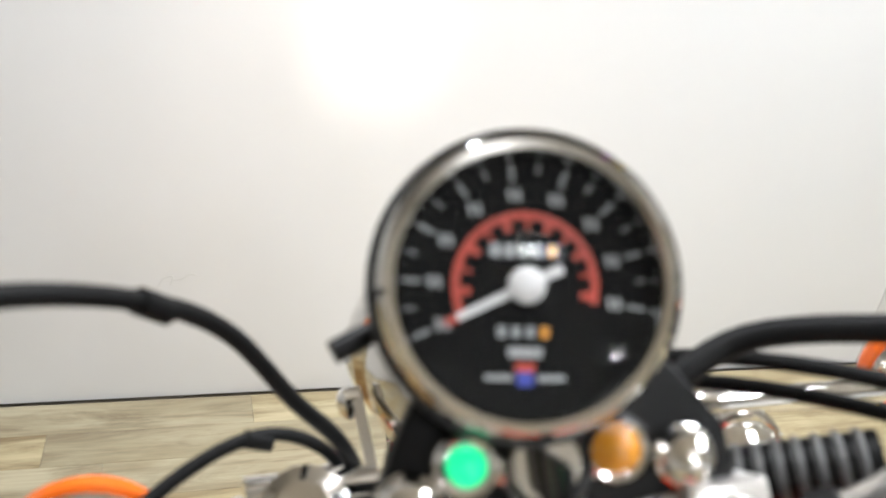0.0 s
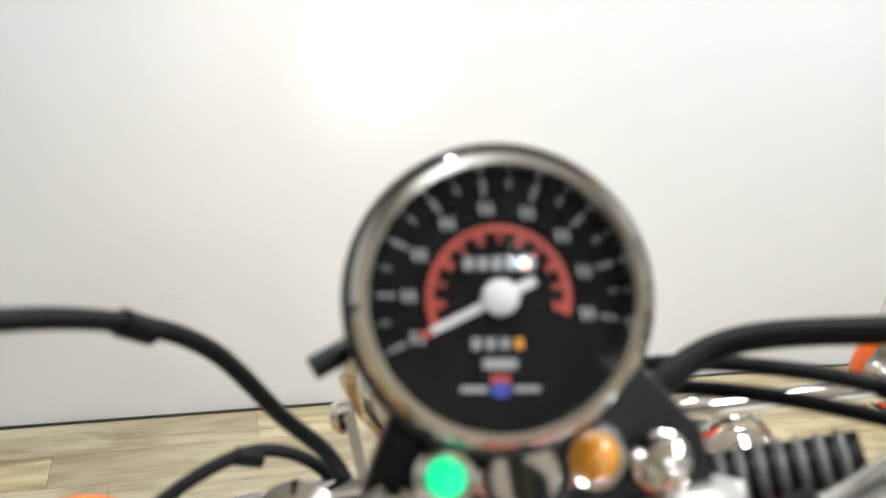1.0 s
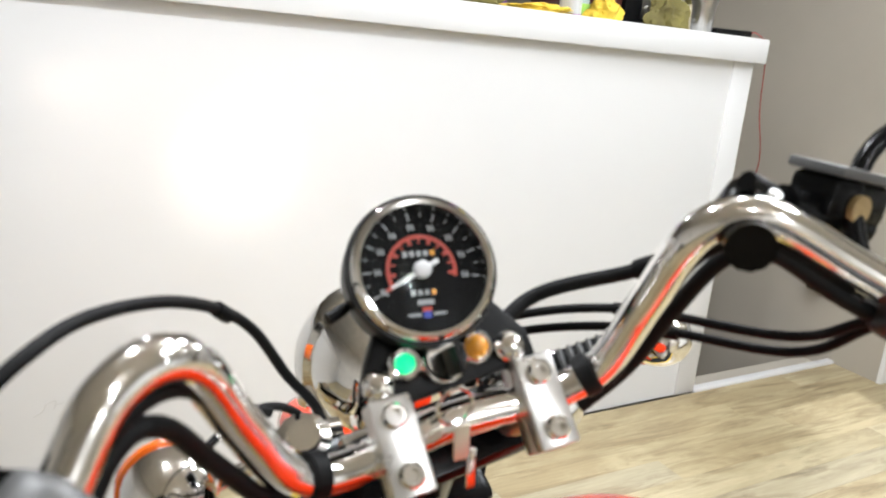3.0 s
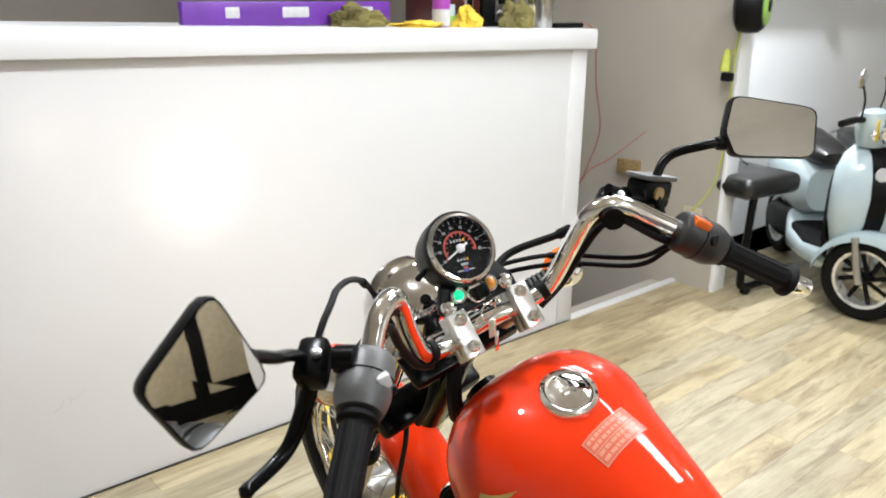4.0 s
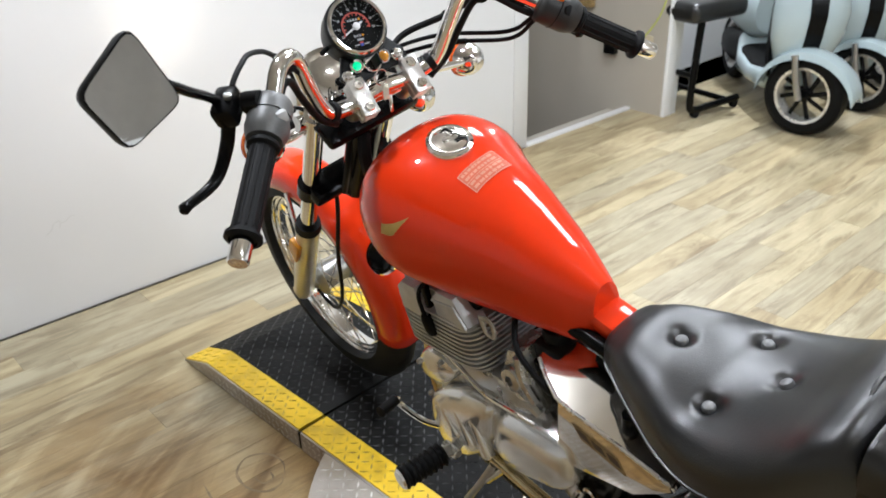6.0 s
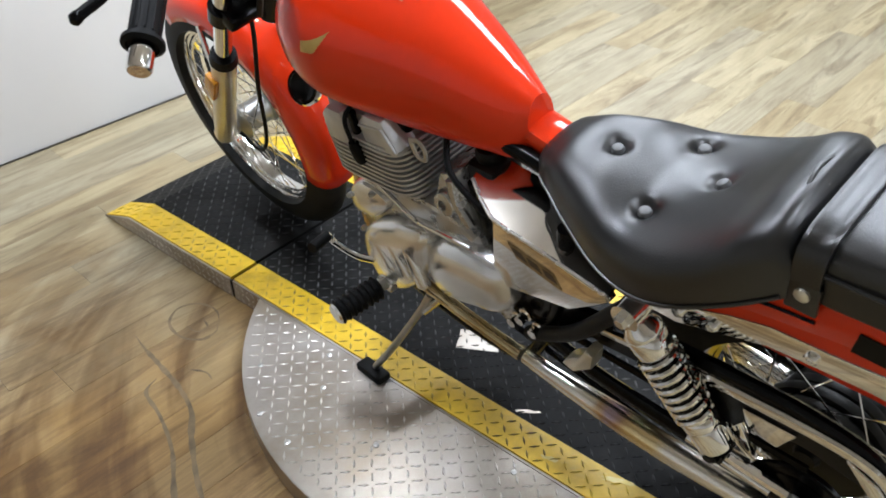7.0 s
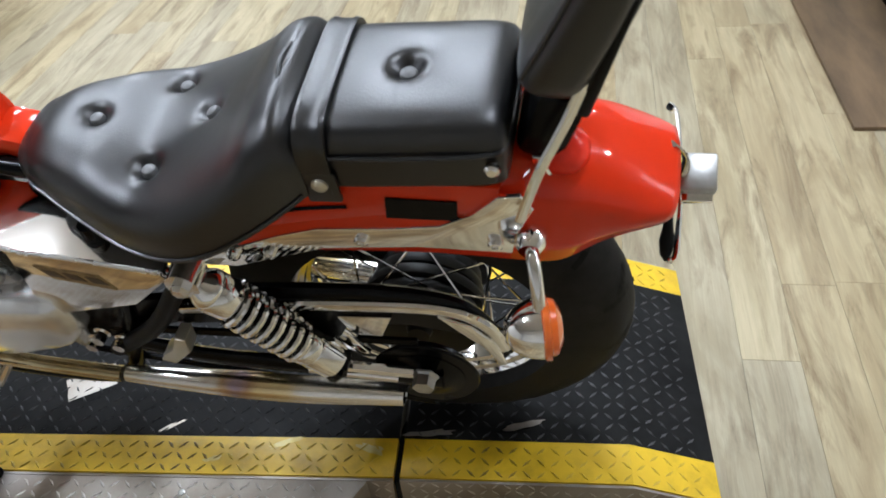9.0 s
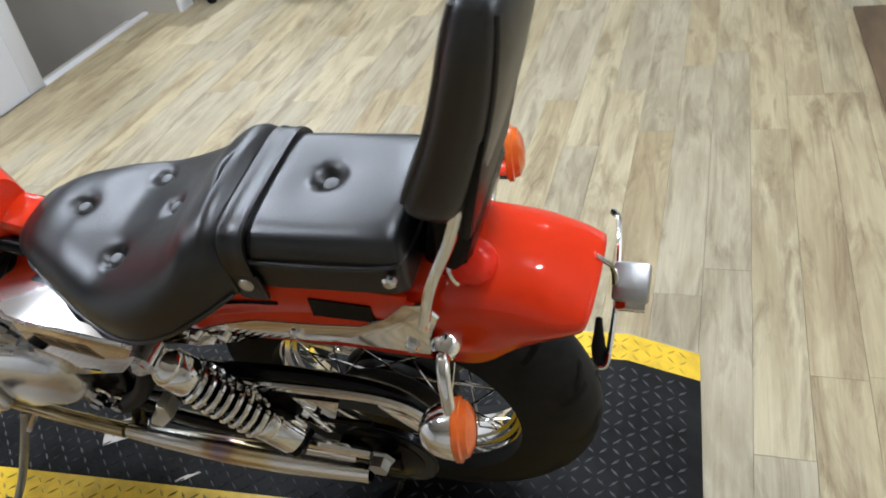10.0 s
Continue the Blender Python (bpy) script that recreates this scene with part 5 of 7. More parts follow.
def dial_arc(r0, r1, d0, d1, mat, n=40, z=0.0006, name="arc"):
    bm = bmesh.new()
    prev = None
    for i in range(n + 1):
        a = radians(d0 + (d1 - d0) * i / n)
        now = (bm.verts.new((r0 * math.cos(a), r0 * math.sin(a), z)), bm.verts.new((r1 * math.cos(a), r1 * math.sin(a), z)))
        if prev:
            bm.faces.new((prev[0], prev[1], now[1], now[0]))
        prev = now
    return gpart(name, bm, mat, dial, smooth=False)


def dial_rect(x0, x1, y0, y1, mat, z=0.0008, name="print_bar"):
    bm = bmesh.new()
    c, s = math.cos(ROLL), math.sin(ROLL)
    bm.faces.new([bm.verts.new((x * c - y * s, x * s + y * c, z)) for x, y in ((x0, y0), (x1, y0), (x1, y1), (x0, y1))])
    return gpart(name, bm, mat, dial, smooth=False)


for k in range(17):
    deg = 194 - 13.5 * k
    dial_bar(0.0335 if k % 2 == 0 else 0.036, 0.0392, deg, 0.0011 if k % 2 == 0 else 0.0007, WHITE_MARK)
    if k % 2 == 0:
        a = radians(deg)
        cx, cy = 0.0292 * math.cos(a), 0.0292 * math.sin(a)
        for q in (-1, 1):
            dx = cx + q * 0.0013 * math.cos(ROLL)
            dy = cy + q * 0.0013 * math.sin(ROLL)
            bm = bmesh.new()
            bm.faces.new([bm.verts.new((dx + u, dy + v, 0.0008)) for u, v in ((-0.0008, -0.002), (0.0008, -0.002), (0.0008, 0.002), (-0.0008, 0.002))])
            gpart("numeral_bar", bm, WHITE_MARK, dial, smooth=False)
dial_arc(0.0212, 0.0238, 194, -26, RED_MARK, name="red_arc")
for k in range(12):
    dial_bar(0.0178, 0.0215, 194 - 19.5 * k, 0.0024 if k % 2 else 0.0012, RED_MARK, 0.0009, "red_mark")
window = dial_rect(-0.0125, 0.0125, 0.0085, 0.0135, BLACK, 0.0007, "odometer_window")
for k in range(5):
    dial_rect(-0.0115 + k * 0.0046, -0.0085 + k * 0.0046, 0.0092, 0.0128, WHITE_MARK if k < 4 else AMBER, 0.001, "odometer_digit_bar")
for k in range(4):
    dial_rect(-0.009 + k * 0.0046, -0.0062 + k * 0.0046, -0.0165, -0.013, WHITE_MARK if k < 3 else AMBER, 0.001, "trip_digit_bar")
dial_rect(-0.0055, 0.0055, -0.0228, -0.0195, WHITE_MARK, 0.001)
dial_rect(-0.0032, 0.0032, -0.0272, -0.0245, RED_MARK, 0.001)
dial_rect(-0.0026, 0.0026, -0.0316, -0.0272, BLUE_MARK, 0.0011)
dial_rect(-0.0128, -0.004, -0.03, -0.0282, WHITE_MARK, 0.001)
dial_rect(0.004, 0.0128, -0.03, -0.0282, WHITE_MARK, 0.001)
nd = bmesh.new()
m = Matrix.Rotation(radians(194), 4, "Z")
nd.faces.new([nd.verts.new(m @ Vector(p)) for p in ((-0.0125, -0.0016, 0.003), (0.0245, -0.0011, 0.003), (0.0245, 0.0011, 0.003), (-0.0125, 0.0016, 0.003))])
needle = gpart("needle", nd, NEEDLE, dial, "white needle with a red tip", False)
nt_ = bmesh.new()
nt_.faces.new([nt_.verts.new(m @ Vector(p)) for p in ((0.0245, -0.0013, 0.003), (0.0285, -0.0009, 0.003), (0.0285, 0.0009, 0.003), (0.0245, 0.0013, 0.003))])
gpart("needle_tip", nt_, RED_MARK, dial, "", False)
gpart("needle_hub", lathe([(0.0058, 0.001), (0.0058, 0.0042), (0.0045, 0.0052), (0, 0.0054)], seg=24), NEEDLE, dial)
kb = bpart("trip_knob", sweep([HUB + Vector((-0.044, 0.021, -0.018)), HUB + Vector((-0.052, 0.019, -0.02)), HUB + Vector((-0.063, 0.016, -0.022))], [0.0028, 0.0042, 0.0042], 12, 3), PLASTIC, "ribbed black trip reset knob")

# instrument panel below the dial
def at_plane(x, y, lift=0.0):
    return HUB + GX * x + GY * y + GN * lift


panel_out = [(-0.05, -0.078), (0.062, -0.078), (0.062, -0.058), (0.045, -0.03), (0.03, -0.02), (-0.035, -0.02), (-0.052, -0.045), (-0.06, -0.06)]
pbm = bmesh.new()
prism(panel_out, 0.014, "xy", -0.022, 0.004, pbm)
panel = gpart("instrument_panel", pbm, PLASTIC, None, "black panel with warning lamps and ignition switch")
for nm, p, mat, lab in (("neutral_lamp", (-0.055, 0.883, 1.048), GREEN_LIT, "lit green lamp in a chrome ring"), ("signal_lamp", (-0.006, 0.876, 1.047), AMBER, "amber lamp in a chrome ring")):
    d = Vector(p) - HUB
    c = HUB + GX * d.dot(GX) + GY * d.dot(GY) + GN * -0.012
    k = 0.86 if mat is GREEN_LIT else 1.0
    ring = part(nm, lathe([(0.0105, -0.006), (0.012, 0.0), (0.012, 0.003), (0.0095, 0.0065), (0.007 * k, 0.005)], c, GN, 24), CHROME, panel, lab)
    part("lens", lathe([(0.0076 * k, 0.003), (0.0068 * k, 0.0065), (0.004 * k, 0.0088), (0, 0.0096)], c, GN, 20), mat, ring)
for p in ((-0.074, 0.9, 1.027), (0.016, 0.868, 1.044)):
    d = Vector(p) - HUB
    c = HUB + GX * d.dot(GX) + GY * d.dot(GY) + GN * -0.014
    part("dome_nut", lathe([(0.0105, 0), (0.0105, 0.004), (0.0085, 0.006), (0.008, 0.01), (0.004, 0.013), (0, 0.0135)], c, GN, 18), CHROME, panel)
c = at_plane(-0.003, -0.058, -0.012)
ign = part("ignition_switch", lathe([(0.016, -0.004), (0.0165, 0.004), (0.0145, 0.007), (0.0125, 0.006), (0.011, 0.004), (0, 0.004)], c, GN, 28), CHROME, panel, "chrome ignition switch with key")
part("key", box((0.003, 0.018, 0.03), c + GN * 0.02 + GY * -0.004, 0.001, frame_to(GN)), PLASTIC, ign)

kr = part("key_ring", sweep([(-0.041 + 0.012 * math.sin(q), 0.846, 1.03 + 0.012 * math.cos(q)) for q in [2 * math.pi * k / 16 for k in range(17)]], 0.0012, 6, 1), CHROME, ign)
part("spare_key", box((0.011, 0.0022, 0.024), (-0.04, 0.845, 1.004), 0.001, Matrix.Rotation(0.15, 4, "Y")), FORK_ALLOY, ign, "hanging brass key")
part("key_blade", box((0.006, 0.002, 0.028), (-0.036, 0.845, 0.983), 0.0006, Matrix.Rotation(0.15, 4, "Y")), CHROME, ign)

# handlebar
BAR_L = [(-0.03, 0.876, 1.0), (-0.1, 0.868, 0.999), (-0.143, 0.857, 1.016), (-0.167, 0.84, 1.07), (-0.188, 0.816, 1.128), (-0.222, 0.798, 1.131), (-0.262, 0.776, 1.09), (-0.335, 0.715, 1.044), (-0.412, 0.645, 1.008)]
BAR_R = [(-0.03, 0.876, 1.0), (0.035, 0.866, 0.999), (0.072, 0.852, 1.016), (0.094, 0.828, 1.068), (0.113, 0.802, 1.117), (0.147, 0.783, 1.121), (0.194, 0.76, 1.084), (0.272, 0.71, 1.017), (0.35, 0.655, 0.95)]
bar = bpart("handlebar", sweep(BAR_L[::-1] + BAR_R[1:], 0.0122, 14, 8), CHROME, "chrome raised handlebar")
for run in ([(-0.128, 0.866, 0.985), (-0.16, 0.85, 1.012), (-0.186, 0.832, 1.06), (-0.205, 0.812, 1.1), (-0.228, 0.796, 1.104), (-0.262, 0.776, 1.065), (-0.31, 0.737, 1.034)], [(0.058, 0.86, 0.985), (0.09, 0.846, 1.012), (0.112, 0.825, 1.056), (0.13, 0.803, 1.092), (0.15, 0.785, 1.098), (0.19, 0.762, 1.062), (0.232, 0.737, 1.03)]):
    part("wiring_sleeve", sweep(run, 0.0056, 10, 6), RUBBER, bar, "black wiring sleeve strapped under the bar")
for at_, along in (((-0.131, 0.861, 1.009), (0.043, 0.011, -0.017)), ((0.062, 0.856, 1.01), (0.037, -0.014, 0.017))):
    part("strap", lathe([(0.0125, -0.006), (0.0148, -0.005), (0.0148, 0.005), (0.0125, 0.006)], at_, along, 18), RUBBER, bar, "black strap")
for x, y, z in ((-0.074, 0.868, 1.0), (0.027, 0.863, 0.997)):
    turn = Matrix.Rotation(-0.1, 4, "Z") @ Matrix.Rotation(0.92, 4, "X")
    ex, ey, ez = (turn.to_3x3() @ Vector(e) for e in ((1, 0, 0), (0, 1, 0), (0, 0, 1)))
    c0 = Vector((x, y, z))
    riser = bpart("bar_clamp", box((0.028, 0.062, 0.014), c0 + ez * 0.011, 0.0022, turn), CLAMP, "polished alloy bar clamp with two bolts")
    part("lower_half", box((0.028, 0.062, 0.016), c0 - ez * 0.0065, 0.0022, turn), CLAMP, riser)
    part("riser_post", lathe([(0.016, 0), (0.016, 0.03), (0.018, 0.05)], c0 - ez * 0.06, ez, 18), ALLOY, riser)
    for s in (-1, 1):
        part("clamp_bolt", lathe([(0.0082, 0), (0.0082, 0.005), (0.0066, 0.007), (0.004, 0.007), (0.0035, 0.002), (0, 0.002)], c0 + ez * 0.0175 + ey * (s * 0.0185), ez, 18), CHROME, riser)
bpart("riser_bridge", sweep([(-0.1, 0.9, 0.985), (0.04, 0.895, 0.982)], 0.014, 12, 1), CHROME)
bpart("fork_boot", sweep([(0.05, 0.915, 0.982), (0.108, 0.888, 1.0)], 0.0125, 16, 1), RUBBER, "ribbed rubber boot")
for k in range(8):
    bpart("boot_rib", lathe([(0.0125, -0.002), (0.0145, 0), (0.0125, 0.002)], Vector((0.056, 0.912, 0.984)).lerp(Vector((0.102, 0.891, 0.998)), k / 7), (0.058, -0.027, 0.018), 16), GREY_PLASTIC)
for side, pts in ((-1, BAR_L), (1, BAR_R)):
    a, b = Vector(pts[-3]), Vector(pts[-1])
    d = (b - a).normalized()
    s0 = a + d * (0.055 if side < 0 else 0.1)
    grip = bpart("grip", sweep([s0, s0 + d * 0.004, b - d * 0.018], [0.0165, 0.0168, 0.0168], 18, 2), RUBBER, "worn black rubber grip")
    for k in range(12):
        ang = 2 * math.pi * k / 12
        q = frame_to(d).to_3x3()
        o = q @ Vector((math.cos(ang), math.sin(ang), 0)) * 0.0166
        part("grip_rib", sweep([s0 + d * 0.01 + o, b - d * 0.03 + o], 0.0016, 5, 1), RUBBER, grip)
    part("flange", lathe([(0.017, -0.004), (0.0235, 0.0), (0.024, 0.005), (0.018, 0.008)], b - d * 0.022, d, 22), RUBBER, grip)
    part("flange", lathe([(0.017, -0.004), (0.022, 0.0), (0.022, 0.005), (0.017, 0.008)], s0, d, 22), RUBBER, grip)
    part("bar_end", lathe([(0.013, -0.016), (0.0138, -0.012), (0.0138, 0.014), (0.012, 0.017), (0.004, 0.0175), (0, 0.015)], b, d, 22), CHROME, grip, "chrome bar end weight")
    hs = a + d * (0.012 if side < 0 else 0.058)
    house = bpart("switch_housing", sweep([hs - d * 0.03, hs - d * 0.022, hs + d * 0.02, hs + d * 0.038], [0.022, 0.029, 0.03, 0.0245], 20, 3), GREY_PLASTIC if side < 0 else DARK_GREY, "worn grey switch housing" if side < 0 else "dark grey switch housing with a red switch")
    part("housing_seam", lathe([(0.0298, -0.001), (0.0308, 0), (0.0298, 0.001)], hs, d, 24), PLASTIC, house)
    if side > 0:
        part("kill_switch", box((0.018, 0.012, 0.024), hs + Vector((-0.004, -0.014, 0.026)), 0.003, frame_to(d)), ORANGE, house, "red-orange kill switch")
        part("start_button", lathe([(0.008, 0), (0.008, 0.005), (0, 0.006)], hs + Vector((0.0, -0.028, 0.002)), (0, -1, 0.1), 16), PLASTIC, house)
    else:
        part("horn_button", box((0.016, 0.012, 0.016), hs + Vector((0.006, -0.026, 0.008)), 0.003), WHITE_GREY, house, "pale switch")
        part("signal_switch", box((0.022, 0.014, 0.012), hs + Vector((0.01, -0.02, -0.01)), 0.003), PLASTIC, house)
    pv = Vector(pts[-4]) + Vector((0, 0.012, 0.0))
    pc = Vector((-0.306, 0.802, 1.112)) if side < 0 else pv + d * 0.012 + Vector((0, 0.012, -0.002))
    perch = bpart("lever_perch", box((0.032, 0.034, 0.05), pc, 0.007, frame_to(d)), BLACK, "black lever perch")
    part("perch_clamp", sweep([pc + Vector((-side * 0.02, -0.012, 0.0)), pc + Vector((-side * 0.034, -0.03, 0.0))], 0.015, 12, 2), BLACK, perch)
    part("perch_bolt", lathe([(0.006, 0), (0.006, 0.005), (0.003, 0.007), (0, 0.007)], pc + Vector((0, -0.012, 0.016)), (0, -0.3, 1), 8), ALLOY, perch)
    if side < 0:
        tip = Vector((-0.409, 0.810, 1.008))
    else:
        tip = Vector((0.34, 0.79, 0.96))
    st0 = Vector((-0.306, 0.822, 1.083)) if side < 0 else pv + Vector((side * 0.02, 0.03, -0.004))
    mids = [Vector((-0.318, 0.832, 1.048)), Vector((-0.352, 0.828, 1.013))] if side < 0 else [st0.lerp(tip, 0.25) + Vector((0, 0.012, 0.006)), st0.lerp(tip, 0.65) + Vector((0, 0.008, 0))]
    lv = part("lever", sweep([st0, mids[0], mids[1], tip], [0.0105, 0.01, 0.0085, 0.0075], 12, 6, flat=0.7), BLACK, perch, "black hand lever")
    part("lever_ball", lathe([(0, -0.009), (0.006, -0.007), (0.009, 0), (0.006, 0.007), (0, 0.009)], tip, d, 16), BLACK, perch)

# master cylinder on the right
mt = Matrix.Rotation(0.38, 4, "Y")
mx, mz = mt.to_3x3() @ Vector((1, 0, 0)), mt.to_3x3() @ Vector((0, 0, 1))
mo = Vector((0.222, 0.797, 1.112))
mc = bpart("brake_reservoir", box((0.056, 0.036, 0.026), mo, 0.005, mt), BLACK, "black brake fluid reservoir")
part("lid", box((0.062, 0.042, 0.007), mo + mz * 0.0165, 0.002, mt), GREY_PLASTIC, mc)
part("sight_glass", lathe([(0.009, 0), (0.009, 0.004), (0, 0.005)], mo + Vector((-0.005, -0.018, -0.002)), (0, -1, 0), 18), BRASS_LABEL, mc)
part("cylinder", sweep([mo - mx * 0.05 - mz * 0.012, mo + mx * 0.03 - mz * 0.016], 0.0135, 14, 2), BLACK, mc)
part("banjo", sweep([mo - mx * 0.085 - mz * 0.002, mo - mx * 0.066 - mz * 0.008, mo - mx * 0.045 - mz * 0.012], [0.007, 0.009, 0.009], 10, 3), BLACK, mc)

# mirrors
def mirror(corners, n, stem, label):
    P = [Vector(p) for p in corners]
    c = sum(P, Vector()) / len(P)
    n = Vector(n).normalized()
    out = []
    for i, p in enumerate(P):
        a, b = P[i - 1], P[(i + 1) % len(P)]
        for t in (0.0, 0.35, 0.65, 1.0):
            q0, q1 = p.lerp(a, 0.17), p.lerp(b, 0.17)
            out.append((1 - t) ** 2 * q0 + 2 * t * (1 - t) * p + t * t * q1)
    ring = lambda k, off: [c + (q - c) * k + n * off for q in out]
    bm = loft([ring(0.5, -0.022), ring(0.8, -0.019), ring(0.97, -0.01), ring(1.0, 0.0), ring(0.985, 0.0045), ring(0.94, 0.004)], cap=True)
    body = bpart("rear_view_mirror", bm, PLASTIC, label)
    g = bmesh.new()
    g.faces.new([g.verts.new(c + (q - c) * 0.945 + n * 0.0052) for q in out])
    part("mirror_glass", g, MIRROR, body, "mirror glass", False)
    part("stem", sweep(stem, 0.0065, 10, 6), BLACK, body)
    part("stem_boot", sweep([Vector(stem[-1]).lerp(Vector(stem[-2]), 0.6), Vector(stem[-1])], [0.009, 0.013], 14, 2), RUBBER, body)
    return body


mirror([(-0.411, 0.713, 1.28), (-0.386, 0.712, 1.18), (-0.471, 0.688, 1.161), (-0.496, 0.688, 1.238)], (0.25, -0.95, 0.08), [(-0.318, 0.8, 1.128), (-0.335, 0.785, 1.145), (-0.36, 0.755, 1.168), (-0.385, 0.732, 1.192), (-0.4, 0.722, 1.2)], "black rear-view mirror on a short stem")
mirror([(0.338, 0.749, 1.214), (0.446, 0.689, 1.17), (0.413, 0.673, 1.11), (0.306, 0.726, 1.14), (0.306, 0.741, 1.173)], (-0.33, -0.9, 0.42), [(0.212, 0.77, 1.08), (0.22, 0.785, 1.12), (0.25, 0.785, 1.15), (0.29, 0.755, 1.158), (0.325, 0.737, 1.155)], "black rear-view mirror on a curved stem")


# cables
for pts, r in (([(-0.305, 0.815, 1.1), (-0.277, 0.83, 1.128), (-0.25, 0.849, 1.139), (-0.223, 0.88, 1.136), (-0.185, 0.919, 1.118), (-0.152, 0.953, 1.09), (-0.128, 0.977, 1.056), (-0.109, 0.992, 1.006), (-0.09, 1.0, 0.965), (-0.08, 1.01, 0.9)], 0.004),
               ([(-0.25, 0.9, 0.945), (-0.19, 0.97, 0.974), (-0.135, 1.006, 0.979), (-0.1, 1.015, 0.955), (-0.085, 1.02, 0.9)], 0.0034),
               ([(0.018, 0.95, 0.975), (0.022, 0.92, 1.02), (0.068, 0.924, 1.043), (0.13, 0.885, 1.058), (0.162, 0.835, 1.085), (0.17, 0.805, 1.12)], 0.0056),
               ([(0.0, 0.985, 0.98), (0.05, 0.965, 1.01), (0.12, 0.9, 1.025), (0.185, 0.8, 1.022), (0.205, 0.755, 1.045)], 0.0036),
               ([(0.0, 0.985, 0.97), (0.06, 0.96, 0.998), (0.13, 0.89, 1.01), (0.19, 0.8, 1.008), (0.21, 0.755, 1.04)], 0.0036)):
    cb = bpart("control_cable", sweep(pts, r, 10, 8), RUBBER, "black control cable")
    mid = Vector(pts[len(pts) // 2])
    part("ferrule", sweep([mid, mid.lerp(Vector(pts[len(pts) // 2 + 1]), 0.3)], r * 1.35, 10, 1), RUBBER, cb)
for off, pts in ((0, BAR_L), (0, BAR_R)):
    sgn = -1 if pts is BAR_L else 1
    wl = [Vector(p) + Vector((0.0, 0.002, -0.0165)) for p in pts[2:7]]
    bpart("bar_wiring", sweep([(sgn * 0.05 - 0.03, 0.94, 0.95), (sgn * 0.085 - 0.03, 0.9, 0.975)] + wl, 0.0052, 8, 6), RUBBER, "black wiring sleeve along the bar")
bpart("wiring_loom", sweep([(-0.03, 0.95, 0.93), (-0.06, 0.93, 0.88), (-0.05, 0.95, 0.82), (-0.02, 0.99, 0.78)], 0.012, 8, 5), RUBBER)
bpart("front_brake_hose", sweep([(-0.06, 0.95, 0.93), (-0.075, 0.98, 0.84), (-0.06, 1.05, 0.76)], 0.006, 8, 5), RUBBER)

# ---- the low turntable stand ----
HT = 0.06
PX0, PX1 = -0.01, 0.56
SEAM_R, SEAM_F = 0.19, 1.425
stand_thing = thing("motorcycle_turntable", pose(0, 0, 0), "low aluminium tread-plate turntable with a black and yellow runway", "turntable")


def spart(name, bm, mat, label="", parent=None, smooth=True):
    return part(name, bm, mat, parent or stand_thing, label, smooth)


DC, DR = (0.30, 0.78), 0.625
disc = spart("disc", lathe([(0, 0.0), (DR - 0.004, 0.0), (DR, 0.004), (DR, HT - 0.008), (DR - 0.003, HT - 0.006), (0, HT - 0.006)], (DC[0], DC[1], 0.001), (0, 0, 1), 96), STEEL_PLATE, "bare aluminium tread-plate disc")
SW = 0.078


def height(y, prof):
    ys = sorted(prof)
    return float(np.interp(y, [p[0] for p in ys], [p[1] for p in ys]))


def runway(name, y0, z0, y1, z1, label, y2=None, z2=None):
    """A plate with painted stripes: prism pieces side by side, each sloping along y."""
    obs = []
    prof = [(y0, z0), (y1, z1)] + ([(y2, z2)] if y2 is not None else [])
    root = None
    for nm, x0, x1, mat in (("black_deck", PX0 + SW, PX1 - SW, BLACK_PLATE), ("yellow_edge", PX0, PX0 + SW, YELLOW_PLATE), ("yellow_edge", PX1 - SW, PX1, YELLOW_PLATE)):
        bm = bmesh.new()
        rows = []
        for y, z in prof:
            rows.append([bm.verts.new((x, y, h)) for x, h in ((x0, z), (x1, z), (x1, 0.001), (x0, 0.001))])
        for a, b in zip(rows, rows[1:]):
            for k in range(4):
                bm.faces.new((a[k], a[(k + 1) % 4], b[(k + 1) % 4], b[k]))
        bm.faces.new(rows[0][::-1])
        bm.faces.new(rows[-1])
        if root is None:
            root = spart(name, bm, mat, label, None, False)
        else:
            part(nm, bm, mat, root, "yellow painted edge stripe", False)
    for x in (PX0 - 0.0035, PX1 + 0.0035):
        bm = bmesh.new()
        prism([(y, z - 0.003) for y, z in prof] + [(prof[-1][0], 0.002), (prof[0][0], 0.002)], 0.005, "yz", x, 0, bm)
        sk = part("side_skirt", bm, STEEL_PLATE, root, "bare tread-plate skirt", False)
        V, F = [], []
        out = -1 if x < 0 else 1
        ya, yb = min(p[0] for p in prof), max(p[0] for p in prof)
        for i in range(int((yb - ya) / 0.02)):
            for j in range(3):
                yy, zz = ya + 0.01 + i * 0.02, 0.011 + j * 0.018
                if zz + 0.008 > height(yy, prof):
                    continue
                q = math.pi / 4 if (i + j) % 2 else -math.pi / 4
                n0 = len(V)
                for u, v, h in ((-0.0095, 0, 0), (0, -0.0024, 0), (0.0095, 0, 0), (0, 0.0024, 0), (-0.005, 0, 0.0015), (0.005, 0, 0.0015)):
                    V.append((x + out * (0.0024 + h), yy + u * math.cos(q) - v * math.sin(q), zz + u * math.sin(q) + v * math.cos(q)))
                F += [(n0, n0 + 1, n0 + 5, n0 + 4), (n0 + 1, n0 + 2, n0 + 5), (n0 + 2, n0 + 3, n0 + 4, n0 + 5), (n0 + 3, n0, n0 + 4)]
        me = bpy.data.meshes.new("tread_pattern")
        me.from_pydata(V, [], F)
        me.materials.append(LUG_STEEL)
        lug = new("tread_pattern", me)
        lug.parent = root
        tagged(lug, kind="stuff")
    return root, prof


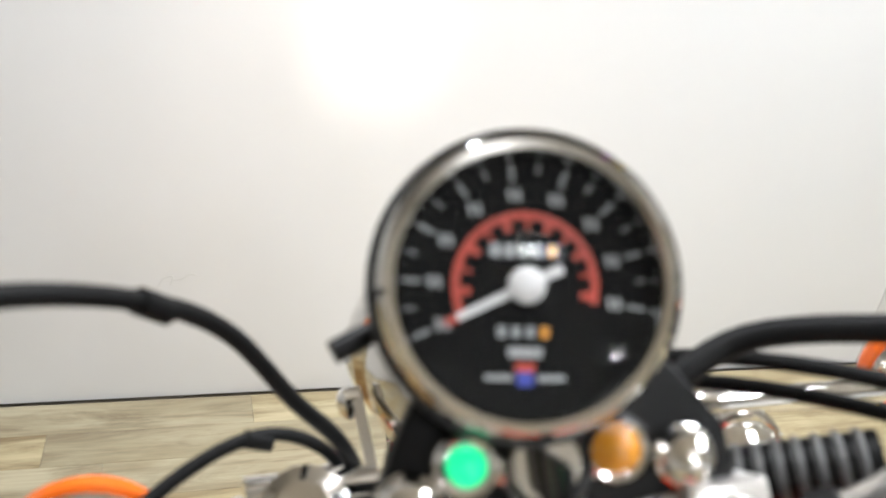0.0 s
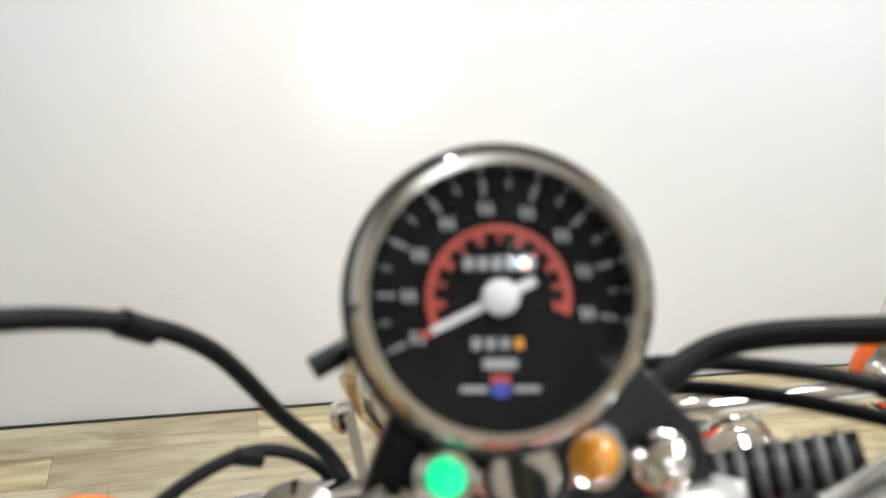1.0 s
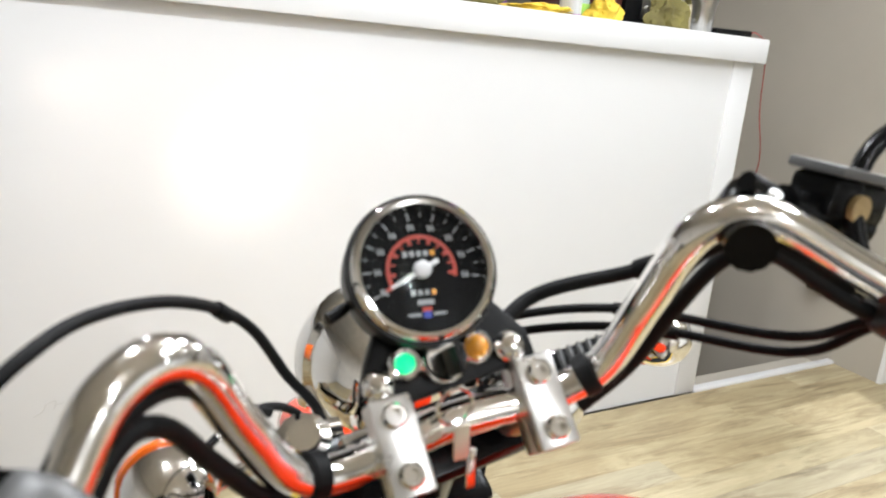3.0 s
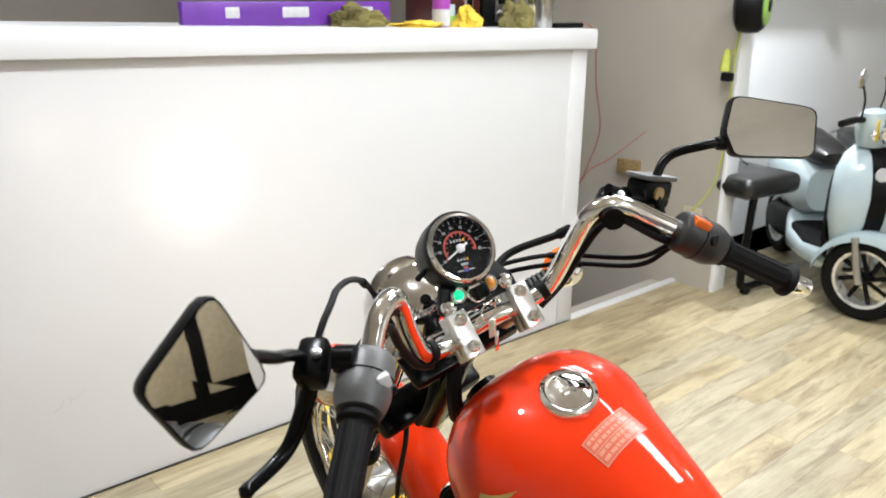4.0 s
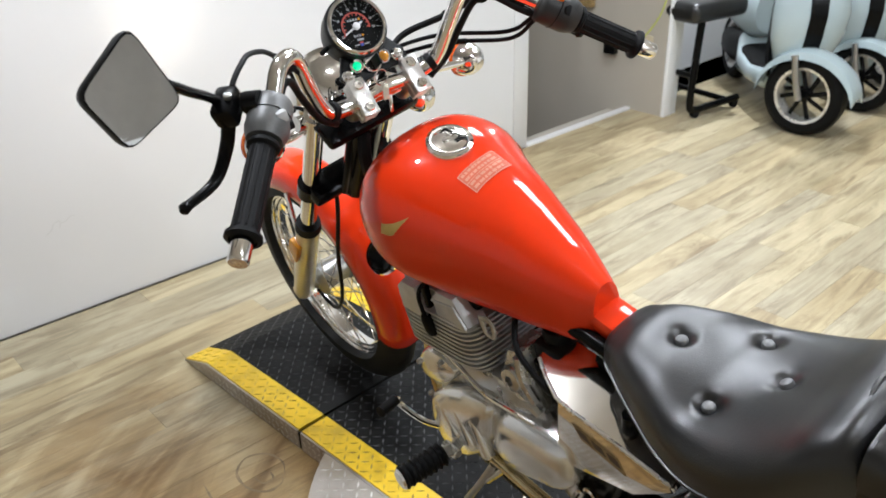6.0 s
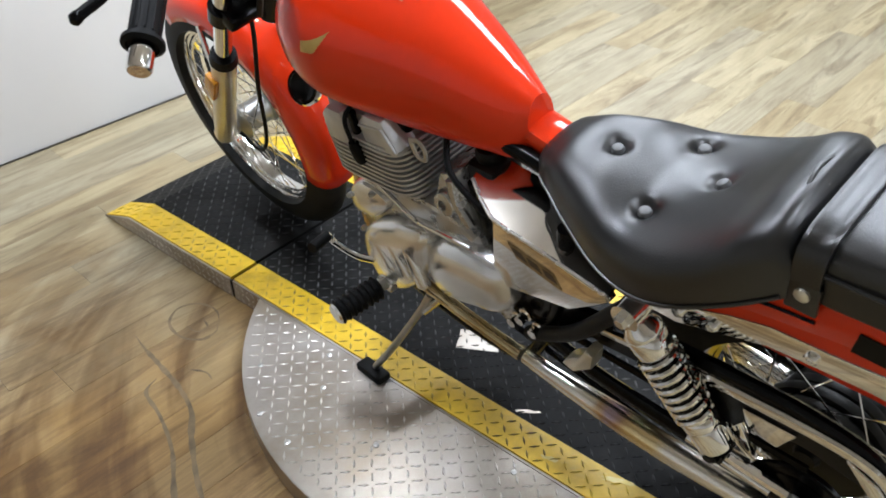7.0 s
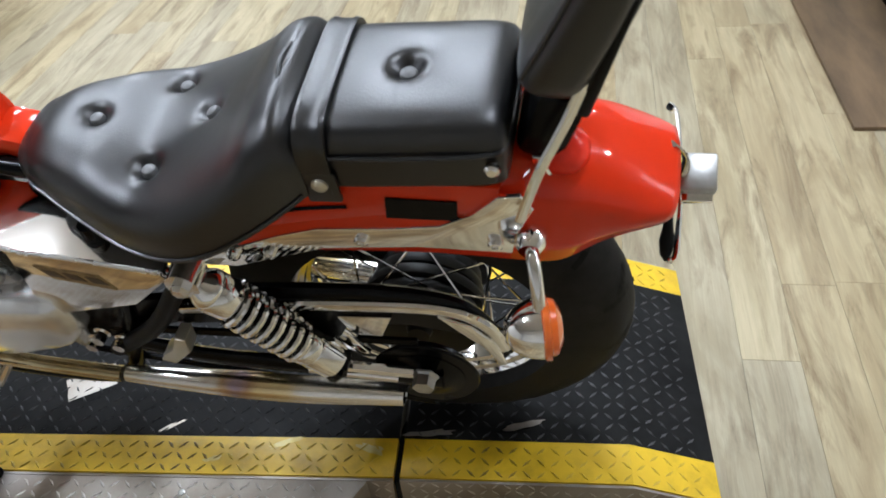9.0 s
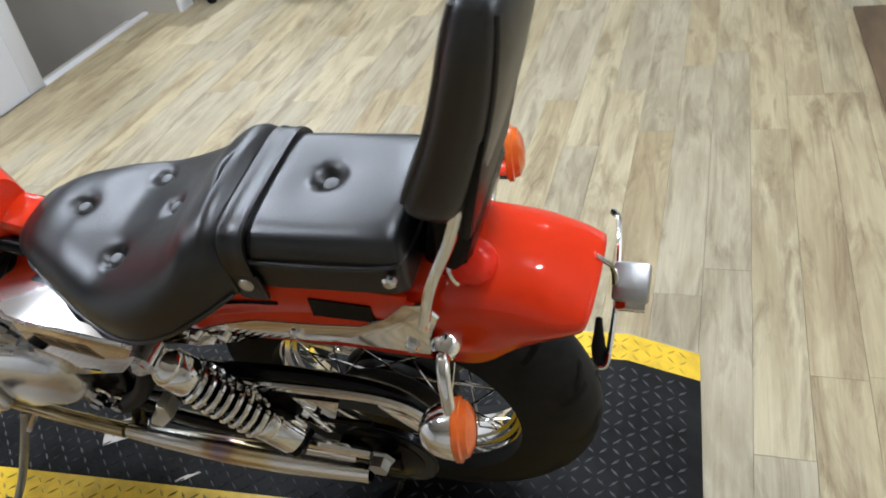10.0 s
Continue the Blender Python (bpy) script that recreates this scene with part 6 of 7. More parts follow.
decks = [runway("runway_deck", SEAM_R + 0.006, HT, SEAM_F - 0.006, HT, "black painted tread-plate deck"),
         runway("rear_ramp", SEAM_R - 0.006, HT, -0.2, 0.052, "black tread-plate rear ramp with yellow edges", -0.345, 0.003),
         runway("front_ramp", SEAM_F + 0.006, HT, 1.87, 0.052, "black tread-plate front ramp with yellow edges", 2.005, 0.003)]


def lug_field(test, z_at, x0, x1, y0, y1, pitch=0.0235):
    """Diamond tread: small raised lugs, turned by turns."""
    V, F = [], []
    L, Wd, Hh = 0.0115, 0.0029, 0.002
    ix = 0
    nx, ny = int((x1 - x0) / pitch) + 1, int((y1 - y0) / pitch) + 1
    for i in range(nx):
        for j in range(ny):
            x, y = x0 + (i + 0.5) * pitch, y0 + (j + 0.5) * pitch
            if not test(x, y):
                continue
            a = math.pi / 4 if (i + j) % 2 else -math.pi / 4
            c, s = math.cos(a), math.sin(a)
            z = z_at(y)
            n0 = len(V)
            for u, v, h in ((-L, 0, 0), (0, -Wd, 0), (L, 0, 0), (0, Wd, 0), (-L * 0.55, 0, Hh), (L * 0.55, 0, Hh)):
                xx, yy = x + u * c - v * s, y + u * s + v * c
                V.append((xx, yy, z_at(yy) + h))
            F += [(n0, n0 + 1, n0 + 5, n0 + 4), (n0 + 1, n0 + 2, n0 + 5), (n0 + 2, n0 + 3, n0 + 4, n0 + 5), (n0 + 3, n0, n0 + 4)]
    me = bpy.data.meshes.new("tread_pattern")
    me.from_pydata(V, [], F)
    return me


for root, prof in decks:
    ys = [p[0] for p in prof]
    for x0, x1, mat in ((PX0 + SW, PX1 - SW, BLACK_PLATE), (PX0, PX0 + SW, YELLOW_PLATE), (PX1 - SW, PX1, YELLOW_PLATE)):
        me = lug_field(lambda x, y: x0 + 0.008 < x < x1 - 0.008 and min(ys) + 0.012 < y < max(ys) - 0.012, lambda y: height(y, prof) - 0.0001, x0, x1, min(ys), max(ys))
        me.materials.append(DIRTY_YELLOW if mat is YELLOW_PLATE else LIT_BLACK)
        ob = new("tread_pattern", me)
        ob.parent = root
        tagged(ob, kind="stuff")
me = lug_field(lambda x, y: math.hypot(x - DC[0], y - DC[1]) < DR - 0.018 and not (PX0 - 0.02 < x < PX1 + 0.02), lambda y: HT - 0.0051, DC[0] - DR, DC[0] + DR, DC[1] - DR, DC[1] + DR)
me.materials.append(LUG_STEEL)
ob = new("tread_pattern", me)
ob.parent = disc
tagged(ob, kind="stuff")
for k in range(16):
    a = 2 * math.pi * (k + 0.3) / 16
    x, y = DC[0] + (DR - 0.04) * math.cos(a), DC[1] + (DR - 0.04) * math.sin(a)
    if PX0 - 0.01 < x < PX1 + 0.01:
        continue
    part("deck_screw", lathe([(0.006, 0), (0.006, 0.002), (0.003, 0.003), (0, 0.003)], (x, y, HT - 0.0055), (0, 0, 1), 10), ALLOY, disc)
for x, y in ((-0.045, 1.05), (-0.25, 1.037), (-0.045, 0.557), (-0.16, 0.8), (-0.12, 0.99)):
    part("deck_screw", lathe([(0.006, 0), (0.006, 0.002), (0.003, 0.003), (0, 0.003)], (x, y, HT - 0.0055), (0, 0, 1), 10), ALLOY, disc)

for y in (SEAM_R, SEAM_F):
    spart("seam_strip", box((PX1 - PX0 + 0.012, 0.0085, 0.05), ((PX0 + PX1) / 2, y, 0.03), 0.002), RUBBER, "black strip in the joint between the plates")

# bare worn patches on the paint
rw = random.Random(21)
for nm, cx, cy, sx, sy, turn in (("bare_patch", 0.192, 0.82, 0.03, 0.048, 0.5), ("scuff", 0.08, 0.14, 0.008, 0.05, 0.1), ("scuff", 0.055, 0.4, 0.007, 0.035, 0.4), ("scuff", 0.045, 0.24, 0.01, 0.03, -0.3), ("scuff", 0.09, 0.62, 0.006, 0.03, 0.6), ("scuff", 0.1, -0.02, 0.008, 0.04, 0.3), ("scuff", 0.02, 0.52, 0.006, 0.02, 0.2)):
    bm = bmesh.new()
    n = 16
    pts = []
    for k in range(n):
        q = 2 * math.pi * k / n
        r = rw.uniform(0.6, 1.1) if nm == "scuff" else rw.uniform(0.95, 1.02) / max(abs(math.cos(q)), abs(math.sin(q)))
        u, v = sx * r * math.cos(q), sy * r * math.sin(q)
        pts.append(bm.verts.new((cx + u * math.cos(turn) - v * math.sin(turn), cy + u * math.sin(turn) + v * math.cos(turn), HT + 0.0004)))
    bm.faces.new(pts)
    spart(nm, bm, STEEL_PLATE if nm == "bare_patch" or cx > 0.07 else WORN_YELLOW, "bare worn metal patch" if nm == "bare_patch" else "pale worn scuff in the paint", None, False)

# ---- wall things ----
def in_room(u, v, z, rz=0.0):
    return ROOM @ pose(u, v, z, 0, 0, rz)


OLIVE = material("olive_cloth", (0.17, 0.145, 0.035), 0.85, dark=(0.09, 0.075, 0.02), scale=12, bump=0.3)
YELLOW_FOAM = material("yellow_foam", (0.72, 0.55, 0.05), 0.8, dark=(0.5, 0.33, 0.02), scale=20, bump=0.3)
PURPLE = material("purple_plastic", (0.13, 0.03, 0.3), 0.35, dark=(0.09, 0.02, 0.2), scale=10)
MAGENTA = material("purple_tin_print", (0.35, 0.06, 0.4), 0.35, dark=(0.3, 0.05, 0.34), scale=20)
DARK_RED_WOOD = material("dark_cherry_veneer", (0.07, 0.014, 0.01), 0.3, dark=(0.04, 0.008, 0.006), scale=6, stretch=(1, 1, 6))
BRUSHED = material("brushed_steel", (0.55, 0.54, 0.52), 0.28, 1.0, dark=(0.45, 0.44, 0.42), scale=30, stretch=(4, 4, 0.2))
LIME = material("lime_green_plastic", (0.36, 0.62, 0.12), 0.4, scale=20)
CORD = material("yellow_green_cord", (0.5, 0.55, 0.08), 0.5, scale=30)
RED_CORD = material("red_thin_cord", (0.3, 0.03, 0.02), 0.5, scale=30)
CREAM_PLASTIC = material("cream_plastic", (0.6, 0.52, 0.36), 0.45, scale=30)
STAIN = material("dark_floor_stain", (0.23, 0.165, 0.085), 0.5, dark=(0.12, 0.085, 0.045), scale=18, contrast=(0.35, 0.6))


def rumple(sx, sy, sz, seed, n=18):
    """A crumpled cloth heap."""
    bm = bmesh.new()
    bmesh.ops.create_icosphere(bm, subdivisions=4, radius=1.0)
    for v in bm.verts:
        p = v.co.copy()
        d = noise.noise(p * 1.7 + Vector((seed, 0, 0))) * 0.45 + abs(noise.noise(p * 4.1 + Vector((0, seed, 0)))) * 0.35
        p *= 0.8 + d
        v.co = (p.x * sx, p.y * sy, max(p.z, -0.25) * sz + 0.25 * sz)
    return bm


LEDGE = 1.2855


def on_ledge(u, v, rz=0.0):
    return in_room(u, v, LEDGE + SLOPE * u, rz)


box1 = thing("purple_level", on_ledge(-1.31, 0.12, 1), "long purple plastic spirit level with clear vials", "level")
part("body", box((0.76, 0.03, 0.075), (0, 0, 0.0375), 0.006), PURPLE, box1)
for u, w in ((0.0, 0.1), (-0.22, 0.05), (0.27, 0.07)):
    part("vial_window", box((w, 0.032, 0.035), (u, 0, 0.042), 0.004), WHITE_GREY, box1)
for nm, u, v, sx, sy, sz, seed, mat, lab in (("work_cloth", -1.1, 0.07, 0.11, 0.06, 0.06, 1.3, OLIVE, "crumpled olive work cloth"), ("work_cloth", -0.36, 0.06, 0.085, 0.05, 0.085, 5.1, OLIVE, "crumpled olive work cloth"), ("foam_pad", -0.6, 0.08, 0.062, 0.045, 0.062, 8.2, YELLOW_FOAM, "crumpled yellow netted sponge"), ("work_cloth", -0.86, 0.05, 0.12, 0.06, 0.018, 3.3, YELLOW_FOAM, "flat folded yellow cloth"), ("work_cloth", -0.97, 0.2, 0.06, 0.05, 0.05, 9.7, DARK_RED_WOOD, "crumpled dark brown rag")):
    ob = part(nm, rumple(sx, sy, sz, seed), mat, None, lab)
    ob.matrix_world = on_ledge(u, v)
    tagged(ob, lab, "cloth" if nm != "foam_pad" else "sponge")
can = thing("spray_can", on_ledge(-0.735, 0.07), "purple and white aerosol spray can", "spray can")
part("tin", lathe([(0, 0), (0.03, 0), (0.032, 0.004), (0.032, 0.13), (0.026, 0.145), (0.02, 0.15)], seg=28), MAGENTA, can)
part("lower_band", lathe([(0.0325, 0.004), (0.0327, 0.006), (0.0327, 0.06), (0.0325, 0.062)], seg=28), WHITE_GREY, can)
part("valve_cap", lathe([(0.02, 0.15), (0.02, 0.158), (0.012, 0.162), (0.01, 0.185), (0, 0.187)], seg=20), WHITE_MARK, can)
tub = thing("plastic_tub", on_ledge(-0.665, 0.13), "small blue and green plastic tub", "tub")
part("tub_body", box((0.06, 0.05, 0.08), (0, 0, 0.04), 0.006), PALE_BLUE, tub)
part("tub_band", box((0.062, 0.052, 0.03), (0, 0, 0.025), 0.003), LIME, tub)
sp = thing("loudspeaker", on_ledge(-0.6, 0.22), "dark cherry wood loudspeaker cabinet", "loudspeaker")
part("cabinet", box((0.24, 0.16, 0.36), (0, 0, 0.18), 0.006), DARK_RED_WOOD, sp)
part("cone_ring", lathe([(0.075, 0), (0.08, 0.004), (0.072, 0.01), (0.062, 0.006), (0.03, -0.01), (0, -0.004)], (0.06, -0.081, 0.235), (0, -1, 0), 32), PLASTIC, sp)
part("cone_trim", lathe([(0.0735, 0.011), (0.077, 0.012), (0.0795, 0.0085), (0.0765, 0.0095)], (0.06, -0.081, 0.235), (0, -1, 0), 40, close=True), BRUSHED, sp)
part("port", box((0.045, 0.006, 0.09), (0.06, -0.082, 0.08), 0.004), BRUSHED, sp)
part("port_hole", box((0.025, 0.004, 0.07), (0.06, -0.086, 0.08), 0.004), BLACK, sp)
rd = thing("radio", on_ledge(-0.37, 0.2), "black portable radio with a silver front", "radio")
part("case", box((0.17, 0.1, 0.17), (0, 0, 0.085), 0.008), PLASTIC, rd)
part("front_trim", box((0.1, 0.006, 0.14), (0.03, -0.052, 0.09), 0.004), BRUSHED, rd)
part("display", box((0.08, 0.004, 0.05), (0.03, -0.056, 0.11), 0.002), BLACK, rd)
for k in range(3):
    part("knob", lathe([(0.012, 0), (0.011, 0.012), (0, 0.013)], (0.0 + 0.03 * k, -0.055, 0.05), (0, -1, 0), 16), BRUSHED, rd)
tum = thing("steel_tumbler", on_ledge(-0.205, 0.06), "brushed stainless steel tumbler", "tumbler")
part("cup", lathe([(0, 0), (0.031, 0), (0.034, 0.004), (0.036, 0.075), (0.04, 0.085), (0.0415, 0.088), (0.045, 0.168), (0.043, 0.17), (0.04, 0.16), (0, 0.155)], seg=36), BRUSHED, tum)
bag = thing("tool_bag", on_ledge(-0.12, 0.2), "upright olive cloth bag on a pale base", "bag")
part("bag_body", loft([[(sx * 0.045 * math.cos(a) + off, sx * 0.035 * math.sin(a), z) for a in [2 * math.pi * k / 20 for k in range(20)]] for z, sx, off in ((0.09, 0.55, 0), (0.13, 0.8, 0.005), (0.2, 1.1, 0.01), (0.25, 1.25, 0.012), (0.255, 1.0, 0.012))]), OLIVE, bag)
part("base", lathe([(0, 0), (0.03, 0), (0.028, 0.05), (0.02, 0.09), (0, 0.1)], seg=20), CREAM_PLASTIC, bag)
strip_ob = part("power_strip", box((0.17, 0.045, 0.02), (0, 0, 0.01), 0.005), PLASTIC)
strip_ob.matrix_world = on_ledge(-0.07, 0.06)
tagged(strip_ob, "flat black power strip on the ledge", "power strip")
cord = part("red_cord", sweep([(0.0, 0.05, 1.3), (0.03, 0.03, 1.3), (0.05, 0.0, 1.25), (0.1, 0.02, 1.05), (0.16, 0.03, 0.85), (0.17, 0.1, 0.66), (0.24, 0.2, 0.55), (0.32, 0.2, 0.62), (0.5, 0.22, 0.65), (0.8, 0.24, 0.75)], 0.0022, 6, 8), RED_CORD)
cord.matrix_world = ROOM
tagged(cord, "thin red cord hanging from the ledge", "cord")

# things on the stairwell wall
def wall_box(name, v, z, w, h, mat, lab, cat, deep=0.025):
    ob = part(name, box((deep, w, h), (-deep / 2, 0, 0), 0.003), mat)
    ob.matrix_world = in_room(0.82, v, z)
    return tagged(ob, lab, cat)


wall_box("socket_box", 0.13, 0.34, 0.07, 0.11, BLACK, "black surface wall socket", "socket", 0.04)
wall_box("blank_plate", -0.07, 0.36, 0.1, 0.1, CREAM_PLASTIC, "cream blank wall plate", "wall plate", 0.008)
wall_box("thermostat", 0.33, 0.55, 0.13, 0.08, BRASS_LABEL, "brown wall control box", "thermostat", 0.035)
reel = thing("hose_reel", in_room(0.725, -0.29, 1.385, 20), "black retractable cord reel with a lime green disc", "cord reel")
part("housing", lathe([(0, -0.05), (0.09, -0.05), (0.115, -0.035), (0.122, 0.0), (0.118, 0.05), (0.1, 0.07), (0, 0.07)], (0, 0, 0), (0, -1, 0), 40), PLASTIC, reel)
part("side_disc", lathe([(0.085, 0.066), (0.087, 0.078), (0.078, 0.084), (0.03, 0.086), (0, 0.086)], (0.012, 0, 0), (0, -1, 0), 40), LIME, reel, "lime green disc")
part("disc_centre", lathe([(0.028, 0.085), (0.028, 0.092), (0, 0.094)], (0, 0, 0), (0, -1, 0), 24), PLASTIC, reel)
part("bracket", box((0.05, 0.1, 0.06), (-0.01, 0.04, 0.13), 0.006), GREY_PLASTIC, reel)
cc = thing("extension_cord", in_room(0.8, -0.2, 0), "yellow-green extension cord hanging from the reel", "cord")
part("cord", sweep([(0.0, -0.06, 1.44), (-0.03, -0.05, 1.38), (-0.03, -0.03, 1.2), (-0.025, -0.02, 0.9), (-0.02, 0.0, 0.6), (-0.02, 0.1, 0.42), (-0.02, 0.22, 0.34), (-0.03, 0.31, 0.36)], 0.004, 8, 8), CORD, cc)
part("cord", sweep([(-0.03, -0.055, 1.36), (-0.035, -0.03, 1.2), (-0.04, 0.01, 1.13)], 0.0035, 8, 6), CORD, cc)
part("connector", lathe([(0, 0.1), (0.012, 0.098), (0.02, 0.06), (0.024, 0.0), (0, 0.0)], (-0.045, 0.01, 1.09), (0.1, 0, 1), 16), CORD, cc)
part("plug", box((0.04, 0.05, 0.04), (-0.04, -0.005, 1.065), 0.006), PLASTIC, cc)
tagged(room_box("wall_rail", 1.5, 4.9, 0.1, 0.24, 1.545, 1.62, DARK_WALL, 0.004), "dark rail along the white wall", "rail")
for u in (2.3, 3.2, 4.1):
    tagged(room_box("rail_bracket", u, u + 0.06, 0.08, 0.24, 1.5, 1.66, GREY_PLASTIC, 0.004), "grey bracket of the wall rail", "bracket")


# ---- wheeled work stool ----
def tool_stool(m):
    st = thing("work_stool", m, "black steel work stool with a padded top and tools on it", "stool")
    for y in (-0.2, 0.2):
        part("leg_frame", sweep([(-0.17, y, 0.045), (0.02, y, 0.04), (0.13, y, 0.04), (0.16, y, 0.08), (0.15, y, 0.3), (0.14, y, 0.44)], 0.017, 10, 6), BLACK, st)
        for x in (-0.15, 0.12):
            part("caster", lathe([(0, -0.012), (0.02, -0.012), (0.022, 0), (0.02, 0.012), (0, 0.012)], (x, y, 0.0222), (0, 1, 0), 16), RUBBER, st)
    part("cross_bar", sweep([(-0.1, -0.2, 0.045), (-0.1, 0.2, 0.045)], 0.014, 10, 1), BLACK, st)
    part("cross_bar", sweep([(0.15, -0.2, 0.2), (0.15, 0.2, 0.2)], 0.014, 10, 1), BLACK, st)
    part("cushion", box((0.36, 0.48, 0.09), (0.05, 0, 0.485), 0.035, None, None, 4), LEATHER, st)
    return st


tool_stool(pose(3.13, 2.2, 0, 0, 0, 168) @ Matrix.Scale(1.13, 4))
tray = part("tool_box", box((0.2, 0.13, 0.09), (0, 0, 0.045), 0.01), PLASTIC)
tray.matrix_world = pose(3.05, 2.31, 0.6, 0, 0, 20)
tagged(tray, "small black tool case on the stool", "tool case")
cbl = part("charger_cable", sweep([(2.99, 2.31, 0.694), (3.01, 2.24, 0.73), (3.11, 2.23, 0.72), (3.21, 2.25, 0.63), (3.15, 2.17, 0.605)], 0.004, 8, 8), RUBBER)
tagged(cbl, "thin black charger cable on the tool case", "cable")


# ---- scooters ----
def scooter(m):
    s = thing("motor_scooter", m, "pale blue motor scooter with a black centre stripe, parked", "scooter", "row of scooters")
    steer = Matrix.Rotation(radians(44), 4, "Z")
    bars = Matrix.Translation((-0.13, 0, 0)) @ Matrix.Rotation(radians(52), 4, "Z") @ Matrix.Translation((0.13, 0, 0))

    def sp_(name, bm, mat, label="", turn=False):
        if turn:
            bmesh.ops.transform(bm, matrix=bars if turn == "bars" else steer, verts=bm.verts)
        return part(name, bm, mat, s, label)
    for x, tn in ((0.0, True), (-1.15, False)):
        w = sp_("front_wheel" if tn else "rear_wheel", lathe([(0.0, -0.035), (0.03, -0.035), (0.035, -0.02), (0.035, 0.02), (0.03, 0.035), (0, 0.035)], (x, 0, 0.215), (0, 1, 0), 28), BLACK, "black cast wheel", tn)
        for nm, prof, mat, lab in (("tyre", [(0.15, -0.045), (0.185, -0.05), (0.21, -0.035), (0.217, 0), (0.21, 0.035), (0.185, 0.05), (0.15, 0.045)], RUBBER, "black scooter tyre"), ("rim", [(0.135, -0.04), (0.153, -0.044), (0.153, 0.044), (0.135, 0.04)], CLAMP, "silver rim edge")):
            bm = lathe(prof, (x, 0, 0.215), (0, 1, 0), 40, close=True)
            if tn:
                bmesh.ops.transform(bm, matrix=steer, verts=bm.verts)
            part(nm, bm, mat, w, lab)
        for k in range(8):
            a = 2 * math.pi * k / 8
            bm = sweep([(x + 0.03 * math.cos(a), 0, 0.215 + 0.03 * math.sin(a)), (x + 0.14 * math.cos(a + 0.25), 0, 0.215 + 0.14 * math.sin(a + 0.25))], 0.012, 8, 1, flat=0.6)
            if tn:
                bmesh.ops.transform(bm, matrix=steer, verts=bm.verts)
            part("wheel_spoke", bm, BLACK, w)
    for y in (-0.075, 0.075):
        sp_("fork_leg", sweep([(0.0, y, 0.2), (-0.03, y, 0.3), (-0.055, y, 0.43)], 0.018, 12, 3), BRUSHED, "silver fork leg", True)
    fen = []
    for i in range(17):
        a = radians(10 + 160 * i / 16)
        fen.append([(0.0 + 0.0 + (0.26 + 0.0) * math.cos(a) * (1.05 if math.cos(a) > 0 else 1.0), yy, 0.215 + 0.245 * math.sin(a) - dz) for yy, dz in ((-0.07, 0.05), (-0.06, 0.012), (-0.03, 0.0), (0.03, 0.0), (0.06, 0.012), (0.07, 0.05), (0.064, 0.05), (0, 0.012), (-0.064, 0.05))])
    sp_("front_mudguard", loft(fen), PALE_BLUE, "pale blue front mudguard", True)
    # leg shield, footboard and body: sections along x
    def body(name, rows, mat, lab, e=0.6):
        secs = []
        for x, zc, hw, hh in rows:
            secs.append([(x, hw * math.copysign(abs(math.cos(a)) ** e, math.cos(a)), zc + hh * math.copysign(abs(math.sin(a)) ** e, math.sin(a))) for a in [2 * math.pi * k / 28 for k in range(28)]])
        return sp_(name, loft(secs), mat, lab)
    shield = []
    for z, hw, xf, d in ((0.3, 0.09, -0.17, 0.05), (0.38, 0.15, -0.14, 0.07), (0.5, 0.19, -0.11, 0.09), (0.62, 0.2, -0.1, 0.1), (0.74, 0.185, -0.12, 0.1), (0.82, 0.14, -0.15, 0.09), (0.86, 0.09, -0.17, 0.06)):
        shield.append([(xf + d * (math.cos(a) if math.cos(a) > 0 else 0.5 * math.cos(a)), hw * math.copysign(abs(math.sin(a)) ** 0.7, math.sin(a)), z) for a in [2 * math.pi * k / 28 for k in range(28)]])
    sh = sp_("leg_shield", loft(shield), PALE_BLUE, "pale blue leg shield")
    bm = bmesh.new()
    prev = None
    for z, xf, d in ((0.42, -0.13, 0.078), (0.5, -0.11, 0.09), (0.62, -0.1, 0.1), (0.74, -0.12, 0.1), (0.82, -0.15, 0.09), (0.86, -0.17, 0.06)):
        now = [bm.verts.new((xf + d + 0.003, y, z)) for y in (-0.045, 0.045)]
        if prev:
            bm.faces.new((prev[0], prev[1], now[1], now[0]))
        prev = now
    part("centre_stripe", bm, BLACK, sh, "black centre stripe")
    part("round_badge", lathe([(0.035, 0), (0.033, 0.004), (0, 0.005)], (-0.016, 0, 0.74), (1, 0, 0.1), 24), WHITE_GREY, sh)
    for y in (-0.13, 0.13):
        part("side_signal", lathe([(0.03, 0), (0.026, 0.012), (0, 0.018)], (-0.055, y, 0.6), (0.9, math.copysign(0.45, y), 0), 18), AMBER, sh)
    body("inner_shield", [(-0.22, 0.5, 0.15, 0.3), (-0.2, 0.5, 0.17, 0.32), (-0.17, 0.5, 0.165, 0.3)], PLASTIC, "dark inner leg shield")
    body("footboard", [(-0.15, 0.3, 0.13, 0.08), (-0.25, 0.24, 0.17, 0.07), (-0.45, 0.22, 0.175, 0.06), (-0.65, 0.23, 0.17, 0.07), (-0.75, 0.3, 0.14, 0.1)], PALE_BLUE, "pale blue footboard sill")
    body("floor_mat", [(-0.23, 0.29, 0.14, 0.035), (-0.45, 0.265, 0.15, 0.03), (-0.68, 0.29, 0.14, 0.04)], RUBBER, "black footboard mat")
    body("rear_body", [(-0.62, 0.52, 0.1, 0.12), (-0.72, 0.52, 0.15, 0.17), (-0.9, 0.54, 0.185, 0.16), (-1.1, 0.57, 0.17, 0.13), (-1.3, 0.62, 0.1, 0.08), (-1.36, 0.64, 0.05, 0.04)], PALE_BLUE, "pale blue rear bodywork", 0.75)
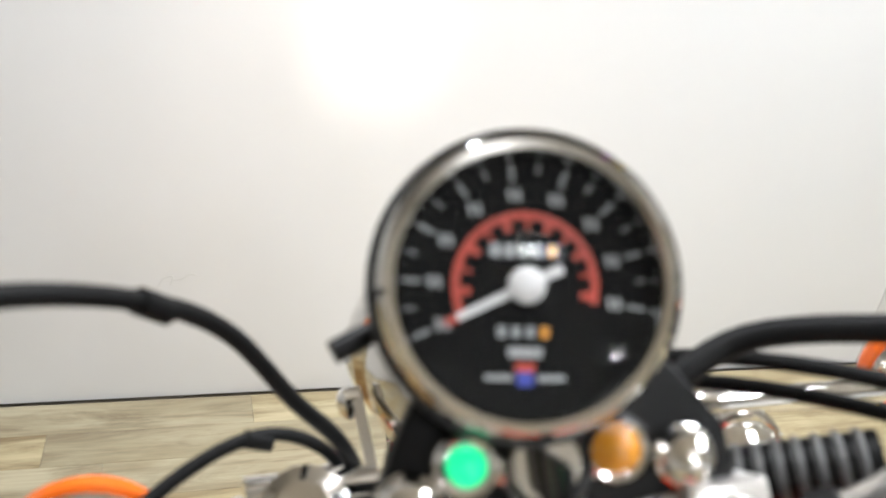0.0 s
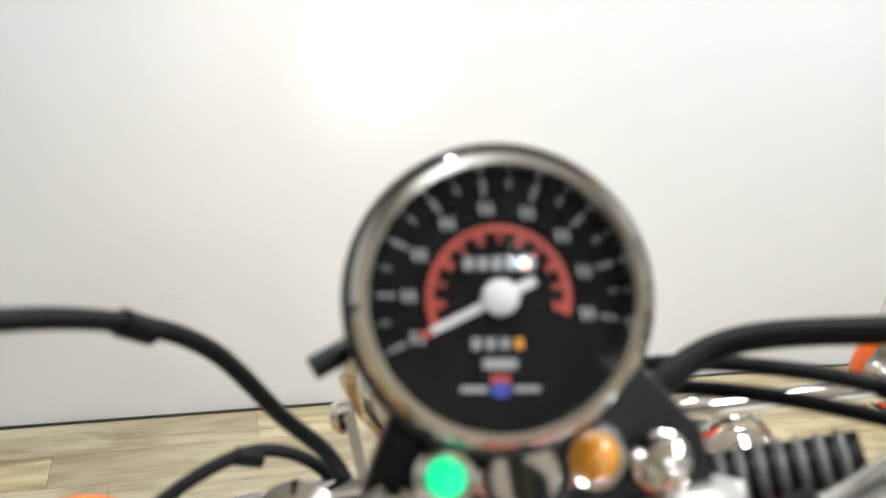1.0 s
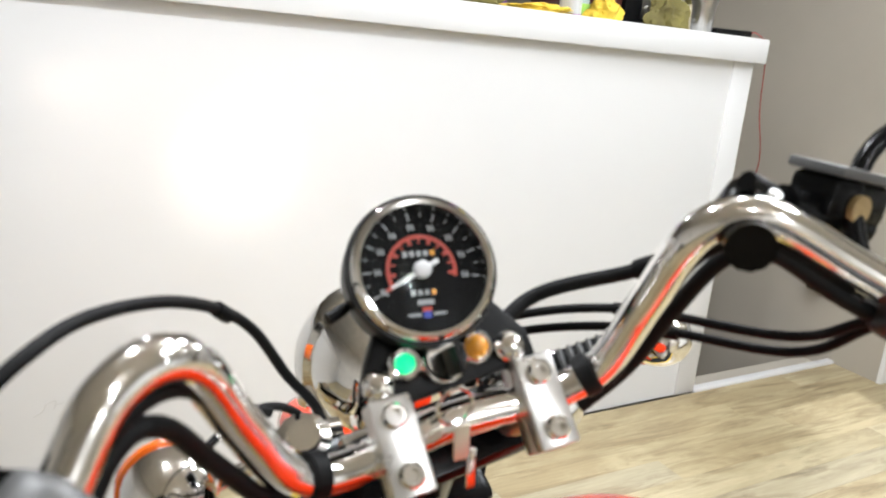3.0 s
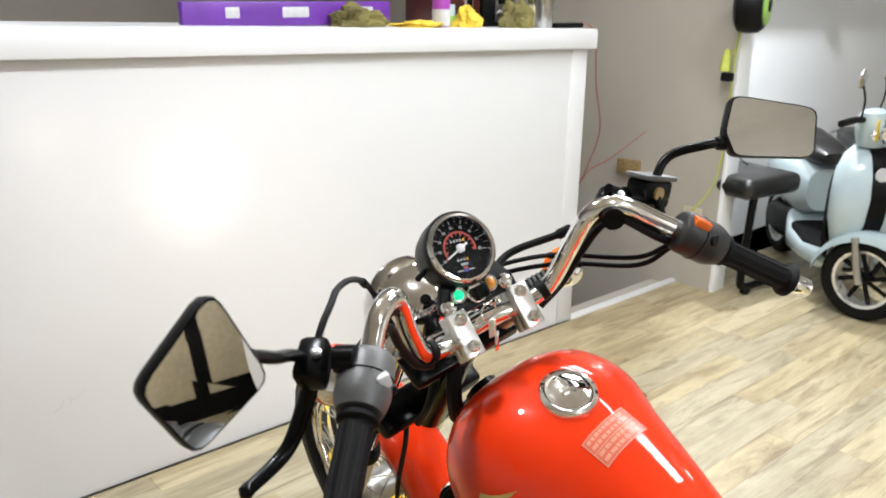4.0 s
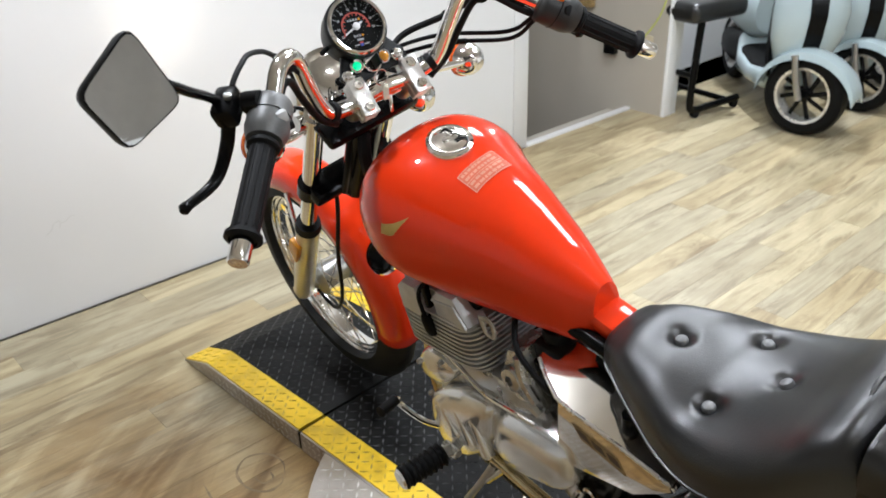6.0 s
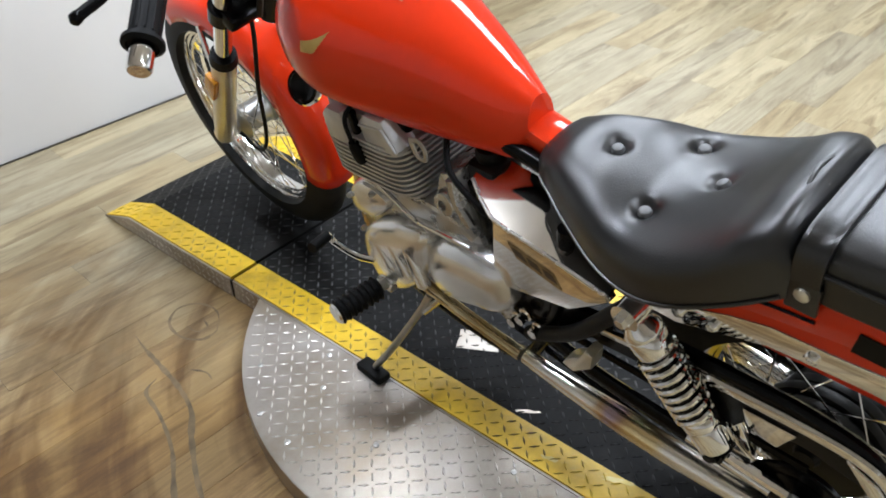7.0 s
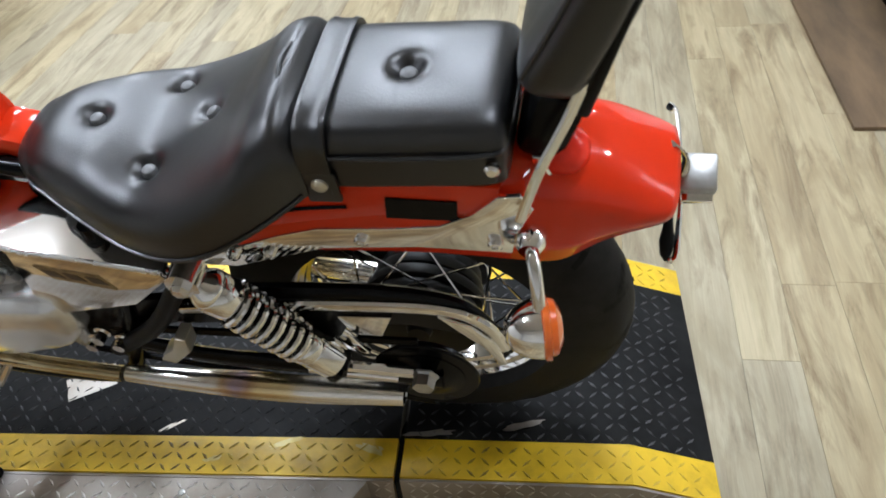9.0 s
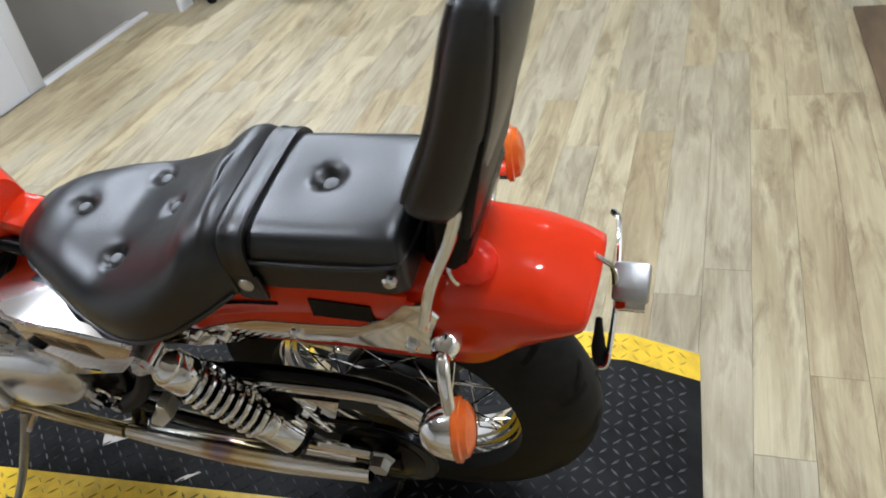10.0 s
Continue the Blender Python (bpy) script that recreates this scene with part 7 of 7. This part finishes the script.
    body("engine_unit", [(-0.75, 0.28, 0.1, 0.1), (-0.95, 0.25, 0.13, 0.1), (-1.2, 0.24, 0.1, 0.08)], PLASTIC, "dark engine unit")
    body("saddle", [(-0.56, 0.71, 0.06, 0.03), (-0.62, 0.72, 0.1, 0.05), (-0.8, 0.735, 0.12, 0.055), (-1.0, 0.755, 0.118, 0.06), (-1.2, 0.775, 0.09, 0.05), (-1.26, 0.77, 0.05, 0.03)], LEATHER, "dark grey saddle")
    sp_("grab_rail", sweep([(-1.05, -0.15, 0.73), (-1.25, -0.13, 0.76), (-1.34, 0, 0.78), (-1.25, 0.13, 0.76), (-1.05, 0.15, 0.73)], 0.011, 10, 6), CHROME, "chrome grab rail")
    sp_("handlebar_cover", loft([[(-0.16 + sx * 0.075 * math.cos(a), sy * 0.12 * math.sin(a), z) for a in [2 * math.pi * k / 24 for k in range(24)]] for z, sx, sy in ((0.86, 0.8, 0.6), (0.92, 1.0, 0.9), (0.98, 1.05, 1.0), (1.03, 0.8, 0.9), (1.045, 0.4, 0.5))]), PALE_BLUE, "pale blue handlebar cover", "bars")
    sp_("headlamp", lathe([(0.075, 0), (0.078, 0.012), (0.068, 0.03), (0.04, 0.042), (0, 0.046)], (-0.1, 0, 0.955), (1, 0, -0.1), 28), CHROME, "chrome-ringed round headlamp", "bars")
    for y in (-1, 1):
        sp_("grip", sweep([(-0.18, y * 0.12, 1.0), (-0.2, y * 0.22, 1.005), (-0.22, y * 0.34, 1.0)], [0.015, 0.017, 0.017], 12, 3), RUBBER, "black grip", "bars")
        sp_("turn_signal", lathe([(0.028, 0), (0.028, 0.01), (0.018, 0.024), (0, 0.028)], (-0.12, y * 0.11, 0.93), (1, y * 0.3, 0), 18), CHROME, "", "bars")
        st_ = sp_("mirror_stem", sweep([(-0.18, y * 0.16, 1.01), (-0.17, y * 0.19, 1.1), (-0.18, y * 0.22, 1.17)], 0.005, 8, 4), BLACK, "", "bars")
        sp_("mirror", lathe([(0.0, -0.012), (0.03, -0.01), (0.048, 0.0), (0.048, 0.006), (0.04, 0.01), (0, 0.01)], (-0.18, y * 0.235, 1.205), (-1, 0, 0.1), 24), CHROME, "round chrome mirror", "bars")
    sp_("price_tag", box((0.004, 0.05, 0.1), (-0.1, -0.16, 0.96), 0.001, Matrix.Rotation(0.2, 4, "X")), YELLOW_FOAM, "yellow hanging tag", "bars")
    return s


HEADING = math.degrees(math.atan2(-0.69, -0.72))
first_scooter = scooter(pose(3.06, 1.5, 0, 0, 0, HEADING) @ Matrix.Scale(0.91, 4))
for x, y in ((3.6, 1.43), (4.14, 1.43)):
    copy_thing(first_scooter, pose(x, y, 0, 0, 0, HEADING) @ Matrix.Scale(0.91, 4))

# ---- plywood and low partition ----
pl = part("plywood_sheet", box((1.3, 0.27, 0.012), (0, 0, 0.006), 0.001), PLYWOOD)
pl.matrix_world = pose(1.74, -1.02, 0, 0, 0, -2)
tagged(pl, "worn brown plywood sheet lying on the floor", "plywood sheet")
tagged(room_box("partition", -0.4, 2.6, -3.68, -3.58, 0.1, 1.3, WHITE_FAR, 0.003), "white low partition wall", "partition")
tagged(room_box("baseboard", -0.4, 2.6, -3.685, -3.572, 0.0, 0.1, BLACK, 0.003), "black baseboard of the partition", "baseboard")

# Invented block, out of view, giving the left mirror dark and pale shapes.
counter = thing("display_counter", pose(2.1, -2.5, 0, 0, 0, 32), "made-up dark block with a white top and cream front, for the left mirror", "counter")
part("body", box((1.3, 0.52, 0.72), (0, 0, 0.361), 0.006), PLASTIC, counter)
part("worktop", box((1.36, 0.58, 0.035), (0, 0, 0.74), 0.006), WHITE_FAR, counter, "white worktop")
for px in (-0.31, 0.31):
    part("front_panel", box((0.54, 0.014, 0.5), (px, 0.268, 0.38), 0.004), CREAM_PLASTIC, counter, "cream front panel")

# ---- floor stains ----
def stain(name, pts, w, lab):
    bm = bmesh.new()
    line = smooth_path([(*p, 0.0012) for p in pts], 8)
    prev = None
    for i, p in enumerate(line):
        d = (line[min(i + 1, len(line) - 1)] - line[max(i - 1, 0)]).normalized()
        n_ = Vector((-d.y, d.x, 0))
        k = w * (0.55 + 0.9 * abs(noise.noise(p * 23.0))) * min(1, 4 * min(i, len(line) - 1 - i) / len(line) + 0.1)
        now = (bm.verts.new(p + n_ * k), bm.verts.new(p - n_ * k))
        if prev:
            bm.faces.new((prev[0], now[0], now[1], prev[1]))
        prev = now
    ob = part(name, bm, STAIN, None, lab, False)
    tagged(ob, lab, "stain")


stain("floor_stain", [(-0.105, 1.37), (-0.075, 1.42), (-0.085, 1.475), (-0.13, 1.5), (-0.175, 1.47), (-0.185, 1.41), (-0.16, 1.365), (-0.12, 1.362), (-0.1, 1.385)], 0.0045, "dark ring-shaped stain on the plank floor")
stain("floor_stain", [(-0.155, 1.43), (-0.15, 1.395), (-0.125, 1.39), (-0.115, 1.415)], 0.003, "small dark curl of dirt on the plank floor")
stain("scuff_mark", [(-0.25, 1.5), (-0.262, 1.44), (-0.27, 1.38), (-0.285, 1.28), (-0.31, 1.2), (-0.36, 1.13), (-0.43, 1.0), (-0.46, 0.85)], 0.007, "brown scuff mark on the plank floor")
stain("scuff_mark", [(-0.3, 1.34), (-0.34, 1.32), (-0.36, 1.24), (-0.4, 1.14), (-0.47, 1.03), (-0.5, 0.92)], 0.006, "brown scuff mark on the plank floor")
stain("scuff_mark", [(-0.24, 1.31), (-0.22, 1.27), (-0.225, 1.24)], 0.003, "short dark scuff mark on the plank floor")

# ---- marks on the half wall ----
SMUDGE = material("grey_wall_smudge", (0.62, 0.62, 0.61), 0.5, dark=(0.55, 0.55, 0.54), scale=30)
for u, z, pts in ((-2.2, 0.29, ((0.0, 0.0), (0.02, 0.012), (0.03, 0.03), (0.05, 0.034), (0.045, 0.012))), (-2.15, 0.315, ((0.0, 0.0), (0.02, 0.004), (0.035, 0.015), (0.05, 0.012)))):
    bm = sweep([(p, -0.0008, q) for p, q in pts], 0.0022, 6, 4)
    for v in bm.verts:
        v.co.y = -0.0008 + (v.co.y + 0.0008) * 0.3
    mark = part("wall_smudge", bm, SMUDGE)
    mark.matrix_world = in_room(u, 0, z)
    tagged(mark, "faint grey scuff on the white half wall", "scuff mark")


# ---- ceiling lamps ----
# Every entry gets a housing, the added far-wall lamp too.
for lx, ly, power in LAMPS:
    cl = thing("ceiling_lamp", pose(lx, ly, CEIL - DROP), "round white pendant lamp out of view, lit above and below", "ceiling lamp", "ceiling lamps")
    part("housing", lathe([(0.09, -0.004), (0.1, 0.0), (0.105, -0.02), (0.1, -0.07), (0.092, -0.07), (0.088, -0.03), (0.088, -0.006)], seg=36, close=True), LAMP_SHELL, cl)
    part("diffuser", lathe([(0.0875, -0.06), (0.085, -0.085), (0.07, -0.11), (0.04, -0.124), (0, -0.128)], seg=32), BULB, cl, "domed glowing diffuser")
    for a in (0, math.pi):
        part("stem", sweep([(0.097 * math.cos(a), 0.097 * math.sin(a), -0.004), (0.097 * math.cos(a), 0.097 * math.sin(a), DROP)], 0.004, 8, 1), LAMP_SHELL, cl)

for px, py, wide, long_, energy in PANELS:
    panel_lamp = thing("ceiling_panel_lamp", pose(px, py, CEIL), "flat rectangular ceiling panel lamp, lit", "ceiling lamp", "ceiling panel lamps")
    hx, hy = wide / 2 + 0.02, long_ / 2 + 0.02
    for x, y, sx, sy in ((-hx, 0, 0.03, 2 * hy + 0.03), (hx, 0, 0.03, 2 * hy + 0.03), (0, -hy, 2 * hx - 0.031, 0.03), (0, hy, 2 * hx - 0.031, 0.03)):
        part("frame_bar", box((sx, sy, 0.04), (x, y, -0.0205), 0.003), LAMP_SHELL, panel_lamp)
    part("diffuser", box((wide + 0.005, long_ + 0.005, 0.006), (0, 0, -0.03), 0.001), BULB, panel_lamp)

# ---- floor planks ----
PW, PL, GAP = 0.108, 1.22, 0.0005
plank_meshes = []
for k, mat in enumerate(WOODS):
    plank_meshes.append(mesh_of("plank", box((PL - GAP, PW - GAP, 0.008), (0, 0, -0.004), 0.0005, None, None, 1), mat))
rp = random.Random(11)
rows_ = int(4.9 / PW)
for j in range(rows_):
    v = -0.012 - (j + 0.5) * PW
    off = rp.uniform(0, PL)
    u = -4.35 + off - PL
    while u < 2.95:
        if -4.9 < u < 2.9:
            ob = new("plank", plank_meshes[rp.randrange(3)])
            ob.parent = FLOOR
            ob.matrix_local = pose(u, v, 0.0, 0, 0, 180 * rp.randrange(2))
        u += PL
